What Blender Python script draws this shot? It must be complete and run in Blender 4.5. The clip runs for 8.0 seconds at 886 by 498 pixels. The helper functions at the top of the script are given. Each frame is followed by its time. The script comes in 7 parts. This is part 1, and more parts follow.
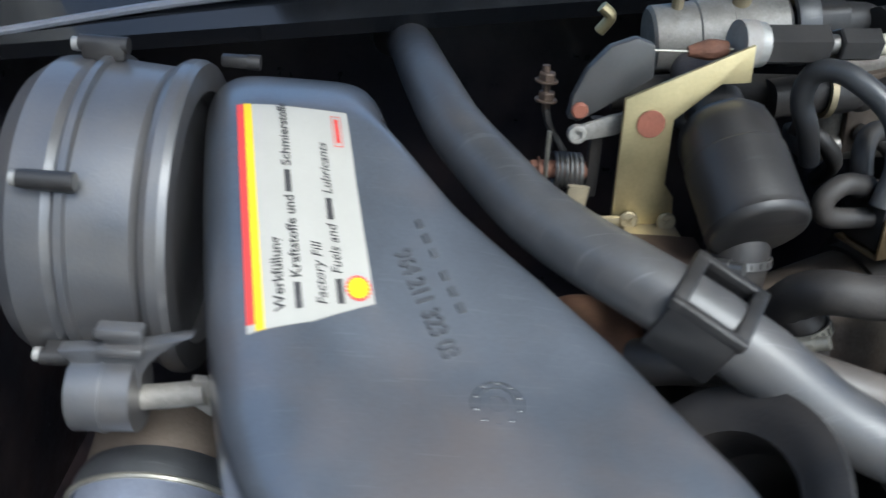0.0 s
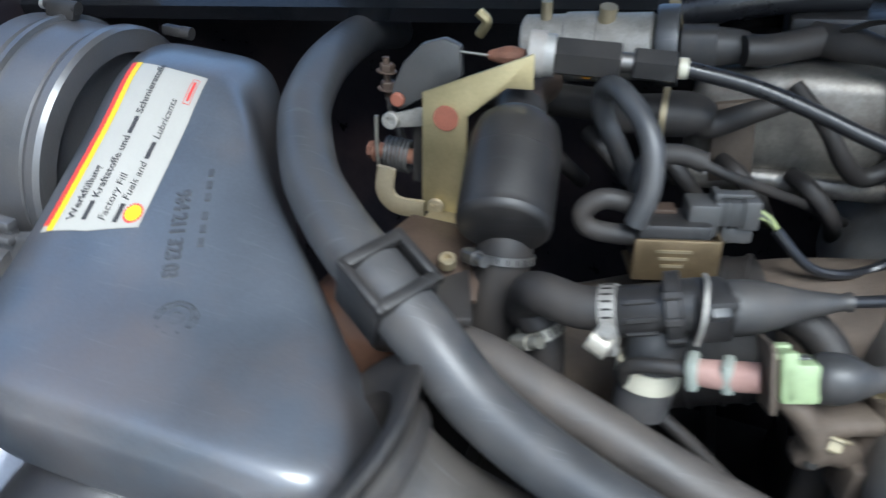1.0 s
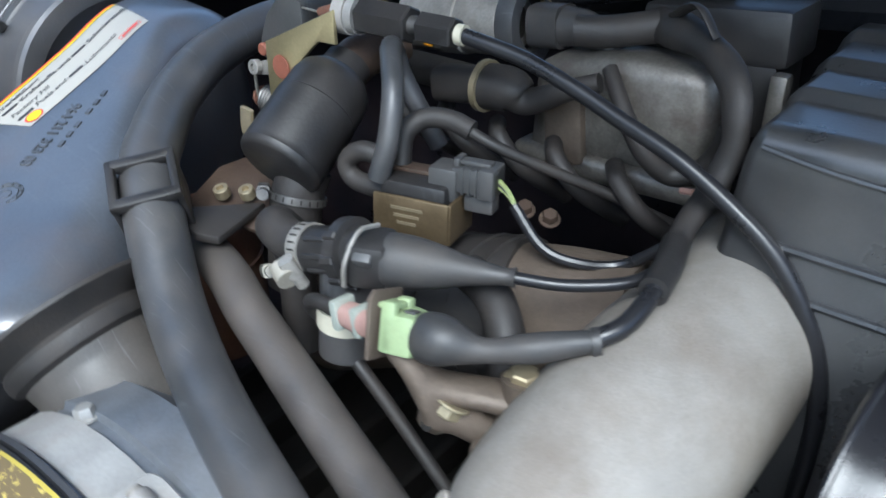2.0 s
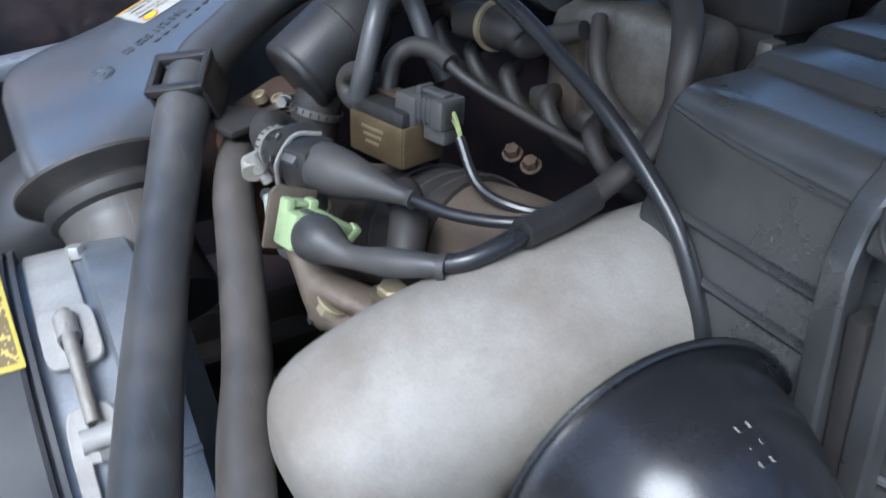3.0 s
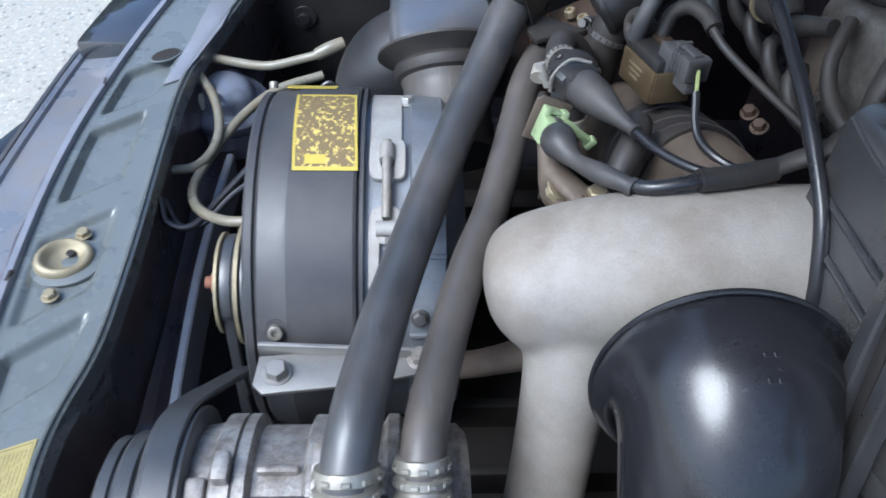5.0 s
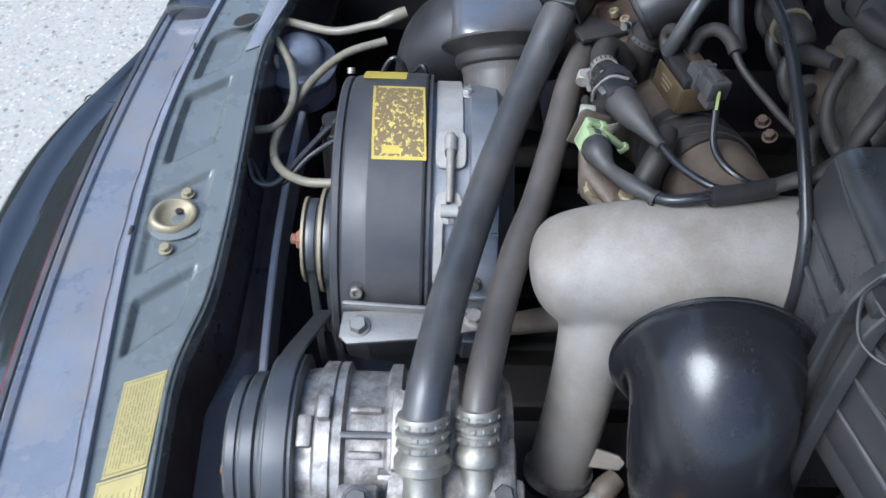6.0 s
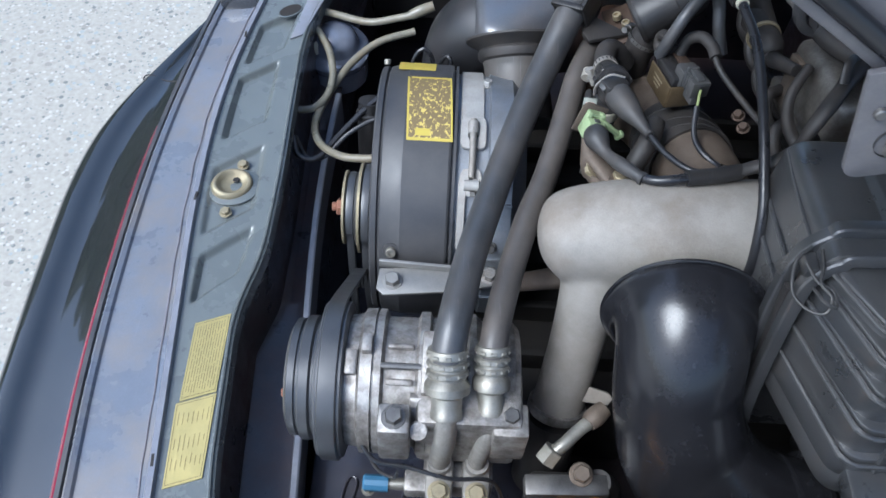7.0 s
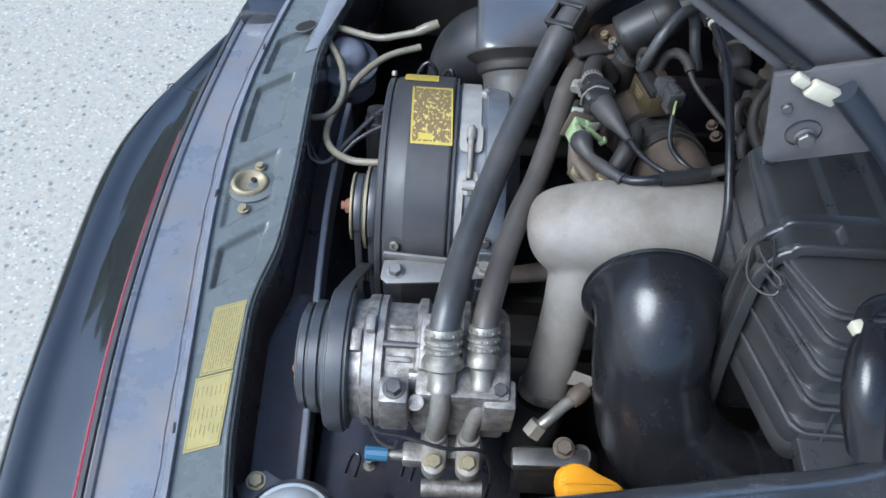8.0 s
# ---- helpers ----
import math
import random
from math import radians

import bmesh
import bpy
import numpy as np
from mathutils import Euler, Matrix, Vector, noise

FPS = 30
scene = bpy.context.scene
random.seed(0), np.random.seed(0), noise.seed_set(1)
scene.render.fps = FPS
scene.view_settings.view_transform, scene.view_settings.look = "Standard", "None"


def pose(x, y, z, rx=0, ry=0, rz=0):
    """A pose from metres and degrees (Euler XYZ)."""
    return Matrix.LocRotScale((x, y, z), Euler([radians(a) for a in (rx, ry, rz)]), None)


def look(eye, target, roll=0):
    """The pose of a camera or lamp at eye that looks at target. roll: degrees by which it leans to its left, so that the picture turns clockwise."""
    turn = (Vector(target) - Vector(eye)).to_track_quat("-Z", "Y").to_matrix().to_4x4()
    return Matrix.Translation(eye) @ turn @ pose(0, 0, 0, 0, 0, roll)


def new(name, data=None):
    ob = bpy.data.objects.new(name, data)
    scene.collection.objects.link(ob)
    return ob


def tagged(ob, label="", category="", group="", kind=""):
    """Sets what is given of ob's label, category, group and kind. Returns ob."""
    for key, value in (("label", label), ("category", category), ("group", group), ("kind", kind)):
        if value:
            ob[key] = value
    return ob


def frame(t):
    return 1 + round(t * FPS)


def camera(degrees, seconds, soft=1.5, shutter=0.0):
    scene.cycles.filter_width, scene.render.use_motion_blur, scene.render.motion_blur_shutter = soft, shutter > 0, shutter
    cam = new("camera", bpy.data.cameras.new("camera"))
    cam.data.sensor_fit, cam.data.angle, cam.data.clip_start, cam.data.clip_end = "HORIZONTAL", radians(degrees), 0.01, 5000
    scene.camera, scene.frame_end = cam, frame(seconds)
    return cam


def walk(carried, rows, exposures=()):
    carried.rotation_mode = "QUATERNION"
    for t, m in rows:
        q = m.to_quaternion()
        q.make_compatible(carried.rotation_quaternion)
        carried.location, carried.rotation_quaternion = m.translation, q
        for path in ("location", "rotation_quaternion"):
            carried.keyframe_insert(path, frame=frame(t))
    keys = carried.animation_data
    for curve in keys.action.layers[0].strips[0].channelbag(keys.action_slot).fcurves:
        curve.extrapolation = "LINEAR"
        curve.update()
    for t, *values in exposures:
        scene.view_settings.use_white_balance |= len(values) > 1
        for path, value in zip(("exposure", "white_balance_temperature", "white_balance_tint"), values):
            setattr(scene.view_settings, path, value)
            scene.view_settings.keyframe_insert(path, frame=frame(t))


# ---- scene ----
cam = camera(58.3, 8.0, shutter=0.5)
PATH = [
    (0, (-0.035, 0.24, 0.512), (1.7, 0.102, -0.473), 6.1),
    (0.5, (-0.044, 0.106, 0.519), (1.678, 0.283, -0.483), 6.3),
    (1, (-0.057, -0.027, 0.544), (1.606, 0.404, -0.48), 6.4),
    (1.5, (-0.006, -0.207, 0.551), (1.519, 0.608, -0.454), 4.6),
    (2, (0.047, -0.31, 0.55), (1.405, 0.709, -0.507), 4.9),
    (2.2, (0.067, -0.343, 0.553), (1.35, 0.76, -0.514), 5.1),
    (3.3, (0.192, -0.471, 0.55), (0.886, 0.975, -0.646), 3.3),
    (3.5, (0.203, -0.486, 0.555), (0.79, 0.977, -0.676), 3.3),
    (4, (0.193, -0.531, 0.567), (0.522, 0.969, -0.715), 3.0),
    (4.5, (0.185, -0.554, 0.607), (0.368, 0.908, -0.746), 3.2),
    (5, (0.171, -0.57, 0.661), (0.277, 0.817, -0.776), 3.2),
    (6.5, (0.135, -0.636, 0.864), (0.149, 0.507, -0.777), 2.8),
    (7, (0.129, -0.688, 0.906), (0.138, 0.451, -0.738), 3.3),
    (7.5, (0.139, -0.721, 0.923), (0.137, 0.431, -0.712), 3.4),
    (8, (0.139, -0.76, 0.957), (0.13, 0.418, -0.659), 3.5),
]
walk(cam, [(t, look(*p)) for t, *p in PATH], exposures=[(0.0, 1.04, 5700, 2), (1.0, 1.08, 5500, 2), (2.2, 1.08, 5450, 3), (3.5, 1.14, 5350, 7), (6.3, 0.92, 5420, 7), (8.0, 0.81, 5380, 5)])

# ---- world, sun, exposure ----
world = bpy.data.worlds.new("sky")
scene.world = world
world.use_nodes = True
wn = world.node_tree.nodes
sky = wn.new("ShaderNodeTexSky")
sky.sky_type, sky.sun_disc = "NISHITA", False
sky.sun_elevation, sky.sun_rotation = radians(52), radians(-120)
sky.dust_density = 3.0
world.node_tree.links.new(sky.outputs[0], wn["Background"].inputs[0])
wn["Background"].inputs[1].default_value = 0.15
sun_data = bpy.data.lights.new("sun", "SUN")
sun_data.energy, sun_data.angle, sun_data.color = 2.2, radians(32), (1.0, 0.97, 0.92)
sun_ob = new("sun", sun_data)
sun_ob.matrix_world = look((-1.23, -0.77, 2.07), (0.1, 0.0, 0.1))


# ---- materials ----
def mat(name, col, rough=0.5, metal=0.0, var=0.2, scale=40.0, bump=0.15, grain=500.0, dust=0.0,
        dustcol=(0.3, 0.27, 0.23), coat=0.0, coat_rough=0.05, dscale=18.0, rvar=0.12, spec=0.5, island=0.0, scratch=0.0, scratch_turn=40.0):
    m = bpy.data.materials.new(name)
    m.use_nodes = True
    nt = m.node_tree
    nd, lk = nt.nodes, nt.links
    b = nd["Principled BSDF"]
    tc = nd.new("ShaderNodeTexCoord")

    def noise_at(sc, detail, rgh=0.6):
        n = nd.new("ShaderNodeTexNoise")
        n.inputs["Scale"].default_value, n.inputs["Detail"].default_value, n.inputs["Roughness"].default_value = sc, detail, rgh
        lk.new(tc.outputs["Object"], n.inputs["Vector"])
        return n

    def ranged(src, a, bb, c, d):
        r = nd.new("ShaderNodeMapRange")
        for i, v in enumerate((a, bb, c, d)):
            r.inputs[1 + i].default_value = v
        lk.new(src, r.inputs[0])
        return r.outputs[0]

    big, fine = noise_at(scale, 6), noise_at(grain, 3)
    hsv = nd.new("ShaderNodeHueSaturation")
    hsv.inputs["Color"].default_value = (*col, 1)
    add = nd.new("ShaderNodeMath")
    add.operation = "ADD"
    lk.new(ranged(big.outputs[0], 0.25, 0.75, 1 - var, 1 + var), add.inputs[0])
    lk.new(ranged(fine.outputs[0], 0.2, 0.8, -var * 0.5, var * 0.5), add.inputs[1])
    last = add.outputs[0]
    if island:
        oi = nd.new("ShaderNodeObjectInfo")
        a2 = nd.new("ShaderNodeMath")
        a2.operation = "ADD"
        lk.new(last, a2.inputs[0])
        lk.new(ranged(oi.outputs["Random"], 0, 1, -island, island), a2.inputs[1])
        last = a2.outputs[0]
    lk.new(last, hsv.inputs["Value"])
    out = hsv.outputs[0]
    if dust:
        dn = noise_at(dscale, 8, 0.65)
        mx = nd.new("ShaderNodeMix")
        mx.data_type = "RGBA"
        lk.new(ranged(dn.outputs[0], 0.42, 0.72, 0, dust), mx.inputs["Factor"])
        lk.new(out, mx.inputs[6])
        mx.inputs[7].default_value = (*dustcol, 1)
        out = mx.outputs[2]
        ra = nd.new("ShaderNodeMath")
        ra.operation = "ADD"
        lk.new(ranged(dn.outputs[0], 0.42, 0.72, 0, 0.35 * dust), ra.inputs[0])
        lk.new(ranged(big.outputs[0], 0.2, 0.8, rough - rvar, rough + rvar), ra.inputs[1])
        lk.new(ra.outputs[0], b.inputs["Roughness"])
    else:
        lk.new(ranged(big.outputs[0], 0.2, 0.8, max(0.02, rough - rvar), min(1, rough + rvar)), b.inputs["Roughness"])
    if scratch:
        for turn, seed in ((scratch_turn, 0.0), (scratch_turn - 75, 7.3)):
            mp = nd.new("ShaderNodeMapping")
            mp.inputs["Rotation"].default_value = (0.2, 0.15, radians(turn))
            mp.inputs["Location"].default_value = (seed, seed, 0)
            mp.inputs["Scale"].default_value = (420, 26, 26)
            lk.new(tc.outputs["Object"], mp.inputs["Vector"])
            sn = nd.new("ShaderNodeTexNoise")
            sn.inputs["Scale"].default_value, sn.inputs["Detail"].default_value = 1.0, 2
            lk.new(mp.outputs[0], sn.inputs["Vector"])
            ms = nd.new("ShaderNodeMix")
            ms.data_type = "RGBA"
            lk.new(ranged(sn.outputs[0], 0.66, 0.74, 0, scratch), ms.inputs["Factor"])
            lk.new(out, ms.inputs[6])
            ms.inputs[7].default_value = (0.30, 0.30, 0.31, 1)
            out = ms.outputs[2]
    lk.new(out, b.inputs["Base Color"])
    b.inputs["Metallic"].default_value = metal
    b.inputs["Specular IOR Level"].default_value = spec
    b.inputs["Coat Weight"].default_value = coat
    b.inputs["Coat Roughness"].default_value = coat_rough
    if bump:
        bp = nd.new("ShaderNodeBump")
        bp.inputs["Strength"].default_value, bp.inputs["Distance"].default_value = bump, 0.001
        lk.new(fine.outputs[0], bp.inputs["Height"])
        lk.new(bp.outputs[0], b.inputs["Normal"])
    return m


M = {}
M["rubber"] = mat("rubber_hose", (0.039, 0.040, 0.043), 0.47, var=0.28, dust=0.42, bump=0.10, spec=0.65, coat=0.3, coat_rough=0.28, dustcol=(0.118, 0.100, 0.085), dscale=14, scratch=0.12, scratch_turn=70)
M["rubber_old"] = mat("dusty_rubber", (0.021, 0.019, 0.018), 0.56, var=0.15, dust=0.35, bump=0.25, dustcol=(0.068, 0.053, 0.042), dscale=30)
M["rubber_brown"] = mat("brownish_rubber_hose", (0.058, 0.051, 0.046), 0.52, var=0.25, dust=0.45, bump=0.12, spec=0.6, coat=0.15, coat_rough=0.3, dustcol=(0.125, 0.10, 0.08), dscale=18, scratch=0.08, scratch_turn=70)
M["gloss_rubber"] = mat("glossy_black_elbow", (0.013, 0.013, 0.015), 0.24, var=0.2, bump=0.02, rvar=0.06, dust=0.08, dustcol=(0.035, 0.032, 0.03), spec=0.5)
M["duct"] = mat("black_duct_plastic", (0.060, 0.067, 0.080), 0.38, var=0.35, scale=12, dust=0.6, dustcol=(0.130, 0.092, 0.070), bump=0.06, dscale=7, spec=0.9, coat=1.0, coat_rough=0.22, scratch=0.07, scratch_turn=25)
M["plastic"] = mat("black_plastic", (0.019, 0.018, 0.018), 0.42, var=0.25, dust=0.22, dustcol=(0.085, 0.068, 0.055), scratch=0.04)
M["fan_black"] = mat("satin_black_fan_cover", (0.040, 0.040, 0.043), 0.45, var=0.12, dust=0.08, bump=0.06)
M["alu_cast"] = mat("cast_aluminium_pipe", (0.255, 0.237, 0.212), 0.62, metal=0.1, var=0.18, scale=26, grain=650, bump=0.34, dust=0.9, dustcol=(0.145, 0.110, 0.080), dscale=8, spec=0.3, rvar=0.08)
M["alu_rough"] = mat("rough_cast_aluminium", (0.37, 0.35, 0.325), 0.48, metal=0.75, var=0.4, scale=70, grain=420, bump=0.5, dust=0.85, dustcol=(0.075, 0.055, 0.042), dscale=45)
M["alu_blue"] = mat("grey_fan_housing", (0.24, 0.26, 0.29), 0.45, metal=0.7, var=0.2, dust=0.35, dustcol=(0.25, 0.21, 0.17))
M["alu"] = mat("bright_aluminium", (0.34, 0.335, 0.32), 0.5, metal=0.5, var=0.2, dust=0.4, dustcol=(0.24, 0.19, 0.15), scratch=0.15)
M["steel"] = mat("zinc_steel", (0.30, 0.285, 0.245), 0.42, metal=0.65, var=0.25, dust=0.4, dustcol=(0.18, 0.15, 0.11))
M["strap"] = mat("dusty_aluminium_strap", (0.32, 0.312, 0.296), 0.6, metal=0.15, var=0.2, dust=0.45, dustcol=(0.24, 0.185, 0.15), dscale=30)
M["flange_paint"] = mat("pale_worn_flange_paint", (0.20, 0.208, 0.238), 0.35, var=0.2, scale=30, coat=0.3, dust=0.3, dustcol=(0.23, 0.20, 0.175))
M["bowl"] = mat("glossy_blue_grey_lamp", (0.17, 0.185, 0.23), 0.14, var=0.15, bump=0.0, coat=0.9, rvar=0.05, spec=0.9)
M["dark_steel"] = mat("dark_steel", (0.16, 0.155, 0.15), 0.42, metal=0.85, var=0.3, dust=0.3)
M["cad"] = mat("yellow_zinc_steel", (0.54, 0.46, 0.26), 0.40, metal=0.85, var=0.16, scale=30, dust=0.25, dustcol=(0.4, 0.3, 0.17))
M["cad_dull"] = mat("dull_yellow_zinc", (0.36, 0.30, 0.19), 0.5, metal=0.7, var=0.2, dust=0.35)
M["brass_box"] = mat("dull_brass_bracket", (0.185, 0.135, 0.075), 0.45, metal=0.7, var=0.25, dust=0.45, dustcol=(0.13, 0.10, 0.07))
M["rust"] = mat("rust_brown", (0.17, 0.075, 0.045), 0.8, var=0.4, bump=0.5)
M["rust_wash"] = mat("brown_sealed_rivet", (0.22, 0.075, 0.045), 0.6, var=0.2, bump=0.4)
M["grease"] = mat("grimy_engine_metal", (0.020, 0.018, 0.016), 0.65, metal=0.2, var=0.4, bump=0.4, dust=0.25, dustcol=(0.07, 0.052, 0.04))
M["manifold"] = mat("dusty_intake_cast", (0.125, 0.098, 0.075), 0.6, metal=0.35, var=0.25, scale=30, dust=0.6, dustcol=(0.060, 0.042, 0.030), bump=0.35)
M["bay_floor"] = mat("rust_stained_gutter_paint", (0.034, 0.030, 0.034), 0.30, var=0.4, coat=0.4, dust=0.8, dustcol=(0.070, 0.036, 0.028), dscale=14)
M["bracket"] = mat("dull_plated_steel", (0.235, 0.23, 0.22), 0.45, metal=0.55, var=0.15, dust=0.25, dustcol=(0.19, 0.16, 0.13), scratch=0.08)
M["duct_worn"] = mat("rubbed_duct_lettering", (0.055, 0.058, 0.065), 0.45, var=0.3, scale=80, bump=0.05, coat=0.5, coat_rough=0.25)
M["bay"] = mat("bay_wall_paint", (0.014, 0.014, 0.019), 0.34, var=0.3, coat=0.1, spec=0.35, dust=0.4, dustcol=(0.085, 0.050, 0.042), dscale=10)
M["tray"] = mat("dark_blue_tray_paint", (0.026, 0.027, 0.038), 0.30, var=0.3, coat=0.4, dust=0.45, dustcol=(0.075, 0.055, 0.046), dscale=12)
M["panel"] = mat("dark_green_grey_paint", (0.120, 0.132, 0.128), 0.26, var=0.14, scale=14, coat=0.5, bump=0.03, dust=0.2, dscale=25, dustcol=(0.16, 0.16, 0.148))
M["paint"] = mat("black_metallic_paint", (0.026, 0.028, 0.032), 0.16, var=0.1, coat=1.0, bump=0.0, rvar=0.04, dust=0.08, spec=0.8)
# black paint; pale blue-grey base holds the sky's sheen, stains and scratches on top
M["gutter"] = mat("black_paint_with_sky_sheen", (0.135, 0.150, 0.182), 0.24, var=0.25, scale=8, coat=0.5, bump=0.04, dust=0.8, dustcol=(0.195, 0.168, 0.145), dscale=13, scratch=0.12, scratch_turn=85)
M["sealer"] = mat("sealer_bead", (0.15, 0.14, 0.155), 0.55, var=0.3, bump=0.4)
M["red"] = mat("red_reflector", (0.22, 0.010, 0.028), 0.2, var=0.1, bump=0.0, coat=0.6)
M["cream_tube"] = mat("aged_clear_tube", (0.185, 0.175, 0.135), 0.30, var=0.25, dust=0.6, dustcol=(0.16, 0.11, 0.055), dscale=26, bump=0.05)
M["cream"] = mat("cream_plastic", (0.52, 0.49, 0.38), 0.45, var=0.1, dust=0.2)
M["white_clamp"] = mat("pale_zinc_clamp", (0.40, 0.37, 0.31), 0.45, metal=0.35, var=0.2, dust=0.35, dustcol=(0.22, 0.17, 0.12))
M["green"] = mat("pale_green_plastic", (0.27, 0.345, 0.18), 0.5, var=0.12, dust=0.3, dustcol=(0.2, 0.19, 0.12))
M["green_grey"] = mat("grey_green_plastic", (0.27, 0.30, 0.265), 0.5, var=0.15, dust=0.35, dustcol=(0.2, 0.17, 0.13))
M["pink"] = mat("faded_copper_sleeve", (0.34, 0.20, 0.17), 0.55, var=0.2, dust=0.2)
M["grey_plug"] = mat("grey_plug_plastic", (0.055, 0.055, 0.055), 0.42, var=0.2, dust=0.35, dustcol=(0.10, 0.08, 0.065))
M["boot"] = mat("grey_rubber_boot", (0.036, 0.035, 0.035), 0.48, var=0.2, dust=0.4, dustcol=(0.095, 0.078, 0.064), dscale=30)
M["cable"] = mat("black_cable_sheath", (0.015, 0.015, 0.017), 0.30, var=0.15, bump=0.03)
M["wire"] = mat("yellow_green_wire", (0.26, 0.30, 0.12), 0.4, var=0.2, bump=0)
M["yellow"] = mat("yellow_label", (0.47, 0.37, 0.065), 0.45, var=0.05, bump=0)
M["gold"] = mat("gold_foil_label", (0.56, 0.46, 0.18), 0.36, metal=0.6, var=0.10, bump=0.02, dust=0.15)
M["fine_print"] = mat("brown_fine_print", (0.20, 0.155, 0.06), 0.5, bump=0)
M["ink"] = mat("black_ink", (0.045, 0.042, 0.042), 0.5, bump=0)
M["label"] = mat("off_white_label", (0.38, 0.362, 0.32), 0.42, var=0.04, bump=0.02)
M["label_red"] = mat("label_red", (0.60, 0.05, 0.04), 0.4, var=0.04, bump=0)
M["label_yellow"] = mat("label_yellow", (0.75, 0.50, 0.01), 0.4, var=0.04, bump=0)
M["orange"] = mat("orange_cap_plastic", (0.85, 0.36, 0.012), 0.4, var=0.06, bump=0.05)
M["blue_cap"] = mat("blue_cap_plastic", (0.045, 0.13, 0.22), 0.45, var=0.12, bump=0.05)
M["chrome"] = mat("polished_metal_cap", (0.62, 0.63, 0.63), 0.34, metal=0.55, var=0.06, bump=0.02, rvar=0.06)
M["lid_grey"] = mat("grey_lid_underside", (0.085, 0.082, 0.088), 0.42, var=0.15, dust=0.25, coat=0.1)
M["stay"] = mat("blue_black_sleeve", (0.022, 0.027, 0.038), 0.35, var=0.15, bump=0.05)
M["belt"] = mat("rubber_belt", (0.042, 0.043, 0.046), 0.42, var=0.2, bump=0.15, spec=0.8, coat=0.2, coat_rough=0.3)
M["box_black"] = mat("airbox_plastic", (0.034, 0.035, 0.037), 0.30, var=0.3, scale=20, dust=0.28, dustcol=(0.075, 0.063, 0.052), spec=0.8, coat=0.4, coat_rough=0.20)
M["dusty_grey"] = mat("dusty_grey_cover", (0.25, 0.235, 0.21), 0.42, metal=0.8, var=0.35, scale=30, dust=0.75, dustcol=(0.085, 0.062, 0.047), dscale=24, scratch=0.15)
M["alu_dusty"] = mat("dusty_alloy", (0.30, 0.285, 0.26), 0.52, metal=0.45, var=0.3, scale=60, dust=0.55, dustcol=(0.14, 0.11, 0.085), bump=0.3)
M["bumper"] = mat("black_bumper_paint", (0.024, 0.026, 0.026), 0.07, var=0.10, coat=1.0, coat_rough=0.01, bump=0.0, rvar=0.03, dust=0.12, dustcol=(0.085, 0.082, 0.075), spec=1.0)
M["spring_wire"] = mat("dull_spring_wire", (0.06, 0.058, 0.056), 0.5, metal=0.6, var=0.2)
M["brown_plate"] = mat("oily_brown_steel", (0.075, 0.050, 0.036), 0.5, metal=0.3, var=0.35, bump=0.3, dust=0.4, dustcol=(0.04, 0.028, 0.02))
M["latch"] = mat("worn_yellow_zinc", (0.33, 0.285, 0.185), 0.48, metal=0.45, var=0.25, dust=0.45, dustcol=(0.17, 0.125, 0.075), dscale=40)
M["scuttle"] = mat("dark_scuttle_paint", (0.008, 0.009, 0.011), 0.18, var=0.2, coat=0.3, bump=0.0, dust=0.1, dustcol=(0.05, 0.04, 0.035))
M["shield"] = mat("rust_brown_shield", (0.16, 0.082, 0.050), 0.5, metal=0.2, var=0.3, scale=25, dust=0.6, dustcol=(0.10, 0.085, 0.075), dscale=16)
M["horn"] = mat("grey_brown_horn_rubber", (0.066, 0.060, 0.054), 0.5, var=0.25, scale=25, dust=0.5, dustcol=(0.11, 0.088, 0.07), dscale=14, bump=0.15, scratch=0.12, scratch_turn=60)
M["soot"] = mat("sooty_black_elbow", (0.020, 0.020, 0.022), 0.42, var=0.3, scale=20, dust=0.35, dustcol=(0.060, 0.047, 0.038), coat=0.3, coat_rough=0.3)
M["blower"] = mat("satin_blower_plastic", (0.060, 0.061, 0.066), 0.36, var=0.25, scale=15, dust=0.4, dustcol=(0.12, 0.10, 0.082), coat=0.8, coat_rough=0.22, spec=0.9, scratch=0.05)


# ---- builders ----
def catmull(pts, sub):
    p = [Vector(q) for q in pts]
    if len(p) < 3:
        return [p[0].lerp(p[-1], i / sub) for i in range(sub + 1)], [i / sub for i in range(sub + 1)]
    ext = [p[0] * 2 - p[1]] + p + [p[-1] * 2 - p[-2]]
    out, us = [], []
    for i in range(len(p) - 1):
        a, b, c, d = ext[i:i + 4]
        for k in range(sub):
            u = k / sub
            out.append(0.5 * ((2 * b) + (c - a) * u + (2 * a - 5 * b + 4 * c - d) * u * u + (3 * b - a - 3 * c + d) * u ** 3))
            us.append(i + u)
    out.append(p[-1])
    us.append(len(p) - 1)
    return out, us


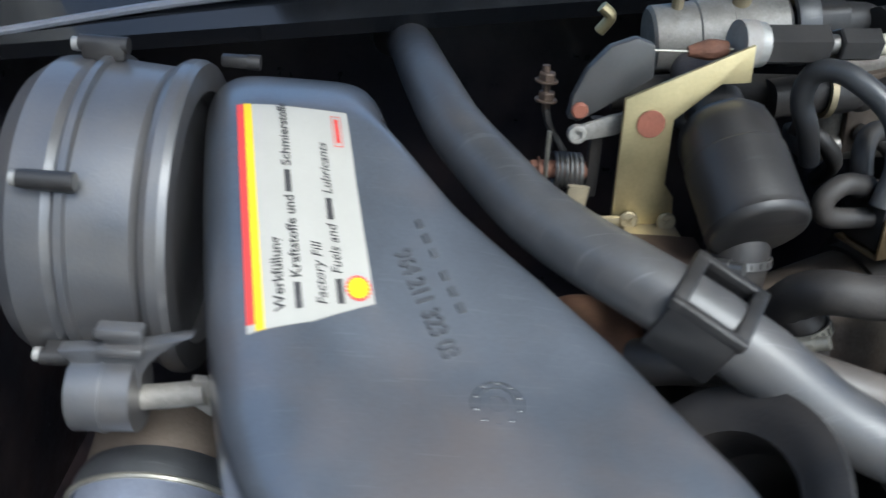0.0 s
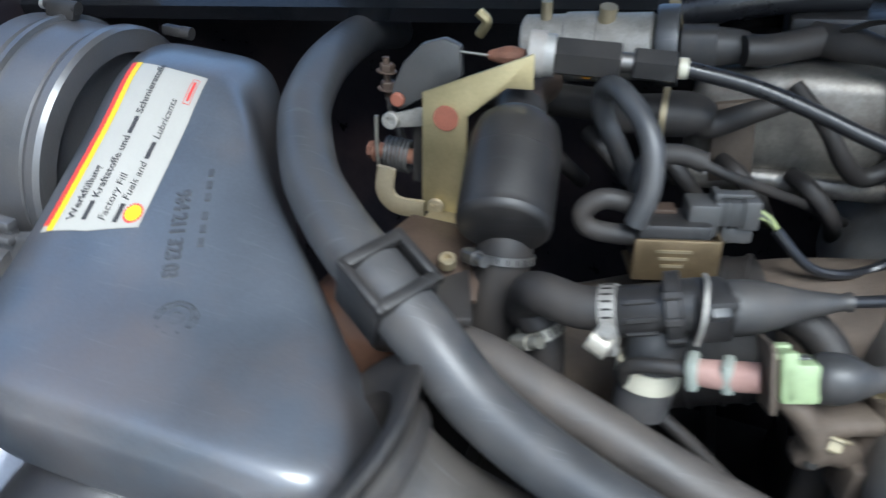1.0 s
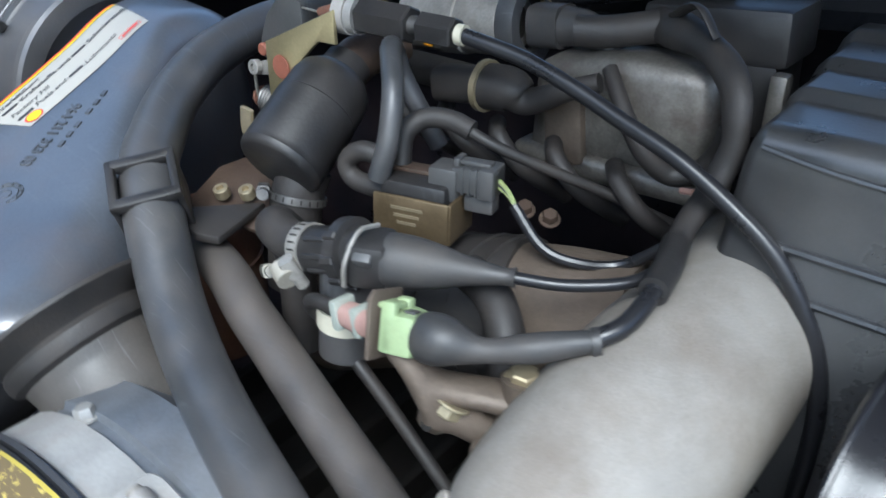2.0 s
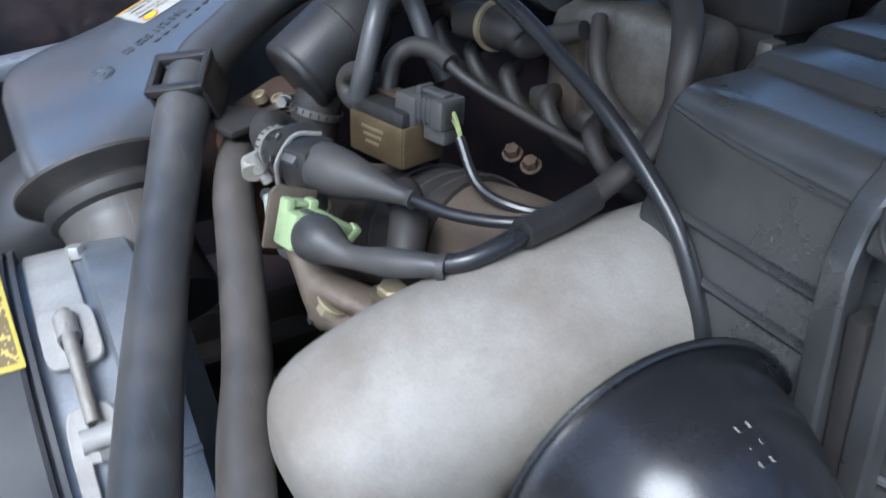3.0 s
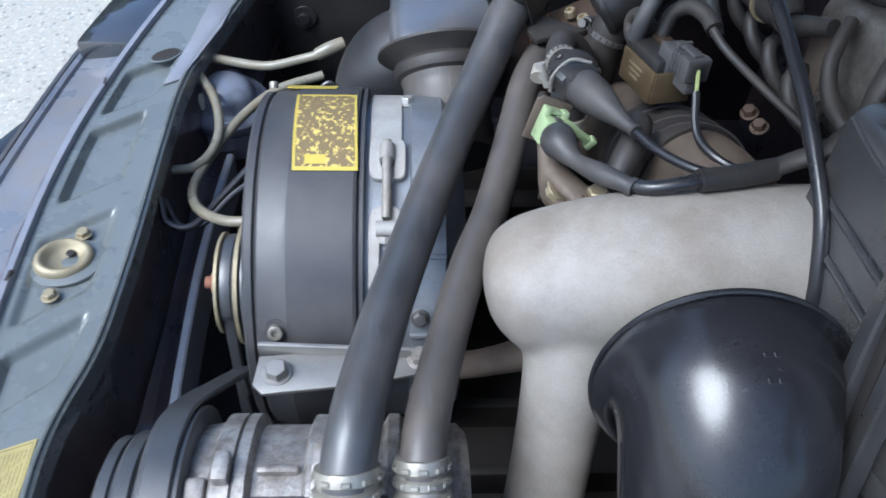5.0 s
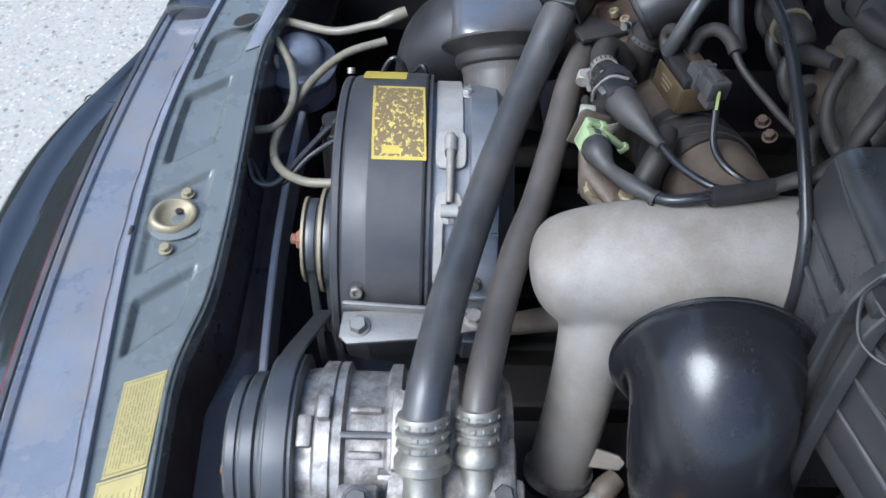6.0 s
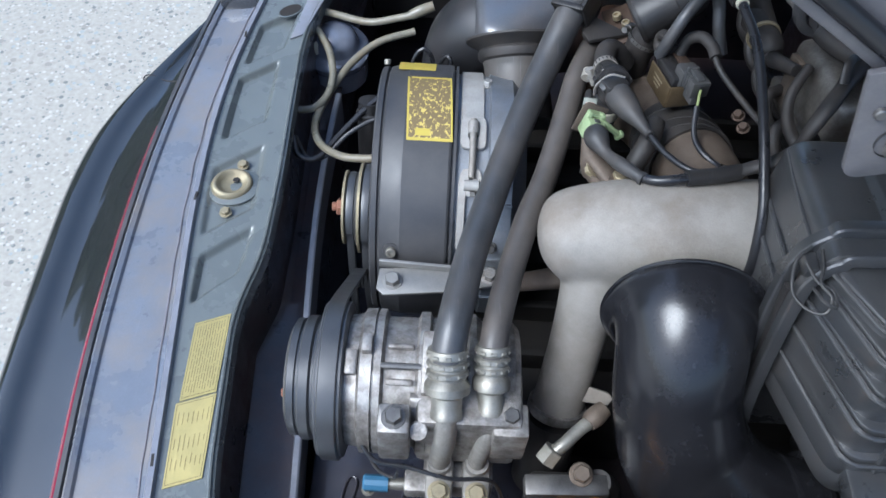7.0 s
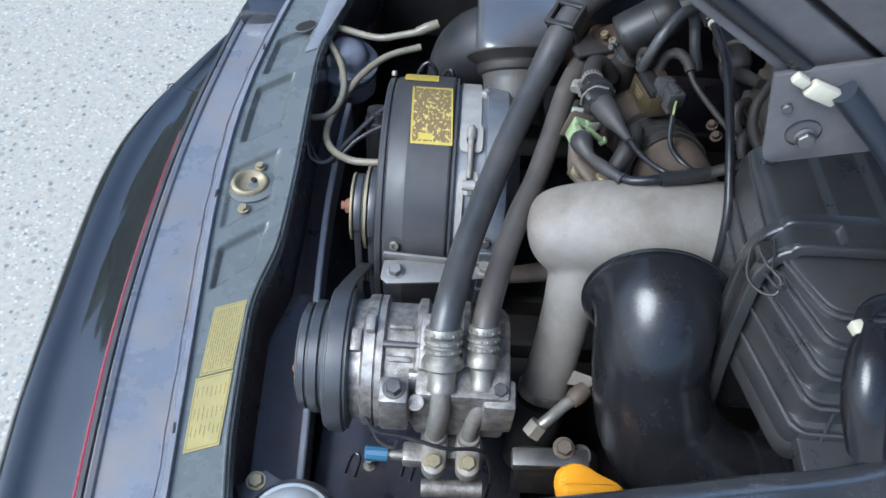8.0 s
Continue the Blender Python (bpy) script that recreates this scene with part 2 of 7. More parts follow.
def sweep(pts, rad, seg=16, sub=8, caps=True, flat=1.0, up=None, shape=2.0, wob=0.0):
    """A tube along a smooth line; rad: one radius or one for each point; flat: height against width."""
    line, us = catmull(pts, sub)
    rads = rad if isinstance(rad, (list, tuple)) else [rad] * len(pts)
    radl = catmull([(r, 0, 0) for r in rads], sub)[0]
    bm = bmesh.new()
    rings = []
    nrm = None
    for i, c in enumerate(line):
        t = (line[min(i + 1, len(line) - 1)] - line[max(i - 1, 0)]).normalized()
        if nrm is None:
            ref = Vector(up) if up else (Vector((0, 0, 1)) if abs(t.z) < 0.9 else Vector((0, 1, 0)))
            nrm = (ref - t * ref.dot(t)).normalized()
        else:
            nrm = (nrm - t * nrm.dot(t)).normalized()
        bi = t.cross(nrm)
        r = radl[i].x
        if wob:
            r *= 1 + wob * noise.noise(c * 30)
        ring = []
        for j in range(seg):
            a = 2 * math.pi * j / seg
            ca, sa = math.cos(a), math.sin(a)
            e = 2 / shape
            x = math.copysign(abs(ca) ** e, ca)
            y = math.copysign(abs(sa) ** e, sa)
            ring.append(bm.verts.new(c + bi * (x * r) + nrm * (y * r * flat)))
        rings.append(ring)
    for a, b in zip(rings, rings[1:]):
        for j in range(seg):
            bm.faces.new((a[j], a[(j + 1) % seg], b[(j + 1) % seg], b[j]))
    if caps:
        bm.faces.new(rings[0][::-1])
        bm.faces.new(rings[-1])
    return bm


def axis_matrix(origin, axis, ref=None):
    z = Vector(axis).normalized()
    r = Vector(ref) if ref else (Vector((0, 0, 1)) if abs(z.z) < 0.9 else Vector((0, 1, 0)))
    x = (r - z * r.dot(z)).normalized()
    y = z.cross(x)
    m = Matrix((x, y, z)).transposed().to_4x4()
    m.translation = Vector(origin)
    return m


def lathe(profile, origin, axis, seg=32, closed=False, arc=None, ref=None):
    """Turns (radius, height) pairs round an axis; arc: (start, end) in degrees for a part of a turn."""
    m = axis_matrix(origin, axis, ref)
    bm = bmesh.new()
    n = seg if arc is None else seg + 1
    cols = []
    for j in range(n):
        a = 2 * math.pi * j / seg if arc is None else radians(arc[0] + (arc[1] - arc[0]) * j / seg)
        cols.append([bm.verts.new(m @ Vector((r * math.cos(a), r * math.sin(a), h))) for r, h in profile])
    k = len(profile)
    for j in range(seg):
        a, b = cols[j], cols[(j + 1) % n]
        for i in range(k if closed else k - 1):
            i2 = (i + 1) % k
            bm.faces.new((a[i], b[i], b[i2], a[i2]))
    if arc is not None and closed:
        bm.faces.new(cols[0])
        bm.faces.new(cols[-1][::-1])
    if arc is None and not closed:
        bmesh.ops.remove_doubles(bm, verts=bm.verts, dist=1e-6)
    bmesh.ops.recalc_face_normals(bm, faces=bm.faces)
    return bm


def disc_solid(r, h, origin, axis, bev=0.001, seg=28):
    return lathe([(0, 0), (r - bev, 0), (r, bev), (r, h - bev), (r - bev, h), (0, h)], origin, axis, seg)


def box(size, m=None, bev=0.0, seg=2):
    bm = bmesh.new()
    bmesh.ops.create_cube(bm, size=1)
    bmesh.ops.scale(bm, vec=size, verts=bm.verts)
    if bev:
        bmesh.ops.bevel(bm, geom=list(bm.edges), offset=bev, segments=seg, profile=0.5, affect="EDGES")
    if m is not None:
        bmesh.ops.transform(bm, matrix=m, verts=bm.verts)
    return bm


def at_box(size, x, y, z, rx=0, ry=0, rz=0, bev=0.0, seg=2):
    return box(size, pose(x, y, z, rx, ry, rz), bev, seg)


def prism(outline, thick, m, bev=0.0):
    """A plate with a flat outline, its middle plane in m's xy."""
    bm = bmesh.new()
    lo = [bm.verts.new((x, y, -thick / 2)) for x, y in outline]
    hi = [bm.verts.new((x, y, thick / 2)) for x, y in outline]
    n = len(outline)
    bm.faces.new(lo[::-1])
    bm.faces.new(hi)
    for i in range(n):
        bm.faces.new((lo[i], lo[(i + 1) % n], hi[(i + 1) % n], hi[i]))
    bmesh.ops.recalc_face_normals(bm, faces=bm.faces)
    if bev:
        bmesh.ops.bevel(bm, geom=list(bm.edges), offset=bev, segments=2, profile=0.5, affect="EDGES")
    bmesh.ops.transform(bm, matrix=m, verts=bm.verts)
    return bm


def plane_matrix(o, px, py):
    """Local x towards px, local y roughly towards py."""
    o = Vector(o)
    x = (Vector(px) - o).normalized()
    y = Vector(py) - o
    y = (y - x * y.dot(x)).normalized()
    m = Matrix((x, y, x.cross(y))).transposed().to_4x4()
    m.translation = o
    return m


def loft(sections, seg=40, shape=4.0, caps=True, sub=5):
    """Rounded sections (centre, half-width vector, half-height vector), smoothed along their row."""
    n = len(sections)
    cs, us = catmull([s[0] for s in sections], sub)
    ws, _ = catmull([s[1] for s in sections], sub)
    hs, _ = catmull([s[2] for s in sections], sub)
    bm = bmesh.new()
    rings = []
    e = 2 / shape
    for c, w, h in zip(cs, ws, hs):
        ring = []
        for j in range(seg):
            a = 2 * math.pi * j / seg
            ca, sa = math.cos(a), math.sin(a)
            ring.append(bm.verts.new(c + w * math.copysign(abs(ca) ** e, ca) + h * math.copysign(abs(sa) ** e, sa)))
        rings.append(ring)
    for a, b in zip(rings, rings[1:]):
        for j in range(seg):
            bm.faces.new((a[j], a[(j + 1) % seg], b[(j + 1) % seg], b[j]))
    if caps:
        bm.faces.new(rings[0][::-1])
        bm.faces.new(rings[-1])
    bmesh.ops.recalc_face_normals(bm, faces=bm.faces)
    return bm


def join(*bms):
    out = bmesh.new()
    for b in bms:
        me = bpy.data.meshes.new("tmp")
        b.to_mesh(me)
        b.free()
        out.from_mesh(me)
        bpy.data.meshes.remove(me)
    return out


def blended(bms, voxel, rounds):
    """Fuses several forms into one casting with soft fillets."""
    ob = bpy.data.objects.new("cast", finish(join(*bms), "cast", M["alu_cast"]))
    scene.collection.objects.link(ob)
    r = ob.modifiers.new("fuse", "REMESH")
    r.mode, r.voxel_size = "VOXEL", voxel
    s = ob.modifiers.new("soft", "SMOOTH")
    s.factor, s.iterations = 0.6, rounds
    dg = bpy.context.evaluated_depsgraph_get()
    me = bpy.data.meshes.new_from_object(ob.evaluated_get(dg))
    bm = bmesh.new()
    bm.from_mesh(me)
    bpy.data.objects.remove(ob)
    bpy.data.meshes.remove(me)
    return bm


def hexhead(p, axis, r, h, washer=True, flange=False):
    m = axis_matrix(p, axis)
    bm = bmesh.new()
    prof = [(0, r), (h * 0.85, r), (h, r * 0.86)]
    rows = [[bm.verts.new(m @ Vector((rr * math.cos(radians(60 * j + 11)), rr * math.sin(radians(60 * j + 11)), hh))) for j in range(6)] for hh, rr in prof]
    for a, b in zip(rows, rows[1:]):
        for j in range(6):
            bm.faces.new((a[j], a[(j + 1) % 6], b[(j + 1) % 6], b[j]))
    bm.faces.new(rows[-1])
    if washer:
        ax = Vector(axis).normalized()
        bm = join(bm, disc_solid(r * 1.35, h * 0.22, Vector(p) - ax * h * 0.02, axis, bev=h * 0.05, seg=24))
    return bm


def socket_head(p, axis, r, h):
    return lathe([(0, h * 0.55), (r * 0.5, h * 0.55), (r * 0.5, h), (r * 0.9, h), (r, h * 0.9), (r, 0)], p, axis, 24)


def finish(bm, name, material, smooth=35):
    me = bpy.data.meshes.new(name)
    bm.to_mesh(me)
    bm.free()
    me.materials.append(material)
    me.polygons.foreach_set("use_smooth", [True] * len(me.polygons))
    me.set_sharp_from_angle(angle=radians(smooth))
    return me


def part(name, bm, material, parent, label="", smooth=35):
    """One mesh under a thing or under a part; geometry is given in world places."""
    me = finish(bm, name, material, smooth)
    root = parent
    while root.parent:
        root = root.parent
    me.transform(Matrix.Translation(-root.location))
    ob = new(name, me)
    ob.parent = parent
    if label:
        tagged(ob, label=label)
    return ob


def thing(name, place, label, category, group="", kind=""):
    ob = new(name)
    ob.empty_display_size = 0.02
    ob.location = place
    return tagged(ob, label, category, group, kind)


def single(name, bm, material, label, category, group="", kind="", smooth=35):
    """A thing of one mesh, with its origin at its base."""
    me = finish(bm, name, material, smooth)
    co = np.empty(len(me.vertices) * 3)
    me.vertices.foreach_get("co", co)
    co = co.reshape(-1, 3)
    base = Vector(((co[:, 0].min() + co[:, 0].max()) / 2, (co[:, 1].min() + co[:, 1].max()) / 2, co[:, 2].min()))
    me.transform(Matrix.Translation(-base))
    ob = new(name, me)
    ob.location = base
    return tagged(ob, label, category, group, kind)


def clamp_ring(p, axis, r, w, parent, material="steel", screw=(0, 0, 1)):
    """A worm-drive clamp: a band with a screw housing."""
    ax = Vector(axis).normalized()
    p = Vector(p)
    band = part("clamp_band", lathe([(r, -w / 2), (r + 0.0012, -w / 2), (r + 0.0012, w / 2), (r, w / 2)], p, ax, 32, closed=True), M[material], parent)
    s = Vector(screw)
    s = (s - ax * s.dot(ax)).normalized()
    tan = ax.cross(s)
    c = p + s * (r + 0.004)
    hous = join(sweep([c - tan * 0.007, c + tan * 0.005], 0.0045, seg=12, sub=2, shape=3.2), sweep([c + tan * 0.005, c + tan * 0.013], 0.0038, seg=12, sub=2))
    part("clamp_screw", hous, M[material], parent)
    for k in range(18):
        a = s * math.cos(0.5 + 0.30 * k) + tan * math.sin(0.5 + 0.30 * k)
        part("slot", box((0.0006, 0.0011, w * 0.62), axis_matrix(p + a * (r + 0.0012), ax, a), 0), M["grease"], band)
    return band


# ---- setting: ground and car body ----
def speckled_floor():
    m = bpy.data.materials.new("speckled_floor_coating")
    m.use_nodes = True
    nd, lk = m.node_tree.nodes, m.node_tree.links
    b = nd["Principled BSDF"]
    tc = nd.new("ShaderNodeTexCoord")
    out = None
    base = nd.new("ShaderNodeTexNoise")
    base.inputs["Scale"].default_value, base.inputs["Detail"].default_value = 70, 5
    lk.new(tc.outputs["Object"], base.inputs["Vector"])
    ramp = nd.new("ShaderNodeValToRGB")
    ramp.color_ramp.elements[0].position, ramp.color_ramp.elements[0].color = 0.3, (0.325, 0.303, 0.260, 1)
    ramp.color_ramp.elements[1].position, ramp.color_ramp.elements[1].color = 0.7, (0.415, 0.39, 0.336, 1)
    lk.new(base.outputs[0], ramp.inputs[0])
    out = ramp.outputs[0]
    for sc, lim, col in ((66, 0.08, (0.17, 0.18, 0.165, 1)), (120, 0.18, (0.25, 0.257, 0.235, 1)), (46, 0.12, (0.28, 0.262, 0.225, 1)), (90, 0.20, (0.48, 0.46, 0.41, 1)), (58, 0.10, (0.32, 0.34, 0.325, 1))):
        v = nd.new("ShaderNodeTexVoronoi")
        v.inputs["Scale"].default_value = sc
        lk.new(tc.outputs["Object"], v.inputs["Vector"])
        wn_ = nd.new("ShaderNodeTexWhiteNoise")
        lk.new(v.outputs["Position"], wn_.inputs["Vector"])
        near = nd.new("ShaderNodeMath")
        near.operation = "LESS_THAN"
        lk.new(v.outputs["Distance"], near.inputs[0])
        near.inputs[1].default_value = 0.40
        some = nd.new("ShaderNodeMath")
        some.operation = "LESS_THAN"
        lk.new(wn_.outputs["Value"], some.inputs[0])
        some.inputs[1].default_value = lim
        both = nd.new("ShaderNodeMath")
        both.operation = "MULTIPLY"
        lk.new(near.outputs[0], both.inputs[0])
        lk.new(some.outputs[0], both.inputs[1])
        mx = nd.new("ShaderNodeMix")
        mx.data_type = "RGBA"
        lk.new(both.outputs[0], mx.inputs["Factor"])
        lk.new(out, mx.inputs[6])
        mx.inputs[7].default_value = col
        out = mx.outputs[2]
    lk.new(out, b.inputs["Base Color"])
    b.inputs["Roughness"].default_value = 0.5
    return m


M["floor"] = speckled_floor()
GROUND = -0.62
single("ground", at_box((60, 60, 0.1), 0, 0, GROUND - 0.05), M["floor"], "pale speckled coated concrete floor round the car", "floor", kind="structure")

# rear panel: its edges along the car's width, (y, x) pairs
INNER = [(-0.62, -0.055), (-0.473, -0.079), (-0.442, -0.086), (-0.375, -0.091), (-0.238, -0.099), (-0.18, -0.083), (-0.167, -0.080), (-0.04, -0.079), (0.10, -0.083), (0.207, -0.085), (0.26, -0.08), (0.337, -0.062), (0.62, 0.0)]
OUTER = [(-0.62, -0.122), (-0.489, -0.136), (-0.413, -0.143), (-0.274, -0.157), (-0.088, -0.175), (0.098, -0.179), (0.30, -0.155), (0.62, -0.09)]
GUTTER = [(-0.62, -0.215), (-0.495, -0.230), (-0.445, -0.236), (-0.287, -0.252), (-0.08, -0.258), (0.074, -0.253), (0.309, -0.230), (0.62, -0.17)]
BUMPER = [(-0.75, -0.30), (-0.62, -0.37), (-0.387, -0.404), (-0.275, -0.410), (-0.118, -0.418), (0.047, -0.420), (0.162, -0.400), (0.263, -0.351), (0.391, -0.29), (0.62, -0.17)]


def along(table, y):
    if y <= table[0][0]:
        return table[0][1]
    for (a, u), (b, v) in zip(table, table[1:]):
        if y <= b:
            return u + (v - u) * (y - a) / (b - a)
    return table[-1][1]


def smooth_along(table, y, w=0.08):
    return sum(along(table, y + w * k / 3) for k in range(-3, 4)) / 7


def step(e0, e1, v):
    t = max(0.0, min(1.0, (v - e0) / (e1 - e0)))
    return t * t * (3 - 2 * t)


def recess(y, u, y0, y1, u0, u1, e=0.010, ue=0.09):
    return step(y0, y0 + e, y) * (1 - step(y1 - e, y1, y)) * step(u0, u0 + ue, u) * (1 - step(u1 - ue, u1, u))


PANEL_Z = 0.119


def panel_height(y, u):
    z = PANEL_Z
    ys = y - 0.074 * (u - 0.14)
    d = recess(ys, u, 0.156, 0.247, 0.10, 0.72) + recess(ys, u, 0.012, 0.134, 0.10, 0.70) + recess(ys, u, -0.240, -0.168, 0.12, 0.82 + 0.8 * min(0, ys + 0.18))
    z -= 0.009 * min(1, d)
    z -= 0.006 * recess(ys, u, -0.142, -0.030, 0.08, 0.76)
    return z


def latch_panel():
    bm = bmesh.new()
    ny, nu = 520, 44
    grid = []
    for i in range(ny + 1):
        y = -0.62 + 1.24 * i / ny
        xi, xo = smooth_along(INNER, y, 0.035), smooth_along(OUTER, y, 0.08)
        row = []
        for j in range(nu + 1):
            u = j / nu
            row.append(bm.verts.new((xo + (xi - xo) * u, y, panel_height(y, u))))
        row.append(bm.verts.new((xi + 0.003, y, PANEL_Z - 0.002)))
        row.append(bm.verts.new((xi + 0.004, y, PANEL_Z - 0.022)))
        row.append(bm.verts.new((xi - 0.001, y, PANEL_Z - 0.022)))
        row.append(bm.verts.new((xi - 0.002, y, PANEL_Z - 0.010)))
        grid.append(row)
    for a, b in zip(grid, grid[1:]):
        for j in range(len(a) - 1):
            bm.faces.new((a[j], b[j], b[j + 1], a[j + 1]))
    bmesh.ops.recalc_face_normals(bm, faces=bm.faces)
    return bm


def strip(fn, n=160, y0=-0.75, y1=0.62):
    """A sheet along the car's width: fn(y) gives its section as (x, z) points."""
    bm = bmesh.new()
    rows = []
    for i in range(n + 1):
        y = y0 + (y1 - y0) * i / n
        rows.append([bm.verts.new((x, y, z)) for x, z in fn(y)])
    for a, b in zip(rows, rows[1:]):
        for j in range(len(a) - 1):
            bm.faces.new((a[j], a[j + 1], b[j + 1], b[j]))
    bmesh.ops.recalc_face_normals(bm, faces=bm.faces)
    return bm


car_body = thing("car_body", (-0.2, 0, GROUND), "dark-painted rear body of a parked car with its engine bay open", "car")
panel_ob = part("latch_panel", latch_panel(), M["panel"], car_body, "dark green-grey stamped lock panel with recesses")


def gutter_section(y):
    o, g = smooth_along(OUTER, y, 0.08), smooth_along(GUTTER, y)
    return [(o + 0.002, 0.112), (o, 0.121), (o - 0.006, 0.123), (o - 0.010, 0.115), (o - 0.012, 0.108), ((o + g) / 2, 0.103), (g + 0.010, 0.100), (g + 0.008, 0.104), (g + 0.003, 0.106), (g, 0.103), (g - 0.003, 0.094)]


part("gutter_ledge", strip(gutter_section, y0=-0.62), M["gutter"], car_body, "scuffed, stained black painted ledge with sky sheen in its colour and a sealer bead")
part("sealer_bead", sweep([(smooth_along(OUTER, y, 0.08) - 0.019 + 0.002 * noise.noise(Vector((y * 25, 0, 0))), y, 0.1078) for y in [-0.6 + 0.02 * k for k in range(61)]], 0.0011, seg=8, sub=3, flat=0.6, wob=0.6), M["sealer"], car_body, "uneven grey sealer bead")
part("rubber_edge", strip(lambda y: [(smooth_along(GUTTER, y) - 0.002, 0.094), (smooth_along(GUTTER, y) - 0.004, 0.101), (smooth_along(GUTTER, y) - 0.009, 0.101), (smooth_along(GUTTER, y) - 0.012, 0.094), (smooth_along(GUTTER, y) - 0.012, 0.07)], y0=-0.62), M["rubber"], car_body, "black rubber edging")
part("red_reflector", strip(lambda y: [(smooth_along(GUTTER, y) - 0.010, 0.088), (smooth_along(GUTTER, y) - 0.016, 0.089), (smooth_along(GUTTER, y) - 0.0195, 0.085), (smooth_along(GUTTER, y) - 0.020, 0.074)], y0=-0.62, y1=0.06), M["red"], car_body, "thin red reflector strip")


def bumper_section(y):
    g, b = smooth_along(GUTTER, y) - 0.0185, smooth_along(BUMPER, y, 0.06)
    w = g - b
    pts = [(g, 0.078), (g - 0.004, 0.064), (g - 0.008, 0.040), (g - 0.018, 0.018), (g - 0.22 * w, 0.008), (g - 0.36 * w, 0.003), (g - 0.50 * w, 0.000), (g - 0.60 * w, -0.001), (g - 0.68 * w, 0.001), (g - 0.76 * w, 0.006), (g - 0.86 * w, 0.007), (g - 0.95 * w, -0.003), (b, -0.030), (b + 0.004, -0.10), (b + 0.03, -0.26), (b + 0.09, -0.44)]
    return [(q.x, q.z) for q in catmull([(x, 0, z) for x, z in pts], 4)[0]]


part("bumper", strip(bumper_section), M["bumper"], car_body, "glossy black rear bumper top")
part("bumper_seam", sweep([(x, 0.235 + 0.012 * k / 40, z + 0.0002) for k, (x, z) in enumerate(bumper_section(0.235)[12:46])], 0.0011, seg=6, sub=1), M["grease"], car_body, "dark joint across the bumper")
cap_row = [0.297 + 0.02 * k for k in range(9)]
part("gutter_cap", prism([(smooth_along(OUTER, y, 0.08) - 0.004, y) for y in cap_row] + [(smooth_along(GUTTER, y) + 0.004, y) for y in reversed(cap_row)], 0.034, pose(0, 0, 0.108), 0.005), M["paint"], car_body, "glossy dark corner piece closing the gutter")
for x, y, rz in ((-0.1755, -0.086, -2), (-0.1465, -0.421, 7), (-0.168, 0.215, 6)):
    part("drain_notch", at_box((0.004, 0.014, 0.007), x, y, 0.1225, rz=rz, bev=0.001), M["grease"], car_body, "dark notch in the flange")

part("edge_flange", strip(lambda y: [(smooth_along(OUTER, y, 0.08) + 0.001, 0.1195), (smooth_along(OUTER, y, 0.08) - 0.0005, 0.1255), (smooth_along(OUTER, y, 0.08) - 0.0065, 0.1260), (smooth_along(OUTER, y, 0.08) - 0.0085, 0.1215), (smooth_along(OUTER, y, 0.08) - 0.0105, 0.112)], y0=-0.62), M["flange_paint"], car_body, "pale worn upright flange")
part("panel_flange", prism([(-0.104, 0.214), (-0.086, 0.226), (-0.056, 0.345), (-0.048, 0.42), (-0.080, 0.42), (-0.090, 0.31)], 0.003, pose(0, 0, 0.1202, 0, 0, 0), 0.001), M["flange_paint"], car_body, "pale blue-grey folded flange")

# dark trees behind the car, seen only in the paint
trees = bmesh.new()
for az, top, spread, count in ((104, 3.2, 5, 60), (114, 4.6, 4, 60), (123, 5.5, 3, 60), (131, 9.6, 3.2, 150), (139, 10.8, 3.6, 170), (147, 8.8, 3.0, 120), (156, 5.6, 4, 90), (168, 4.0, 5, 60)):
    for k in range(count):
        h = top * random.random() ** 0.7
        a = radians(az + random.gauss(0, spread) * (1.15 - 0.75 * h / top))
        d = random.uniform(10.0, 12.5)
        r = random.uniform(0.22, 0.75)
        got = bmesh.ops.create_icosphere(trees, subdivisions=1, radius=r, matrix=pose(d * math.cos(a), d * math.sin(a), GROUND + 0.3 + h, random.uniform(0, 90), 0, random.uniform(0, 90)))
        for q in got["verts"]:
            q.co += Vector((random.uniform(-0.35, 0.35), random.uniform(-0.35, 0.35), random.uniform(-0.35, 0.35))) * r
M["leaves"] = mat("dark_green_foliage", (0.045, 0.075, 0.03), 0.7, var=0.5, scale=6, grain=40)
single("far_trees", trees, M["leaves"], "dark green tree line far behind the car", "trees", kind="stuff", smooth=10)

part("panel_rim", sweep([(smooth_along(INNER, y, 0.035) - 0.002, y, 0.1195) for y in [-0.60 + 0.03 * k for k in range(41)]], 0.0024, seg=8, sub=3), M["panel"], car_body, "rolled inner rim of the lock panel")

# engine bay shell: walls, firewall, undertray
part("rear_wall", strip(lambda y: [(along(INNER, y) - 0.002, 0.105), (along(INNER, y) + 0.006, 0.0), (along(INNER, y) + 0.012, -0.12), (-0.05, -0.2)], y0=-0.62), M["bay_floor"], car_body)
LEDGE = [(-0.62, -0.010), (-0.43, -0.018), (-0.34, -0.024), (-0.20, -0.035), (-0.10, -0.043), (0.065, -0.047), (0.30, -0.035), (0.62, 0.0)]
part("ledge_wall", strip(lambda y: [(smooth_along(LEDGE, y) - 0.003, 0.0), (smooth_along(LEDGE, y) - 0.003, 0.029), (smooth_along(LEDGE, y) - 0.002, 0.031), (smooth_along(LEDGE, y) + 0.004, 0.031), (smooth_along(LEDGE, y) + 0.006, 0.029), (smooth_along(LEDGE, y) + 0.006, -0.03)], y0=-0.62, y1=0.20), M["flange_paint"], car_body, "pale upright flange of the bay tray")
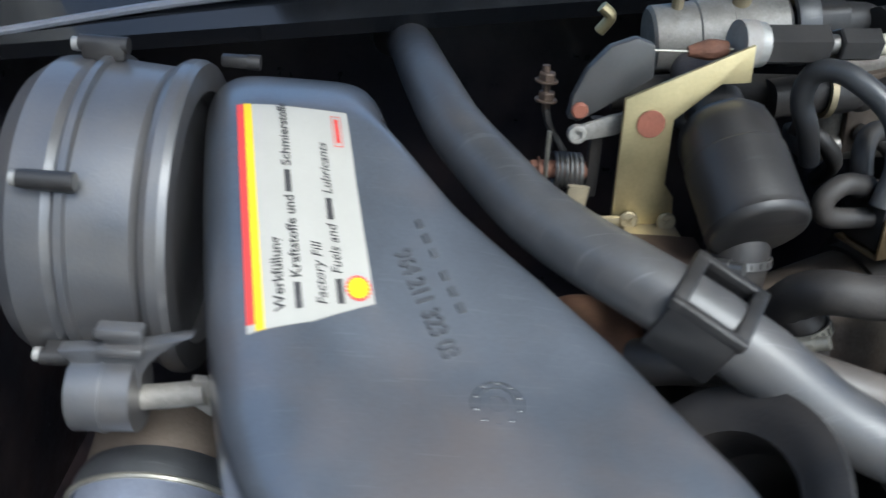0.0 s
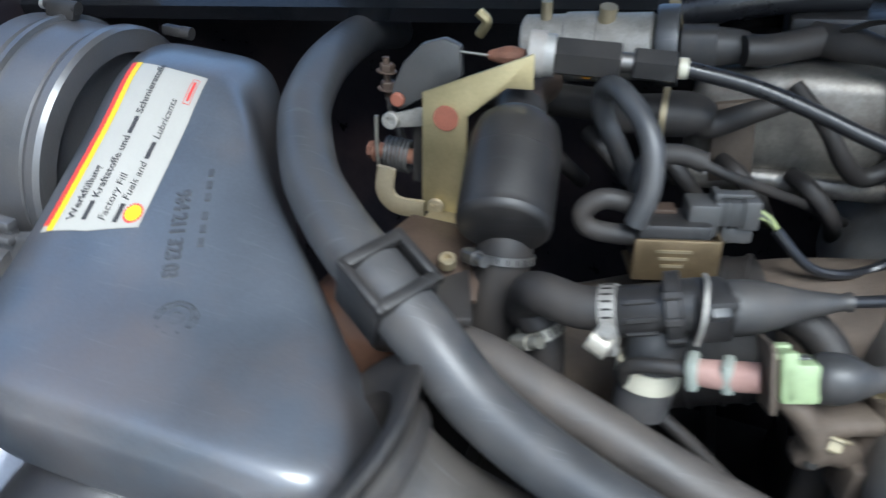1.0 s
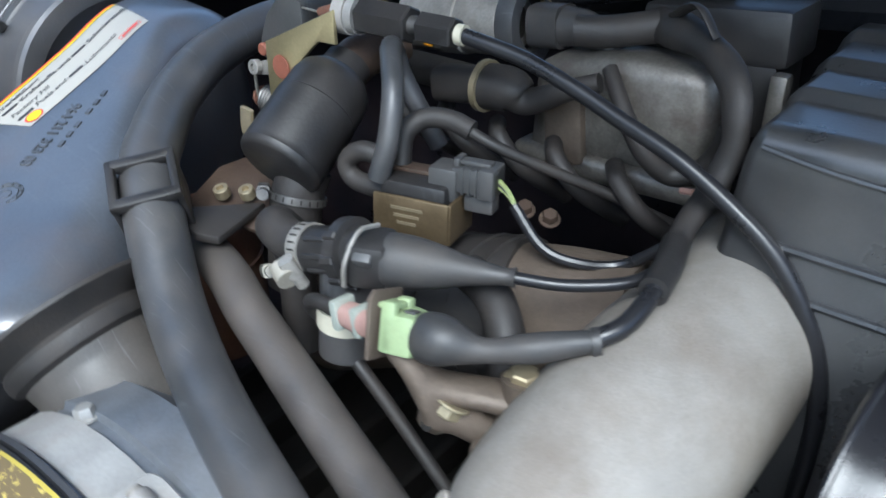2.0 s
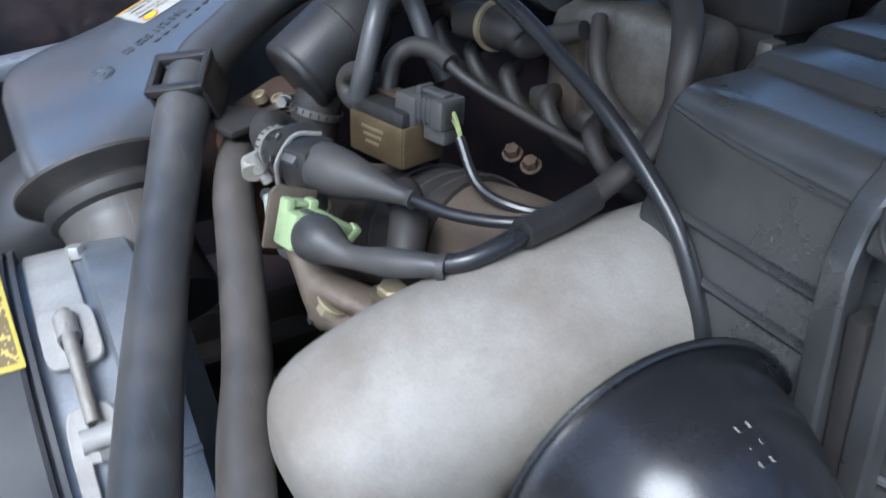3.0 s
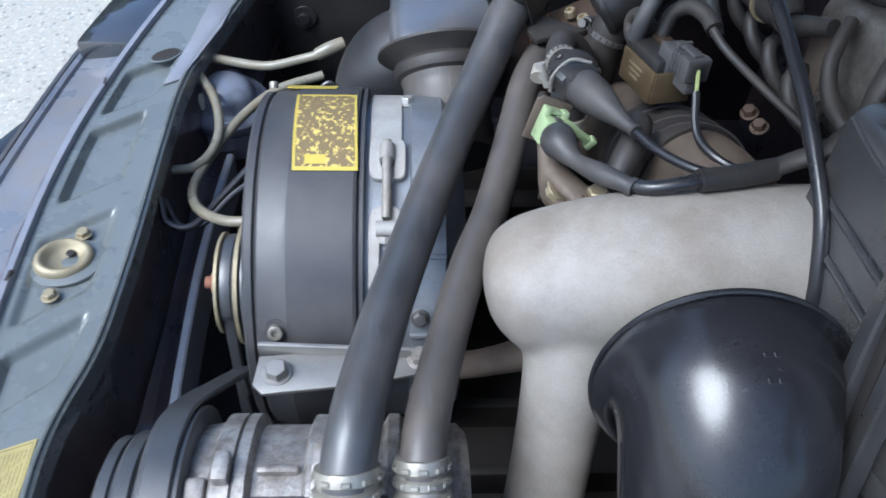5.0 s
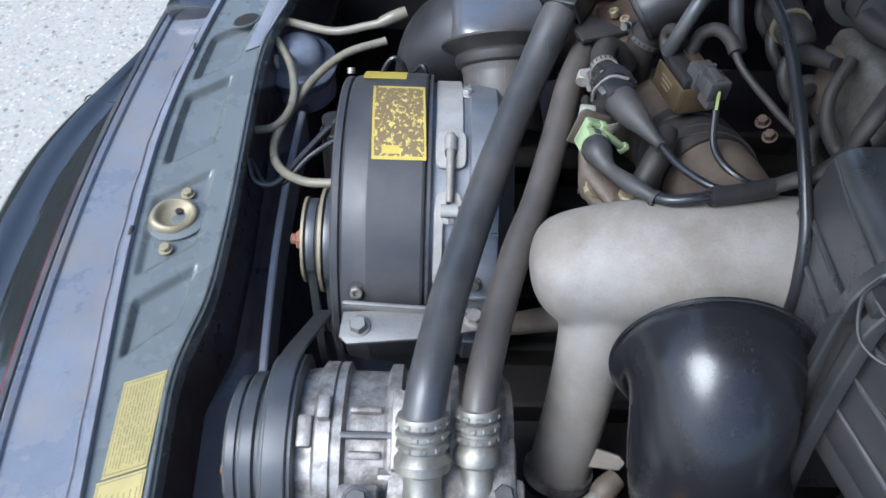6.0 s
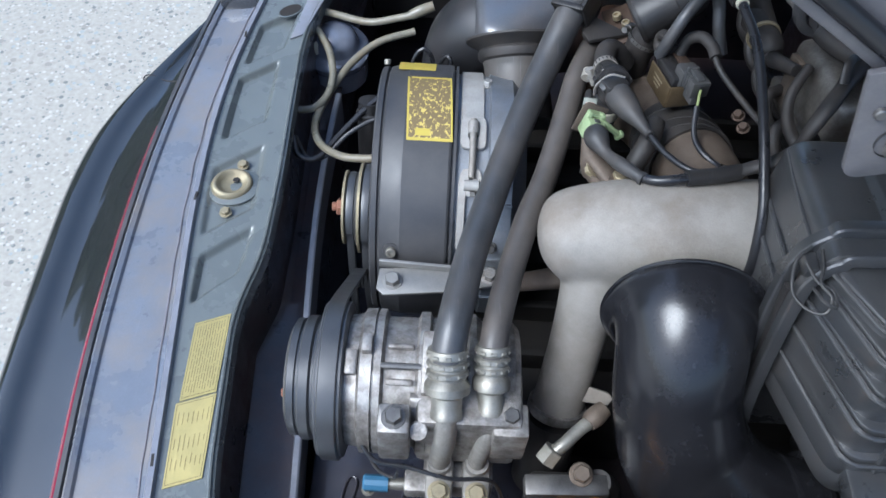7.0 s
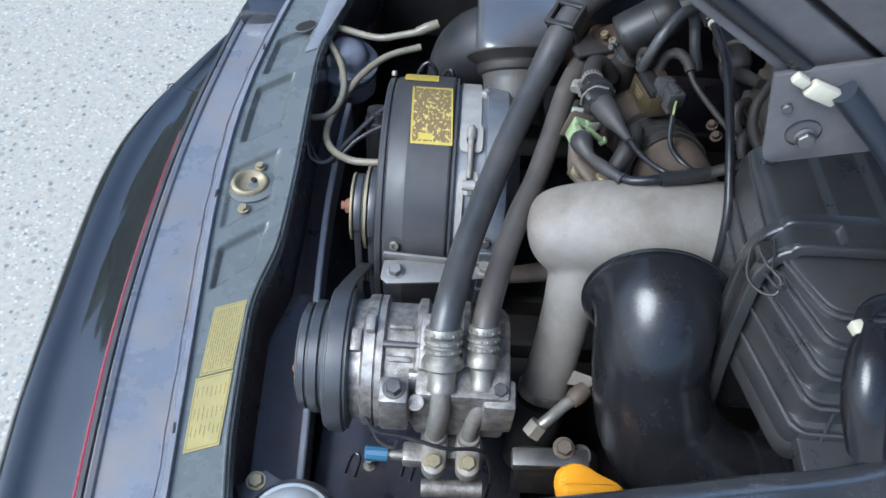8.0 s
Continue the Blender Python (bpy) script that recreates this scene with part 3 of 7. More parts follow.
part("bay_gutter", strip(lambda y: [(along(INNER, y) + 0.004, 0.004), (along(INNER, y) * 0.6 + along(LEDGE, y) * 0.4, -0.002), (smooth_along(LEDGE, y) - 0.002, 0.002)], y0=-0.62), M["bay_floor"], car_body, "dark stained gutter behind the lock panel")
part("tray", at_box((0.26, 0.40, 0.012), 0.122, -0.45, -0.03, bev=0.003), M["tray"], car_body, "dark blue painted tray")
for x in (0.03, 0.10):
    part("tray_slot", sweep([(x, -0.405, -0.022), (x + 0.004, -0.385, -0.022), (x + 0.010, -0.378, -0.022), (x + 0.016, -0.385, -0.022), (x + 0.012, -0.41, -0.022)], 0.0016, seg=8), M["tray"], car_body)
part("tray_stud", join(hexhead((0.060, -0.392, -0.024), (0, 0, 1), 0.006, 0.006), sweep([(0.060, -0.392, -0.02), (0.060, -0.392, -0.008)], 0.0035, seg=10, sub=2)), M["steel"], car_body)
part("undertray", at_box((0.95, 1.3, 0.02), 0.38, 0.0, -0.21, bev=0.004), M["bay"], car_body)
part("side_wall", at_box((0.95, 0.02, 0.92), 0.38, 0.60, 0.015, bev=0.004), M["bay"], car_body)
part("side_wall", at_box((0.95, 0.02, 0.62), 0.38, -0.64, -0.13, bev=0.004), M["bay"], car_body)
part("firewall", at_box((0.02, 1.3, 0.92), 0.80, 0.0, 0.015, bev=0.004), M["bay"], car_body)
part("scuttle", strip(lambda y: [(0.58, 0.392 - 0.16 * y), (0.575, 0.405 - 0.16 * y), (0.60, 0.44 - 0.16 * y), (0.80, 0.50 - 0.16 * y)], y0=-0.62, y1=0.62, n=20), M["scuttle"], car_body)
part("scuttle_lip", sweep([(0.582, 0.60, 0.312), (0.582, 0.545, 0.326), (0.582, 0.374, 0.367), (0.582, 0.1, 0.417), (0.582, -0.105, 0.440), (0.582, -0.197, 0.452), (0.582, -0.40, 0.462)], 0.0035, seg=8, sub=6), M["flange_paint"], car_body, "pale painted scuttle lip")
crank = thing("crankcase", (0.40, -0.03, -0.2), "grimy dark engine crankcase under the fan and intake", "engine")
part("block", at_box((0.55, 0.5, 0.18), 0.40, -0.03, -0.11, bev=0.02), M["grease"], crank)
for k in range(7):
    part("rib", at_box((0.50, 0.012, 0.05), 0.40, -0.22 + 0.07 * k, -0.01, bev=0.003), M["grease"], crank)

# ---- fan housing ----
FC = Vector((0.0, -0.043, 0.1055))
FR = 0.157
PC = Vector((0.0, -0.072, 0.100))


def on_ring(c, r, x, deg):
    """A place on a drum round the x axis: 0 degrees is up, more degrees lean towards the car's right side."""
    return Vector((x, c.y - r * math.sin(radians(deg)), c.z + r * math.cos(radians(deg))))


fan = thing("engine_fan", (0.11, FC.y, FC.z - FR), "black engine fan housing with worn yellow label and clamp strap", "fan")
cover = part("cover", lathe([(FR - 0.03, 0.049), (FR - 0.006, 0.049), (FR - 0.003, 0.051), (FR - 0.003, 0.0565), (FR - 0.006, 0.058), (FR - 0.0025, 0.061), (FR + 0.0012, 0.082), (FR + 0.002, 0.0835), (FR + 0.002, 0.134), (FR + 0.001, 0.1365), (FR - 0.004, 0.1365), (FR - 0.004, 0.139), (FR + 0.001, 0.139), (FR + 0.001, 0.142), (FR - 0.01, 0.142), (FR - 0.03, 0.142)], FC, (1, 0, 0), 96, closed=True), M["fan_black"], fan, "satin black fan cover", smooth=20)
part("shroud_face", lathe([(0.03, 0.05), (0.06, 0.047), (0.125, 0.049)], FC, (1, 0, 0), 48), M["fan_black"], fan)
ring = part("inner_ring", lathe([(FR - 0.008, 0.14), (FR - 0.008, 0.178), (FR - 0.004, 0.180), (FR - 0.004, 0.206), (FR - 0.02, 0.222), (FR - 0.05, 0.225)], FC, (1, 0, 0), 96), M["alu_blue"], fan, "grey metal fan ring", smooth=20)
part("pulley", lathe([(0, 0.004), (0.018, 0.004), (0.020, 0.008), (0.042, 0.008), (0.044, 0.011), (0.036, 0.015), (0.036, 0.019), (0.053, 0.025), (0.0555, 0.027), (0.0555, 0.030), (0.047, 0.034), (0.047, 0.038), (0.0565, 0.0425), (0.0565, 0.0445), (0.03, 0.046), (0.02, 0.05)], PC, (1, 0, 0), 56), M["dark_steel"], fan, "worn steel double fan pulley")
part("pulley_rim", lathe([(0.042, 0.0068), (0.0470, 0.0068), (0.0470, 0.0095), (0.042, 0.0105)], PC, (1, 0, 0), 56, closed=True), M["latch"], fan, "worn tan pulley rim")
part("pulley_rim", lathe([(0.052, 0.0255), (0.0575, 0.0262), (0.0575, 0.0295), (0.052, 0.0300)], PC, (1, 0, 0), 56, closed=True), M["latch"], fan, "worn tan pulley rim")
part("axle_nut", join(hexhead(PC + Vector((0.006, 0, 0)), (-1, 0, 0), 0.011, 0.010), disc_solid(0.006, 0.006, PC + Vector((-0.004, 0, 0)), (-1, 0, 0))), M["rust"], fan, "rusty axle nut")
for bx, br, drop in ((0.0165, 0.0405, -0.075), (0.0365, 0.0515, -0.070)):
    loop = [(bx, PC.y + br * math.cos(radians(a)), PC.z + br * math.sin(radians(a))) for a in (-10, 20, 50, 80, 110, 140, 170, 195)]
    belt_n = sweep(loop + [(bx, PC.y - br - 0.006, PC.z - 0.08), (bx, PC.y + drop * 0.7, PC.z - 0.16), (bx, PC.y + drop * 0.6, PC.z - 0.26)], 0.0052, seg=8, shape=4, up=(1, 0, 0))
    single("fan_belt", belt_n, M["belt"], "black rubber fan belt over the steel fan pulley", "belt", group="fan belts")

# label on the drum
def drum_patch(c, r, x0, x1, d0, d1, lift, n=24, skew=0.0):
    bm = bmesh.new()
    rows = []
    for i in range(n + 1):
        d = d0 + (d1 - d0) * i / n
        rows.append([bm.verts.new(on_ring(c, r + lift, x0 + (x1 - x0) * k / 4 + skew * (i / n), d)) for k in range(5)])
    for a, b in zip(rows, rows[1:]):
        for k in range(4):
            bm.faces.new((a[k], a[k + 1], b[k + 1], b[k]))
    bmesh.ops.recalc_face_normals(bm, faces=bm.faces)
    return bm


def worn_label():
    """Yellow foil of which much has rubbed away to a brown-black ground, but for its frame."""
    m = bpy.data.materials.new("worn_yellow_label")
    m.use_nodes = True
    nd, lk = m.node_tree.nodes, m.node_tree.links
    b = nd["Principled BSDF"]
    tc = nd.new("ShaderNodeTexCoord")
    mp = nd.new("ShaderNodeMapping")
    mp.inputs["Scale"].default_value = (1.5, 1.0, 1.0)
    lk.new(tc.outputs["Object"], mp.inputs["Vector"])
    n1 = nd.new("ShaderNodeTexNoise")
    n1.inputs["Scale"].default_value, n1.inputs["Detail"].default_value = 175, 6
    lk.new(mp.outputs[0], n1.inputs["Vector"])
    n2 = nd.new("ShaderNodeTexNoise")
    n2.inputs["Scale"].default_value, n2.inputs["Detail"].default_value = 420, 3
    lk.new(mp.outputs[0], n2.inputs["Vector"])
    mixn = nd.new("ShaderNodeMath")
    mixn.operation = "MULTIPLY_ADD"
    lk.new(n2.outputs[0], mixn.inputs[0])
    mixn.inputs[1].default_value = 0.45
    lk.new(n1.outputs[0], mixn.inputs[2])
    r = nd.new("ShaderNodeValToRGB")
    r.color_ramp.interpolation = "CONSTANT"
    r.color_ramp.elements[0].color = (0.165, 0.12, 0.055, 1)
    r.color_ramp.elements[1].position, r.color_ramp.elements[1].color = 0.80, (0.54, 0.42, 0.11, 1)
    lk.new(mixn.outputs[0], r.inputs[0])
    lk.new(r.outputs[0], b.inputs["Base Color"])
    b.inputs["Roughness"].default_value = 0.5
    return m


M["worn"] = worn_label()
part("label", drum_patch(FC, FR + 0.002, 0.0835, 0.1325, -16, 18.5, 0.0005, skew=0.004), M["worn"], cover, "yellow warning label rubbed brown")
for x0, x1, d0, d1, sk in ((0.0825, 0.0848, -16.5, 19, 0.004), (0.1315, 0.1335, -16.5, 19, 0.004), (0.0870, 0.1360, 17.7, 19, 0.0), (0.0865, 0.1320, -16.5, -15.2, 0.0), (0.0955, 0.1120, 13.6, 16.8, 0.0)):
    part("label_border", drum_patch(FC, FR + 0.002, x0, x1, d0, d1, 0.0009, n=10, skew=sk), M["yellow"], cover, "yellow label edge")
part("upper_label", drum_patch(FC, FR + 0.002, 0.070, 0.114, -52, -24, 0.0006), M["yellow"], cover, "plain yellow strip label")
part("screw", socket_head(on_ring(FC, FR + 0.001, 0.075, 65), Vector((0.0, -0.9, 0.45)), 0.0058, 0.006), M["steel"], cover)
part("screw_boss", lathe([(0, 0.0), (0.0095, 0), (0.0105, -0.004), (0.0105, -0.02)], on_ring(FC, FR + 0.0015, 0.075, 65), Vector((0.0, -0.9, 0.45)), 24), M["fan_black"], cover)
part("screw", socket_head(on_ring(FC, FR, 0.054, -37), (0, 0.6, 0.8), 0.004, 0.006), M["steel"], cover)

# clamp strap with its tension bolts
def strap_piece(x0, x1, d0, d1, h=0.0025, n=20):
    bm = bmesh.new()
    rows = []
    for i in range(n + 1):
        d = d0 + (d1 - d0) * i / n + 5
        rows.append([bm.verts.new(on_ring(FC, FR - 0.0075 + r, x, d)) for x, r in ((x0, 0), (x0, h), (x1, h), (x1, 0))])
    for a, b in zip(rows, rows[1:]):
        for k in range(4):
            bm.faces.new((a[k], a[(k + 1) % 4], b[(k + 1) % 4], b[k]))
    bm.faces.new(rows[0])
    bm.faces.new(rows[-1])
    bmesh.ops.recalc_face_normals(bm, faces=bm.faces)
    bmesh.ops.bevel(bm, geom=[e for e in bm.edges if e.is_manifold and e.calc_face_angle(0) > 0.7], offset=0.0006, segments=1, affect="EDGES")
    return bm


strap = part("strap", strap_piece(0.146, 0.172, -150, 2), M["strap"], fan, "dusty bare aluminium clamp strap")
def strap_loop(xc, dc, wx, wd, sx, sd, h, r0=0.0):
    """A rounded strap end with a long slot through it, bent round the drum."""
    bm = bmesh.new()
    rings = []
    for kx, kd, e, r in ((wx, wd, 5.0, r0), (wx, wd, 5.0, r0 + h - 0.0008), (wx - 0.0008, wd - 0.3, 5.0, r0 + h), (sx + 0.0006, sd + 0.2, 3.0, r0 + h), (sx, sd, 3.0, r0 + h - 0.0006), (sx, sd, 3.0, r0)):
        ring_v = []
        for k in range(48):
            a = 2 * math.pi * k / 48
            ca, sa = math.cos(a), math.sin(a)
            ring_v.append(bm.verts.new(on_ring(FC, FR - 0.0075 + r, xc + kx * math.copysign(abs(ca) ** (2 / e), ca), dc + kd * math.copysign(abs(sa) ** (2 / e), sa))))
        rings.append(ring_v)
    for a, b in zip(rings, rings[1:]):
        for k in range(48):
            bm.faces.new((a[k], a[(k + 1) % 48], b[(k + 1) % 48], b[k]))
    bmesh.ops.recalc_face_normals(bm, faces=bm.faces)
    return bm


part("strap_end", strap_loop(0.1605, 13.0, 0.0145, 7.6, 0.0058, 4.2, 0.0055), M["strap"], strap, "slotted strap end")
part("strap_end", strap_loop(0.1595, 48.0, 0.0135, 19.0, 0.0050, 15.0, 0.0055), M["strap"], strap, "forked strap end")
part("trunnion", sweep([on_ring(FC, FR + 0.001, 0.152, 36), on_ring(FC, FR + 0.001, 0.168, 36)], 0.0062, seg=16, sub=2), M["strap"], strap, "round cross pin")
part("tension_bolt", sweep([on_ring(FC, FR + 0.001, 0.160, 8), on_ring(FC, FR + 0.002, 0.160, 19), on_ring(FC, FR + 0.001, 0.160, 33)], 0.0038, seg=12, sub=4), M["alu_dusty"], strap, "dull steel tension bolt")
part("bolt_barrel", sweep([on_ring(FC, FR - 0.001, 0.160, 9), on_ring(FC, FR - 0.001, 0.160, 14.5)], 0.0062, seg=14, sub=2), M["alu"], strap)
part("bolt_nut", hexhead(on_ring(FC, FR + 0.001, 0.160, 38), on_ring(FC, FR, 0.160, 65) - on_ring(FC, FR, 0.160, 38), 0.006, 0.006, washer=False), M["alu"], strap)
part("ring_bolt", hexhead(on_ring(FC, FR - 0.007, 0.176, -19), (0, 0.25, 1), 0.0055, 0.007), M["alu"], fan)
for d in (38, 62, 86):
    part("ring_rib", strap_piece(0.178, 0.207, d, d + 1.5, 0.006, 2), M["alu_blue"], ring)
part("ring_bolt", hexhead(on_ring(FC, FR - 0.004, 0.186, 62), on_ring(Vector((0, 0, 0)), 1, 0, 62), 0.0055, 0.006), M["dark_steel"], fan)
part("ring_bolt", hexhead(on_ring(FC, FR - 0.004, 0.188, 74), on_ring(Vector((0, 0, 0)), 1, 0, 62), 0.0055, 0.006), M["dark_steel"], fan)

bracket = thing("mounting_bracket", (0.13, -0.218, 0.15), "bare steel bracket bar bolted below the fan", "bracket")
part("bar", join(prism([(0.064, -0.206), (0.14, -0.200), (0.19, -0.197), (0.19, -0.222), (0.143, -0.232), (0.070, -0.240), (0.062, -0.232)], 0.004, pose(0, 0, 0.165), 0.0008), at_box((0.13, 0.004, 0.012), 0.128, -0.204, 0.170, rz=-3, bev=0.001)), M["bracket"], bracket)
part("bolt", hexhead((0.079, -0.222, 0.167), (0, -0.15, 1), 0.0085, 0.010), M["bracket"], bracket)
part("bolt", hexhead((0.186, -0.210, 0.167), (0, -0.15, 1), 0.0075, 0.009), M["alu_rough"], bracket)

part("arm", blended([sweep([(0.180, -0.206, 0.158), (0.215, -0.208, 0.156), (0.245, -0.206, 0.160), (0.275, -0.205, 0.170)], [0.011, 0.012, 0.013, 0.016], seg=16, flat=0.7), sweep([(0.205, -0.200, 0.150), (0.208, -0.190, 0.185)], 0.009, seg=14, sub=3)], 0.0025, 4), M["manifold"], bracket, "dusty cast support arm", smooth=60)

# ---- compressor ----
CC = Vector((0.0, -0.334, 0.152))
comp = thing("compressor", (0.12, CC.y, 0.06), "stained cast-aluminium air-conditioning compressor with two hose fittings", "compressor")
part("body", lathe([(0.0000, 0.038), (0.0550, 0.038), (0.0660, 0.042), (0.0682, 0.056), (0.0737, 0.059), (0.0737, 0.070), (0.0704, 0.0705), (0.0704, 0.072), (0.0737, 0.0725), (0.0737, 0.079), (0.0660, 0.082), (0.0660, 0.112), (0.0726, 0.115), (0.0726, 0.124), (0.0671, 0.127), (0.0671, 0.160), (0.0726, 0.163), (0.0726, 0.170), (0.0660, 0.176), (0.0660, 0.20), (0.0605, 0.208), (0, 0.21)], CC, (1, 0, 0), 64), M["alu_rough"], comp, smooth=25)
clutch = part("pulley", lathe([(0.0000, -0.013), (0.0570, -0.013), (0.0600, -0.0115), (0.0600, -0.005), (0.0575, -0.004), (0.0575, -0.002), (0.0625, -0.001), (0.0635, 0.0005), (0.0635, 0.009), (0.0600, 0.011), (0.0600, 0.013), (0.0660, 0.0145), (0.0660, 0.016), (0.0780, 0.0175), (0.0792, 0.019), (0.0792, 0.042), (0.0726, 0.044), (0.0550, 0.044), (0.0330, 0.05)], CC, (1, 0, 0), 72), M["belt"], comp, "black grooved clutch pulley", smooth=25)
part("clutch_plate", lathe([(0.0000, -0.018), (0.0220, -0.018), (0.0242, -0.0155), (0.0520, -0.0155), (0.0540, -0.013)], CC, (1, 0, 0), 48), M["dark_steel"], comp)
for k in range(3):
    a = radians(120 * k + 20)
    part("rivet", disc_solid(0.0045, 0.004, CC + Vector((-0.0150, 0.040 * math.cos(a), 0.040 * math.sin(a))), (-1, 0, 0), seg=14), M["rust"], clutch)
# cast features on the body
def comp_lug(x0, x1, d0, d1, r0, r1):
    return prism([(x0, r0), (x1, r0), (x1, r1), (x0, r1)], 2 * r1 * math.sin(radians((d1 - d0) / 2)), Matrix.Translation(CC) @ Matrix.Rotation(radians((d0 + d1) / 2), 4, "X") @ Matrix(((1, 0, 0, 0), (0, 0, -1, 0), (0, 1, 0, 0), (0, 0, 0, 1))), 0.002)


part("lug", comp_lug(0.118, 0.142, -12, 34, 0.05, 0.079), M["alu_rough"], comp)
part("lug", comp_lug(0.108, 0.150, 36, 58, 0.05, 0.077), M["alu_rough"], comp)
part("lug", comp_lug(0.044, 0.056, 2, 22, 0.05, 0.073), M["alu_rough"], comp)
part("lug", comp_lug(0.082, 0.112, 66, 78, 0.05, 0.073), M["alu_rough"], comp)
part("lug", comp_lug(0.128, 0.138, 8, 14, 0.06, 0.083), M["alu_rough"], comp)
part("lug", comp_lug(0.060, 0.070, -8, 6, 0.06, 0.081), M["alu_rough"], comp)
for x0, d0 in ((0.084, -6), (0.084, 24), (0.144, -4), (0.150, 44)):
    part("cast_rib", comp_lug(x0, x0 + 0.026, d0, d0 + 5, 0.05, 0.071), M["alu_rough"], comp)
for d0 in (14, 52):
    part("through_bolt", sweep([CC + Vector((x, -0.0705 * math.sin(radians(d0)), 0.0705 * math.cos(radians(d0)))) for x in (0.078, 0.12, 0.164)], 0.0034, seg=10, sub=2), M["dark_steel"], comp)
part("end_plate", lathe([(0.0, 0.0), (0.064, 0.0), (0.066, 0.002), (0.066, 0.016), (0.060, 0.022), (0, 0.024)], CC + Vector((0.192, 0, 0)), (1, 0, 0), 40), M["alu_rough"], comp)
part("mount_ear", at_box((0.030, 0.030, 0.07), 0.095, -0.404, 0.188, bev=0.004), M["alu_rough"], comp)
part("mount_ear", at_box((0.034, 0.034, 0.06), 0.204, -0.395, 0.180, bev=0.004), M["alu_rough"], comp)
part("mount_bolt", hexhead((0.095, -0.404, 0.223), (0, -0.12, 1), 0.0085, 0.011), M["dark_steel"], comp)
part("mount_bolt", hexhead((0.204, -0.393, 0.210), (0, -0.12, 1), 0.0080, 0.009), M["dark_steel"], comp)
part("plug", disc_solid(0.009, 0.012, (0.118, -0.405, 0.198), (0, -0.45, 0.9), seg=24), M["alu_rough"], comp)
part("mount_block", at_box((0.10, 0.06, 0.10), 0.165, -0.375, 0.165, bev=0.006), M["alu_rough"], comp)
# compressor belt: round the pulley and away to the crank pulley
BELT = [(0.030, -0.125, 0.0), (0.030, -0.135, 0.050), (0.030, -0.1587, 0.079), (0.030, -0.212, 0.139), (0.030, -0.266, 0.199), (0.030, -0.296, 0.2235), (0.030, -0.334, 0.233), (0.030, -0.378, 0.220), (0.030, -0.406, 0.188), (0.030, -0.4145, 0.150), (0.030, -0.402, 0.108), (0.030, -0.365, 0.078), (0.030, -0.30, 0.05), (0.030, -0.22, 0.0)]
belt_t = thing("compressor_belt", (0.030, -0.22, 0.0), "flat ribbed black rubber drive belt round the compressor pulley", "belt")
part("band", sweep(BELT, 0.0092, seg=8, flat=0.22, shape=5, up=(0, 0, 1)), M["belt"], belt_t)
for dx in (-0.0055, 0.0, 0.0055):
    part("rib", sweep([(x + dx, y + 0.0018 * (-0.335 - y) / 0.08, z + 0.0018 * (0.15 - z) / 0.08) for x, y, z in BELT], 0.0022, seg=6), M["belt"], belt_t)

# manifold, pipes, crimped ferrules
part("manifold", join(at_box((0.072, 0.036, 0.034), 0.160, -0.408, 0.086, bev=0.004), at_box((0.03, 0.024, 0.022), 0.120, -0.422, 0.098, bev=0.004), sweep([(0.128, -0.452, 0.078), (0.196, -0.450, 0.078)], 0.010, seg=16, sub=2)), M["alu_rough"], comp)


def pipe_fitting(hose, x, r, start, mid, low, ferr):
    d = (Vector(start) - Vector(ferr)).normalized()
    s, f = Vector(start), Vector(ferr)
    prof = [(r * 0.9, 0), (r * 1.12, 0.001)]
    for k in range(3):
        z = 0.004 + 0.0088 * k
        prof += [(r * 1.16, z), (r * 1.16, z + 0.004), (r * 1.04, z + 0.0056), (r * 1.04, z + 0.0074)]
    prof += [(r * 1.14, 0.031), (r * 1.30, 0.035), (r * 1.30, 0.042), (r * 0.9, 0.046), (r * 0.86, 0.060), (r * 0.92, 0.062), (r * 0.92, 0.067), (r * 0.6, 0.068)]
    fer = part("ferrule", lathe(prof, s, -d, 32), M["steel"], hose, "crimped zinc-plated ferrule", smooth=30)
    for k in range(3):
        for j in range(10):
            a = 2 * math.pi * (j + 0.5 * (k % 2)) / 10
            m = axis_matrix(s - d * (0.006 + 0.0088 * k), -d)
            p = m @ Vector((r * 1.15 * math.cos(a), r * 1.15 * math.sin(a), 0))
            part("crimp_dent", box((0.0022, 0.006, 0.0035), axis_matrix(p, -d, p - (s - d * (0.006 + 0.0088 * k))), 0.0008, 1), M["steel"], fer)
    e = s - d * 0.066
    part("pipe", sweep([e + d * 0.01, e, Vector(mid), Vector(low) + Vector((0, 0, 0.03)), Vector(low)], r * 0.66, seg=20), M["alu_dusty"], hose, "bent bright metal pipe")
    return fer


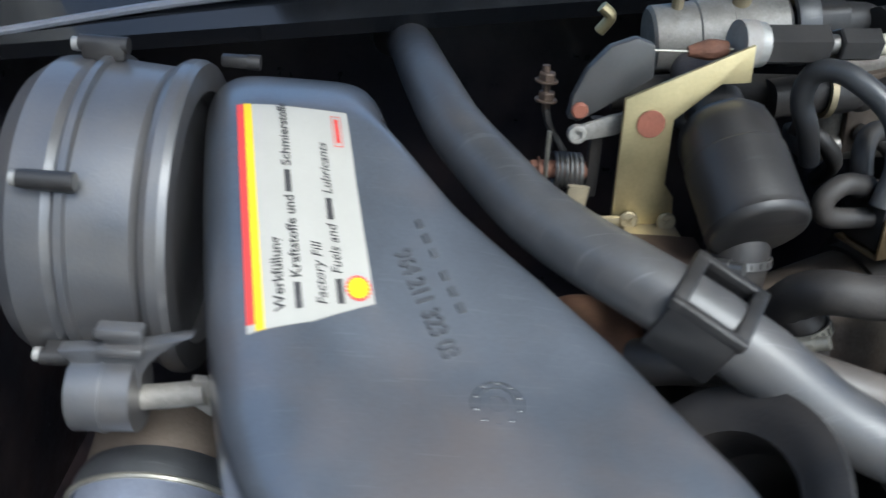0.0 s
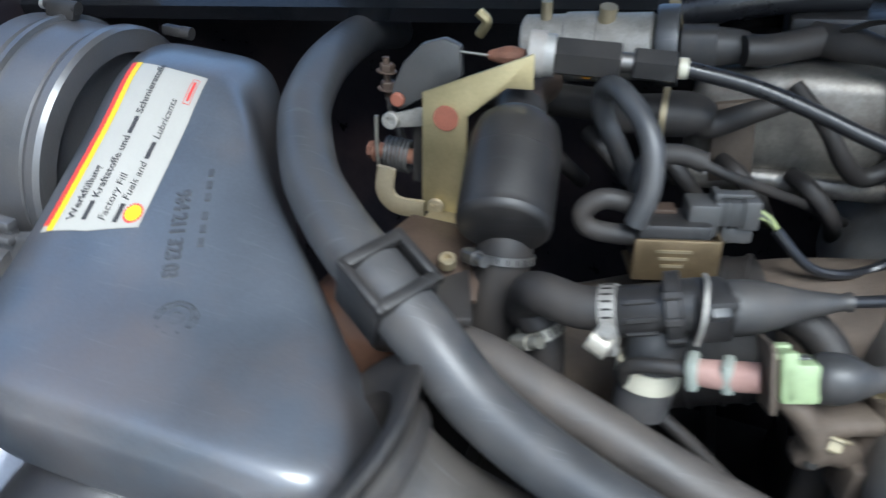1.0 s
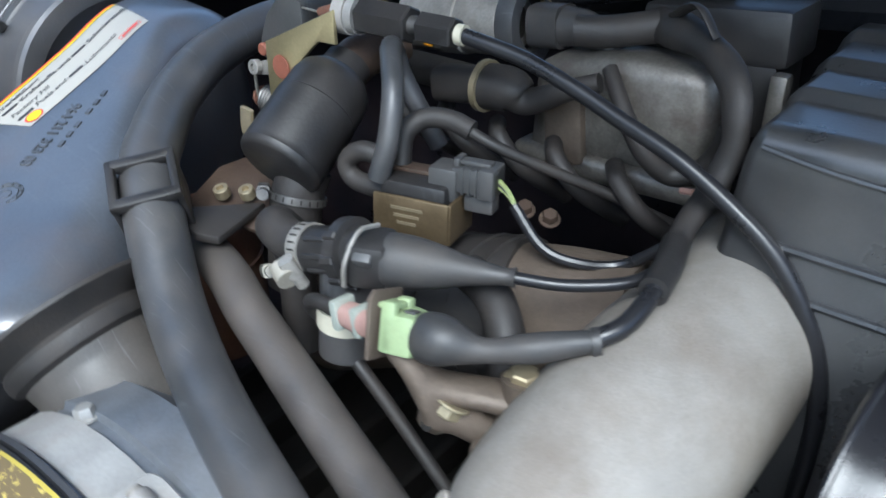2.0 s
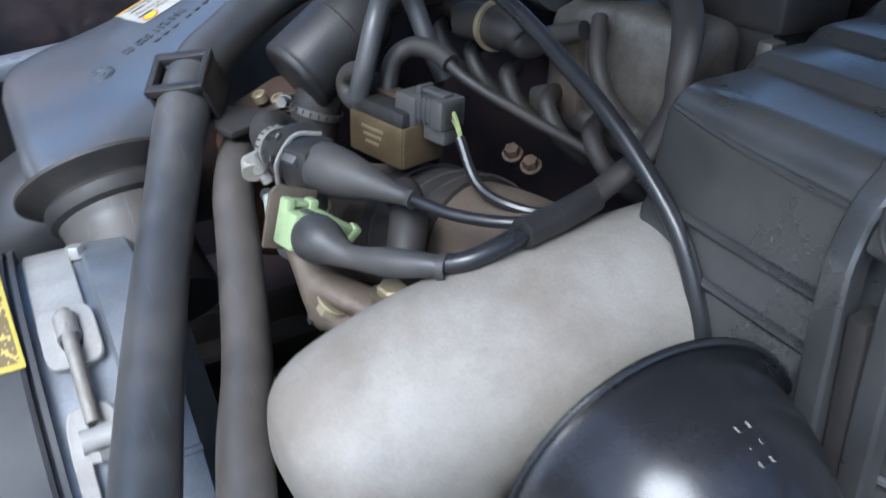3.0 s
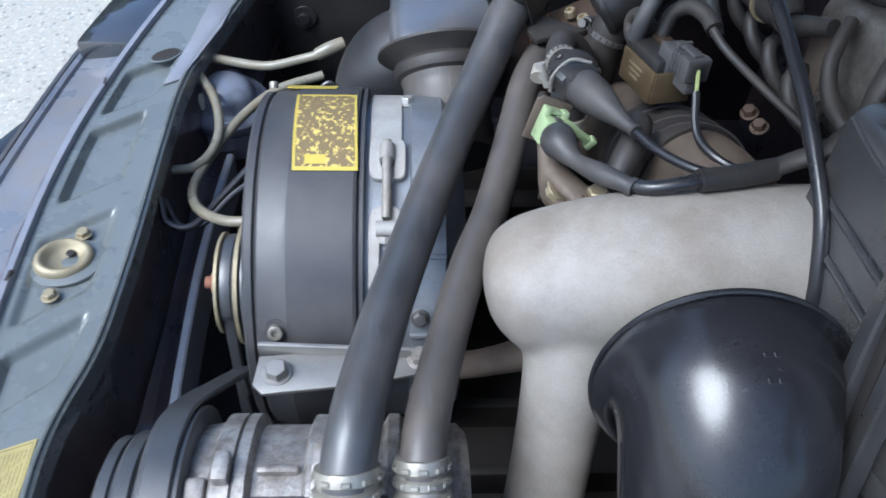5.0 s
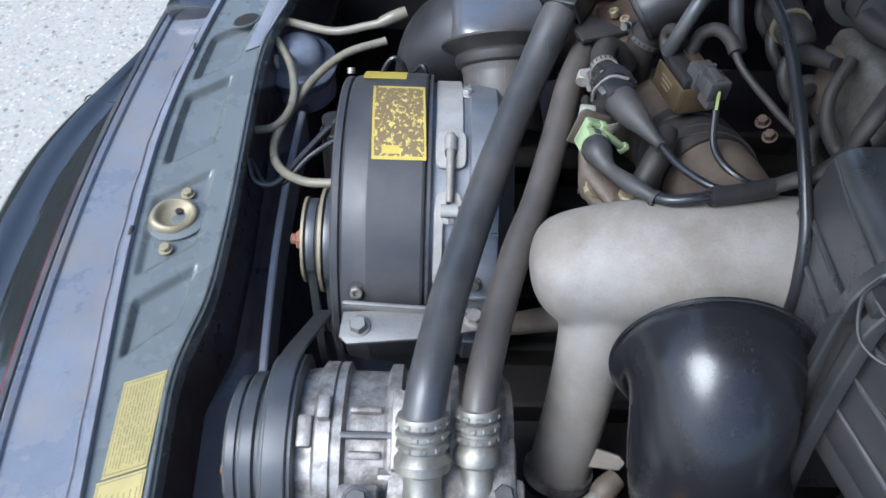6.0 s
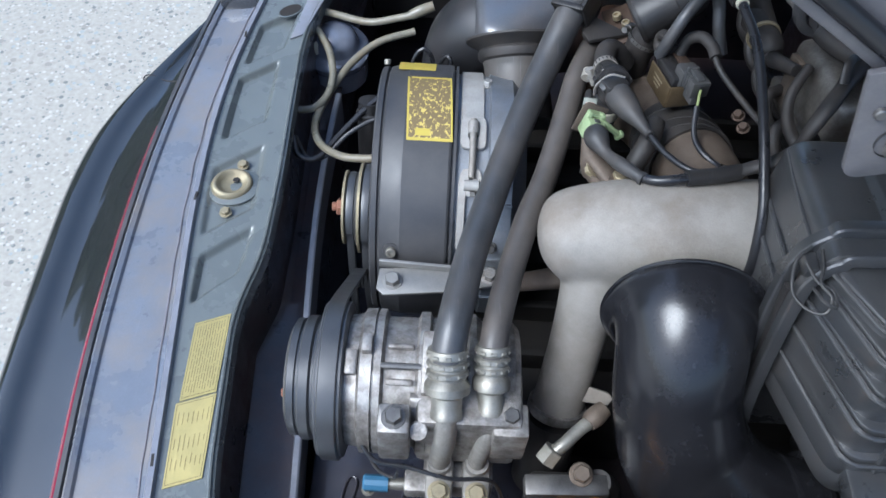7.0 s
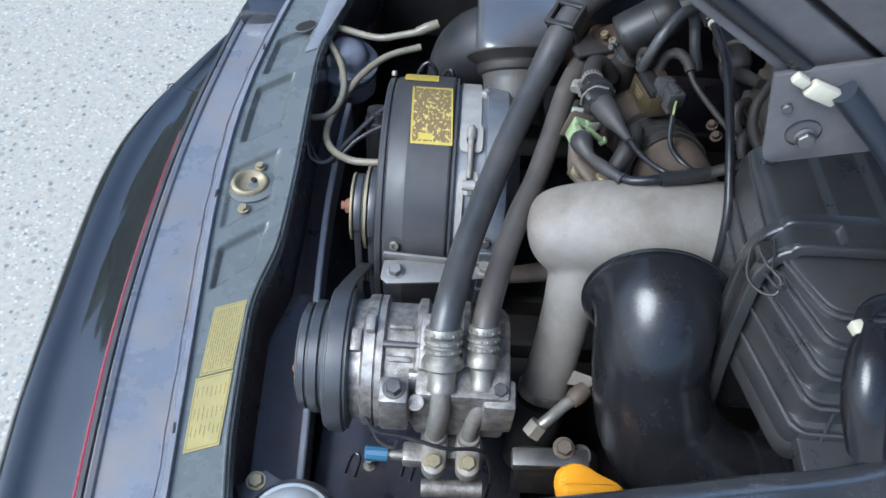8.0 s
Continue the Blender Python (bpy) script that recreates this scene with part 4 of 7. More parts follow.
H1 = [(0.1415, -0.362, 0.2515), (0.1420, -0.352, 0.262), (0.147, -0.322, 0.2735), (0.158, -0.259, 0.264), (0.172, -0.201, 0.260), (0.194, -0.122, 0.260), (0.219, -0.042, 0.263), (0.242, 0.019, 0.274), (0.262, 0.062, 0.296), (0.280, 0.095, 0.309), (0.296, 0.118, 0.315), (0.316, 0.139, 0.318), (0.343, 0.164, 0.324), (0.378, 0.186, 0.333), (0.42, 0.205, 0.340), (0.49, 0.221, 0.346), (0.60, 0.235, 0.34), (0.72, 0.25, 0.31)]
H2 = [(0.183, -0.352, 0.2425), (0.1835, -0.342, 0.2525), (0.188, -0.312, 0.258), (0.203, -0.246, 0.248), (0.219, -0.190, 0.251), (0.237, -0.140, 0.251), (0.252, -0.089, 0.255), (0.267, -0.034, 0.263), (0.276, 0.000, 0.268), (0.287, 0.030, 0.270), (0.298, 0.060, 0.265), (0.312, 0.095, 0.252), (0.335, 0.14, 0.22), (0.38, 0.18, 0.17)]
hose_a = thing("coolant_hose", (0.14, -0.42, 0.10), "thick black rubber hose with crimped metal end, bent over the engine", "hose", group="compressor hoses")
part("hose", sweep(H1, [0.0157] * 5 + [0.0160, 0.0165, 0.0172, 0.0180, 0.0185, 0.0185, 0.0185, 0.0182, 0.0180, 0.0178, 0.0175, 0.0175, 0.0175], seg=28), M["rubber"], hose_a)
pipe_fitting(hose_a, 0, 0.0165, (0.1415, -0.350, 0.262), (0.143, -0.409, 0.185), (0.1405, -0.4065, 0.115), (0.143, -0.390, 0.222))
hose_b = thing("coolant_hose", (0.18, -0.42, 0.10), "slimmer dusty black rubber hose with crimped metal end", "hose", group="compressor hoses")
part("hose", sweep(H2, 0.0135, seg=28), M["rubber_brown"], hose_b)
pipe_fitting(hose_b, 0, 0.0140, (0.183, -0.340, 0.254), (0.183, -0.402, 0.18), (0.178, -0.4065, 0.115), (0.184, -0.378, 0.217))
for x in (0.1405, 0.178):
    lobe = [(0.0135 * math.cos(a), -0.013 + 0.0135 * math.sin(a)) for a in [math.pi + math.pi * k / 10 for k in range(11)]] + [(0.0145 * math.cos(a), 0.020 + 0.0145 * math.sin(a)) for a in [math.pi * k / 10 for k in range(11)]]
    flange = part("flange", prism(lobe, 0.020, pose(x, -0.4245, 0.108), 0.004), M["alu_dusty"], comp, "two-hole alloy pipe flange")
    part("pipe_collar", lathe([(0.0, 0.016), (0.0115, 0.016), (0.0125, 0.014), (0.0130, 0.0)], (x, -0.4065, 0.112), (0, -0.1, 1), 28), M["alu_dusty"], flange)
    part("flange_bolt", hexhead((x, -0.4365, 0.117), (0, -0.1, 1), 0.0085, 0.008), M["latch"], comp)
part("service_valve", sweep([(0.118, -0.423, 0.098), (0.098, -0.424, 0.099), (0.085, -0.4245, 0.0995)], [0.007, 0.006, 0.005], seg=18, sub=3), M["steel"], comp, "brass-tipped service port")
part("valve_cap", lathe([(0, 0), (0.0085, 0), (0.0085, 0.024), (0.007, 0.026), (0, 0.026)], (0.089, -0.4243, 0.0995), (-1, 0, 0), 10), M["blue_cap"], comp, "blue plastic valve cap")
part("clutch_wire", sweep([(0.052, -0.36, 0.185), (0.058, -0.395, 0.165), (0.075, -0.418, 0.150), (0.11, -0.424, 0.150), (0.15, -0.434, 0.152), (0.19, -0.43, 0.14), (0.205, -0.44, 0.10), (0.20, -0.455, 0.04)], 0.0022, seg=8), M["cable"], comp, "thin black clutch wire")
part("clutch_wire", sweep([(0.056, -0.385, 0.16), (0.075, -0.415, 0.125), (0.094, -0.424, 0.118), (0.099, -0.424, 0.135)], 0.0018, seg=8), M["boot"], comp)

# ---- cast intake pipe ----
pipe = thing("intake_pipe", (0.27, -0.33, 0.05), "sand-cast aluminium intake pipe with a rounded shoulder", "pipe")
arm = sweep([(0.229, -0.215, 0.250), (0.236, -0.215, 0.252), (0.252, -0.216, 0.258), (0.290, -0.219, 0.270), (0.34, -0.222, 0.281), (0.42, -0.222, 0.285), (0.54, -0.215, 0.28)], [0.014, 0.030, 0.046, 0.052, 0.054, 0.054, 0.054], seg=40, sub=6)
leg = sweep([(0.296, -0.222, 0.275), (0.288, -0.250, 0.225), (0.283, -0.268, 0.185), (0.277, -0.293, 0.137), (0.266, -0.330, 0.078)], [0.042, 0.034, 0.0300, 0.0290, 0.0290], seg=36, sub=6)
part("casting", blended([arm, leg], 0.0035, 14), M["alu_cast"], pipe, smooth=70)
part("foot_ring", lathe([(0.025, -0.006), (0.0320, -0.006), (0.0320, 0.003), (0.030, 0.006), (0.025, 0.006)], (0.2675, -0.325, 0.086), (-0.1, -0.5, -0.85), 36, closed=True), M["alu_rough"], pipe)
part("rubber_sleeve", sweep([(0.266, -0.332, 0.076), (0.262, -0.35, 0.04), (0.258, -0.365, -0.02)], 0.0305, seg=28), M["rubber_old"], pipe, "dark rubber sleeve")
part("tab", prism([(0, -0.008), (0.036, -0.004), (0.040, 0.004), (0.034, 0.009), (0, 0.012)], 0.005, plane_matrix((0.283, -0.322, 0.118), (0.32, -0.332, 0.122), (0.285, -0.30, 0.135)), 0.001), M["alu_cast"], pipe)
part("nub", disc_solid(0.0045, 0.006, (0.2475, -0.176, 0.268), (-0.6, 0.5, 0.5), seg=14), M["alu_cast"], pipe)

# inlet runner behind the sensors
runner = thing("intake_runner", (0.39, -0.10, 0.2), "dusty tan intake runner with a dark rubber sleeve", "pipe")
part("runner", sweep([(0.40, -0.185, 0.280), (0.396, -0.14, 0.272), (0.388, -0.10, 0.262), (0.380, -0.05, 0.245), (0.37, 0.02, 0.21)], [0.044, 0.043, 0.042, 0.042, 0.045], seg=36), M["manifold"], runner)
part("sleeve", sweep([(0.392, -0.118, 0.267), (0.386, -0.09, 0.2595), (0.381, -0.06, 0.249)], 0.0455, seg=36), M["rubber_old"], runner, "dark rubber sleeve")
for p, ax in (((0.391, -0.113, 0.2655), (-0.1, -0.93, 0.3)), ((0.388, -0.100, 0.2620), (-0.1, -0.93, 0.3)), ((0.384, -0.08, 0.256), (-0.1, -0.93, 0.32))):
    part("band", lathe([(0.0455, -0.002), (0.0472, -0.0015), (0.0472, 0.0015), (0.0455, 0.002)], p, ax, 36, closed=True), M["rubber_old"], runner)

# ---- rubber elbow ----
elbow = thing("rubber_elbow", (0.36, -0.40, 0.0), "glossy black rubber elbow duct with a flared mouth", "duct")
EP = [(0.354, -0.315, 0.283), (0.3526, -0.3285, 0.2846), (0.3515, -0.344, 0.2765), (0.3512, -0.3575, 0.2605), (0.353, -0.369, 0.240), (0.360, -0.386, 0.212), (0.374, -0.402, 0.178), (0.403, -0.425, 0.147), (0.452, -0.442, 0.130), (0.512, -0.445, 0.126), (0.60, -0.44, 0.126)]
ER = [0.0580, 0.0580, 0.0579, 0.0577, 0.0577, 0.0592, 0.0625, 0.0650, 0.0600, 0.0560, 0.0540]
elbow_line = catmull(EP, 14)[0]
elbow_rad = [q.x for q in catmull([(r, 0, 0) for r in ER], 14)[0]]
run = 0.0
for k in range(len(elbow_line)):
    run += (elbow_line[k] - elbow_line[k - 1]).length if k else 0.0
    elbow_rad[k] += 0.0165 * math.exp(-run / 0.0115)
part("tube", sweep(elbow_line, elbow_rad, seg=64, sub=1, caps=False), M["gloss_rubber"], elbow, smooth=60)
part("lip", lathe([(0.0728 + 0.0016 * math.cos(a), 0.0016 * math.sin(a)) for a in [math.pi * k / 4 for k in range(8)]], EP[0], (0.10, 0.985, -0.13), 56, closed=True), M["gloss_rubber"], elbow)
part("seam", sweep([Vector(p) + Vector((-r * 0.995, 0, 0)) for p, r in list(zip(elbow_line, elbow_rad))[30:100:6]], 0.0010, seg=6), M["gloss_rubber"], elbow)
clampg = Vector((0.470, -0.4435, 0.1285))
for dx in (0.0, 0.03):
    part("bead", lathe([(0.054, -0.003), (0.0600, -0.002), (0.0600, 0.002), (0.054, 0.003)], clampg + Vector((dx, 0.005 * dx, 0)), (1, 0.06, -0.06), 44, closed=True), M["gloss_rubber"], elbow)
part("cuff", sweep([(0.512, -0.445, 0.126), (0.60, -0.44, 0.126), (0.70, -0.435, 0.126)], 0.058, seg=36), M["plastic"], elbow)

for k in range(6):
    a0 = Vector((0.3535 + 0.0055 * (k % 2), -0.3395 - 0.0062 * (k // 2), 0.3466 - 0.0024 * (k // 2)))
    part("raised_mark", box((0.0042, 0.0032, 0.0010), axis_matrix(a0, (0.02, 0.36 - 0.95 + 0.24, 0.93), (1, 0.1, 0)), 0.0004, 1), M["gloss_rubber"], elbow)

# ---- air duct with its label ----
from mathutils.bvhtree import BVHTree

DS = [(0.486, 0.335, 0.262, 0.322, 0.27), (0.478, 0.350, 0.244, 0.338, 0.23), (0.45, 0.360, 0.229, 0.351, 0.20), (0.40, 0.352, 0.198, 0.350, 0.19), (0.35, 0.342, 0.157, 0.328, 0.17), (0.30, 0.330, 0.106, 0.308, 0.17), (0.26, 0.318, 0.074, 0.293, 0.19), (0.225, 0.307, 0.064, 0.284, 0.205), (0.195, 0.292, 0.066, 0.279, 0.213), (0.174, 0.274, 0.074, 0.275, 0.218), (0.165, 0.258, 0.086, 0.270, 0.222), (0.160, 0.238, 0.106, 0.260, 0.230)]
duct = thing("air_duct", (0.32, 0.24, 0.12), "black moulded plastic air duct with a dusty rubber collar", "duct")
LEAN = 0.035
HA = Vector((-0.090, 0.770, 0.632)).normalized()
HC = Vector((0.2114, 0.0855, 0.2455))
shell_bm = loft([(Vector((x, (a + b) / 2, (t + u) / 2)), Vector((0, (a - b) / 2, 0)), Vector((0, 0, (t - u) / 2))) for x, a, b, t, u in DS], seg=96, shape=5.0, sub=6)
for q in shell_bm.verts:
    lo, hi = next(((n, m) for m, n in zip(DS, DS[1:]) if q.co.x >= n[0]), (DS[-1], DS[-2]))
    w = max(0.0, min(1.0, (q.co.x - lo[0]) / (hi[0] - lo[0])))
    a, b, t, u = [lo[k] + (hi[k] - lo[k]) * w for k in (1, 2, 3, 4)]
    side = step(0.25, 1.0, (a - q.co.y) / (a - b))
    q.co.y += LEAN * step(0.17, 0.26, q.co.x) * (1 - 0.6 * step(0.40, 0.47, q.co.x)) * side * step(0.15, 1.0, (q.co.z - u) / (t - u))
duct_tree = BVHTree.FromBMesh(shell_bm)
part("shell", shell_bm, M["duct"], duct, smooth=50)


def top_of_duct(x, y):
    """Height of the duct's top at a place."""
    hit = duct_tree.ray_cast(Vector((x, y, 0.6)), Vector((0, 0, -1)))[0]
    return hit.z if hit else 0.30


ST = [Vector((0.265, 0.302)), Vector((0.274, 0.243)), Vector((0.399, 0.269)), Vector((0.404, 0.332))]


def on_sticker(u, v, lift):
    """u runs along the label's lines of words, v from its red edge across them."""
    p = ST[0].lerp(ST[3], u).lerp(ST[1].lerp(ST[2], u), v)
    return Vector((p.x, p.y, top_of_duct(p.x, p.y) + lift))


def sticker_patch(u0, u1, v0, v1, lift, n=20):
    bm = bmesh.new()
    rows = []
    for i in range(n + 1):
        u = u0 + (u1 - u0) * i / n
        rows.append([bm.verts.new(on_sticker(u, v0 + (v1 - v0) * j / 8, lift)) for j in range(9)])
    for a, b in zip(rows, rows[1:]):
        for j in range(8):
            bm.faces.new((a[j], a[j + 1], b[j + 1], b[j]))
    bmesh.ops.recalc_face_normals(bm, faces=bm.faces)
    return bm


def text_mesh(words, italic=False, thick=0.0):
    cu = bpy.data.curves.new("words", "FONT")
    cu.body, cu.size, cu.resolution_u = words, 1.0, 3
    cu.shear = 0.25 if italic else 0.0
    cu.offset = 0.006 if italic else 0.018
    cu.extrude = thick
    ob = bpy.data.objects.new("words", cu)
    scene.collection.objects.link(ob)
    me = bpy.data.meshes.new_from_object(ob.evaluated_get(bpy.context.evaluated_depsgraph_get()))
    bpy.data.objects.remove(ob)
    return me


def words_on(words, u, v, hu, hv, place, lift, italic=False, thick=0.0):
    """Words laid on a surface: place(u, v, lift); hu, hv: what one em is in u and v."""
    me = text_mesh(words, italic, thick)
    bm = bmesh.new()
    bm.from_mesh(me)
    bpy.data.meshes.remove(me)
    bmesh.ops.subdivide_edges(bm, edges=[e for e in bm.edges if e.calc_length() > 0.4], cuts=1)
    wide = max((q.co.x for q in bm.verts), default=0)
    for q in bm.verts:
        q.co = place(u + q.co.x * hu, v - q.co.y * hv, lift + q.co.z)
    return bm, wide * hu


def clipped_paper():
    """The label's paper, its lower corner cut off slantwise."""
    bm = bmesh.new()
    rows = []
    for i in range(41):
        rows.append([bm.verts.new(on_sticker(max(0.0, 0.095 * (v - 0.5)) + (1 - max(0.0, 0.095 * (v - 0.5))) * i / 40, v, 0.0007)) for v in [j / 24 for j in range(25)]])
    for a, b in zip(rows, rows[1:]):
        for j in range(24):
            bm.faces.new((a[j], a[j + 1], b[j + 1], b[j]))
    bmesh.ops.recalc_face_normals(bm, faces=bm.faces)
    return bm


sticker = thing("fuel_label", (0.34, 0.29, 0.28), "off-white fuel and lubricant label with red and yellow edge", "label")
part("paper", clipped_paper(), M["label"], sticker)
part("red_stripe", sticker_patch(0.03, 1.0, 0.0, 0.065, 0.0011, 40), M["label_red"], sticker, "red edge stripe")
part("yellow_stripe", sticker_patch(0.0, 1.0, 0.065, 0.135, 0.0011, 40), M["label_yellow"], sticker, "yellow edge stripe")
LINES = [(0.30, False, ["Werkfüllung"]), (0.445, False, ["#", "Kraftstoffe und", "#", "Schmierstoffe"]), (0.63, True, ["Factory Fill"]), (0.775, True, ["#", "Fuels and", "#", "Lubricants"])]
for v, italic, words in LINES:
    u = 0.055
    for w in words:
        if w == "#":
            part("printed_bar", sticker_patch(u, u + 0.105, v - 0.062, v - 0.010, 0.0011, 6), M["ink"], sticker)
            u += 0.122
        else:
            bm, wide = words_on(w, u, v, 0.0600, 0.118, on_sticker, 0.0012, italic)
            part("printed_word", bm, M["ink"], sticker)
            u += wide + 0.018
part("stamp_box", join(*[sticker_patch(a, b, c, d, 0.0011, 4) for a, b, c, d in ((0.79, 0.96, 0.845, 0.852), (0.79, 0.96, 0.925, 0.932), (0.79, 0.794, 0.845, 0.932), (0.956, 0.96, 0.845, 0.932))]), M["label_red"], sticker)
part("stamp_bar", sticker_patch(0.81, 0.94, 0.872, 0.905, 0.0011, 4), M["label_red"], sticker)
fan_bm = bmesh.new()
cen = fan_bm.verts.new(on_sticker(0.115, 0.885, 0.0013))
rim = [fan_bm.verts.new(on_sticker(0.115 + 0.046 * math.cos(a) * (1.0 if k % 2 else 0.93), 0.885 + 0.085 * math.sin(a) * (1.0 if k % 2 else 0.93), 0.0013)) for k, a in enumerate([2 * math.pi * k / 28 for k in range(28)])]
for a, b in zip(rim, rim[1:] + rim[:1]):
    fan_bm.faces.new((cen, a, b))
part("round_mark", fan_bm, M["label_yellow"], sticker, "round yellow and red mark")
part("round_mark_edge", join(*[sticker_patch(0.115 + 0.05 * math.cos(a) - 0.006, 0.115 + 0.05 * math.cos(a) + 0.006, 0.885 + 0.09 * math.sin(a) - 0.012, 0.885 + 0.09 * math.sin(a) + 0.012, 0.0012, 1) for a in [2 * math.pi * k / 18 for k in range(18)]]), M["label_red"], sticker)

# raised moulded marks on the duct
EM0, EM1 = Vector((0.310, 0.237)), Vector((0.243, 0.207))


def on_duct(u, v, lift):
    d = (EM1 - EM0)
    q = Vector((-d.y, d.x)).normalized()
    p = EM0 + d * u + q * (-v)
    return Vector((p.x, p.y, top_of_duct(p.x, p.y) + lift))


bm, wide = words_on("964 211 323 03", 0.0, 0.0, 0.137, 0.0125, on_duct, 0.0004, thick=0.0009)
part("raised_number", bm, M["duct_worn"], duct, "raised moulded part number")
for k in range(6):
    part("raised_bar", join(*[words_on("-", -0.20 + 0.13 * k + 0.06 * (k > 2), -0.013, 0.25, 0.026, on_duct, 0.0004, thick=0.0009)[0]]), M["duct_worn"], duct)
em = Vector((0.231, 0.188, top_of_duct(0.231, 0.188)))
part("round_stamp", join(*[lathe([(r - 0.0007, -0.001), (r, 0.0005), (r + 0.0007, -0.001)], em, (-0.3, 0, 1), 28) for r in (0.0115, 0.0085, 0.004)], *[at_box((0.002, 0.002, 0.0012), em.x + 0.010 * math.cos(a), em.y + 0.010 * math.sin(a), em.z - 0.003 + 0.0003 + 0.30 * 0.010 * math.cos(a) + 0.003, bev=0.0004, seg=1) for a in [2 * math.pi * k / 10 for k in range(10)]]), M["duct_worn"], duct, "raised round date stamp")

shield = thing("heat_shield", (0.335, 0.135, 0.17), "rust-brown rounded metal shield under the thick hose", "shield")
part("drum", lathe([(0.0, 0.062), (0.020, 0.060), (0.030, 0.054), (0.036, 0.044), (0.038, 0.030), (0.038, -0.04), (0.034, -0.06)], (0.338, 0.122, 0.205), (-0.1, 0.0, 1), 40), M["shield"], shield, smooth=60)
part("seam", lathe([(0.0375, -0.002), (0.0392, -0.001), (0.0392, 0.001), (0.0375, 0.002)], (0.3365, 0.122, 0.225), (-0.1, 0.0, 1), 40, closed=True), M["shield"], shield)

# collar and horn from the duct to the fan
part("collar", lathe([(0.040, -0.024), (0.047, -0.020), (0.0485, -0.016), (0.0485, -0.011), (0.0465, -0.008), (0.0490, -0.005), (0.0585, -0.0005), (0.0625, 0.0025), (0.0625, 0.005), (0.058, 0.006), (0.050, 0.005), (0.046, 0.003), (0.040, 0.001)], HC, HA, 64, closed=True), M["rubber_old"], duct, "dusty black rubber collar", smooth=30)
part("horn", sweep([HC + HA * 0.001, HC - HA * 0.016, HC - HA * 0.035, HC - HA * 0.060 + Vector((-0.002, -0.004, 0)), HC - HA * 0.09 + Vector((-0.004, -0.012, 0.0))], [0.0445, 0.0435, 0.041, 0.042, 0.048], seg=44, caps=False), M["horn"], duct, "grey-brown tapered horn", smooth=50)
part("end_elbow", sweep([(0.245, 0.20, 0.180), (0.205, 0.205, 0.172), (0.168, 0.215, 0.145), (0.150, 0.225, 0.095), (0.145, 0.235, 0.02)], [0.058, 0.060, 0.062, 0.060, 0.058], seg=44), M["soot"], duct, "dull black end elbow", smooth=60)

# ---- blower housing ----
BC = Vector((0.42, 0.366, 0.265))
blower = thing("blower_housing", (0.42, 0.40, 0.16), "round black plastic blower housing with spring clips", "blower")
part("drum", lathe([(0.0, 0.0), (0.07, 0.0), (0.086, 0.003), (0.093, 0.010), (0.095, 0.040), (0.095, 0.041), (0.0985, 0.042), (0.0985, 0.046), (0.095, 0.047), (0.093, 0.050), (0.0955, 0.054), (0.095, 0.072), (0.088, 0.083), (0.06, 0.086), (0, 0.086)], BC, (0, 1, 0), 84), M["blower"], blower, smooth=25)
part("outlet_rim", lathe([(0.080, -0.010), (0.0965, -0.010), (0.0985, -0.006), (0.0985, 0.0), (0.0965, 0.004), (0.080, 0.004)], BC, (0, 1, 0), 84, closed=True), M["blower"], blower, smooth=25)


def drum_clip(dx, dz):
    d = Vector((dx, 0, dz)).normalized()
    p = BC + d * 0.098 + Vector((0, 0.048, 0))
    clip = part("clip", box((0.013, 0.010, 0.026), axis_matrix(p + d * 0.003, (0, 1, 0), d), 0.003), M["plastic"], blower)
    part("clip_pin", sweep([p + d * 0.005 + Vector((0, 0.012, 0)), p + d * 0.005 + Vector((0, 0.018, 0))], 0.0042, seg=14, sub=2), M["alu"], clip, "bright pin end")
    part("clip_roll", sweep([p + d * 0.006 + Vector((0, -0.014, 0)), p + d * 0.006 + Vector((0, 0.014, 0))], 0.005, seg=14, sub=2), M["plastic"], clip)


drum_clip(-0.080, 0.058)
drum_clip(0.015, 0.099)
drum_clip(-0.092, -0.042)
part("front_clip", join(box((0.008, 0.020, 0.008), pose(0.474, 0.345, 0.352), 0.002), sweep([(0.474, 0.338, 0.352), (0.474, 0.330, 0.352)], 0.005, seg=14, sub=2)), M["plastic"], blower)
saddle = [(0.409, 0.2435), (0.374, 0.2470), (0.337, 0.2570), (0.346, 0.2520), (0.355, 0.2450), (0.362, 0.2370), (0.3665, 0.2290), (0.3675, 0.2200), (0.400, 0.2200), (0.400, 0.2300), (0.4035, 0.2370)]
part("bracket", join(prism(saddle, 0.010, Matrix(((0, 0, -1, 0.308), (1, 0, 0, 0), (0, 1, 0, 0), (0, 0, 0, 1))), 0.0015), sweep([(0.306, 0.4015, 0.2150), (0.306, 0.3850, 0.2158), (0.306, 0.3685, 0.2165)], 0.0215, seg=36, sub=3), sweep([(0.306, 0.3865, 0.2158), (0.306, 0.3845, 0.2158)], 0.0225, seg=36, sub=2)), M["blower"], blower, "moulded saddle bracket with a round boss")
part("saddle_clip", join(box((0.010, 0.024, 0.007), pose(0.303, 0.3740, 0.2590, 0, 0, 0), 0.002), box((0.010, 0.024, 0.006), pose(0.302, 0.3745, 0.2480), 0.002), box((0.007, 0.020, 0.012), pose(0.306, 0.3742, 0.2535), 0.001)), M["blower"], blower)
part("clip_pin", sweep([(0.306, 0.3840, 0.2535), (0.306, 0.3890, 0.2530)], 0.0035, seg=14, sub=2), M["plastic"], blower)
part("stay_rod", sweep([(0.308, 0.380, 0.2095), (0.308, 0.355, 0.2130), (0.308, 0.334, 0.2170)], 0.0072, seg=18), M["alu_dusty"], blower, "dull aluminium stay tube")
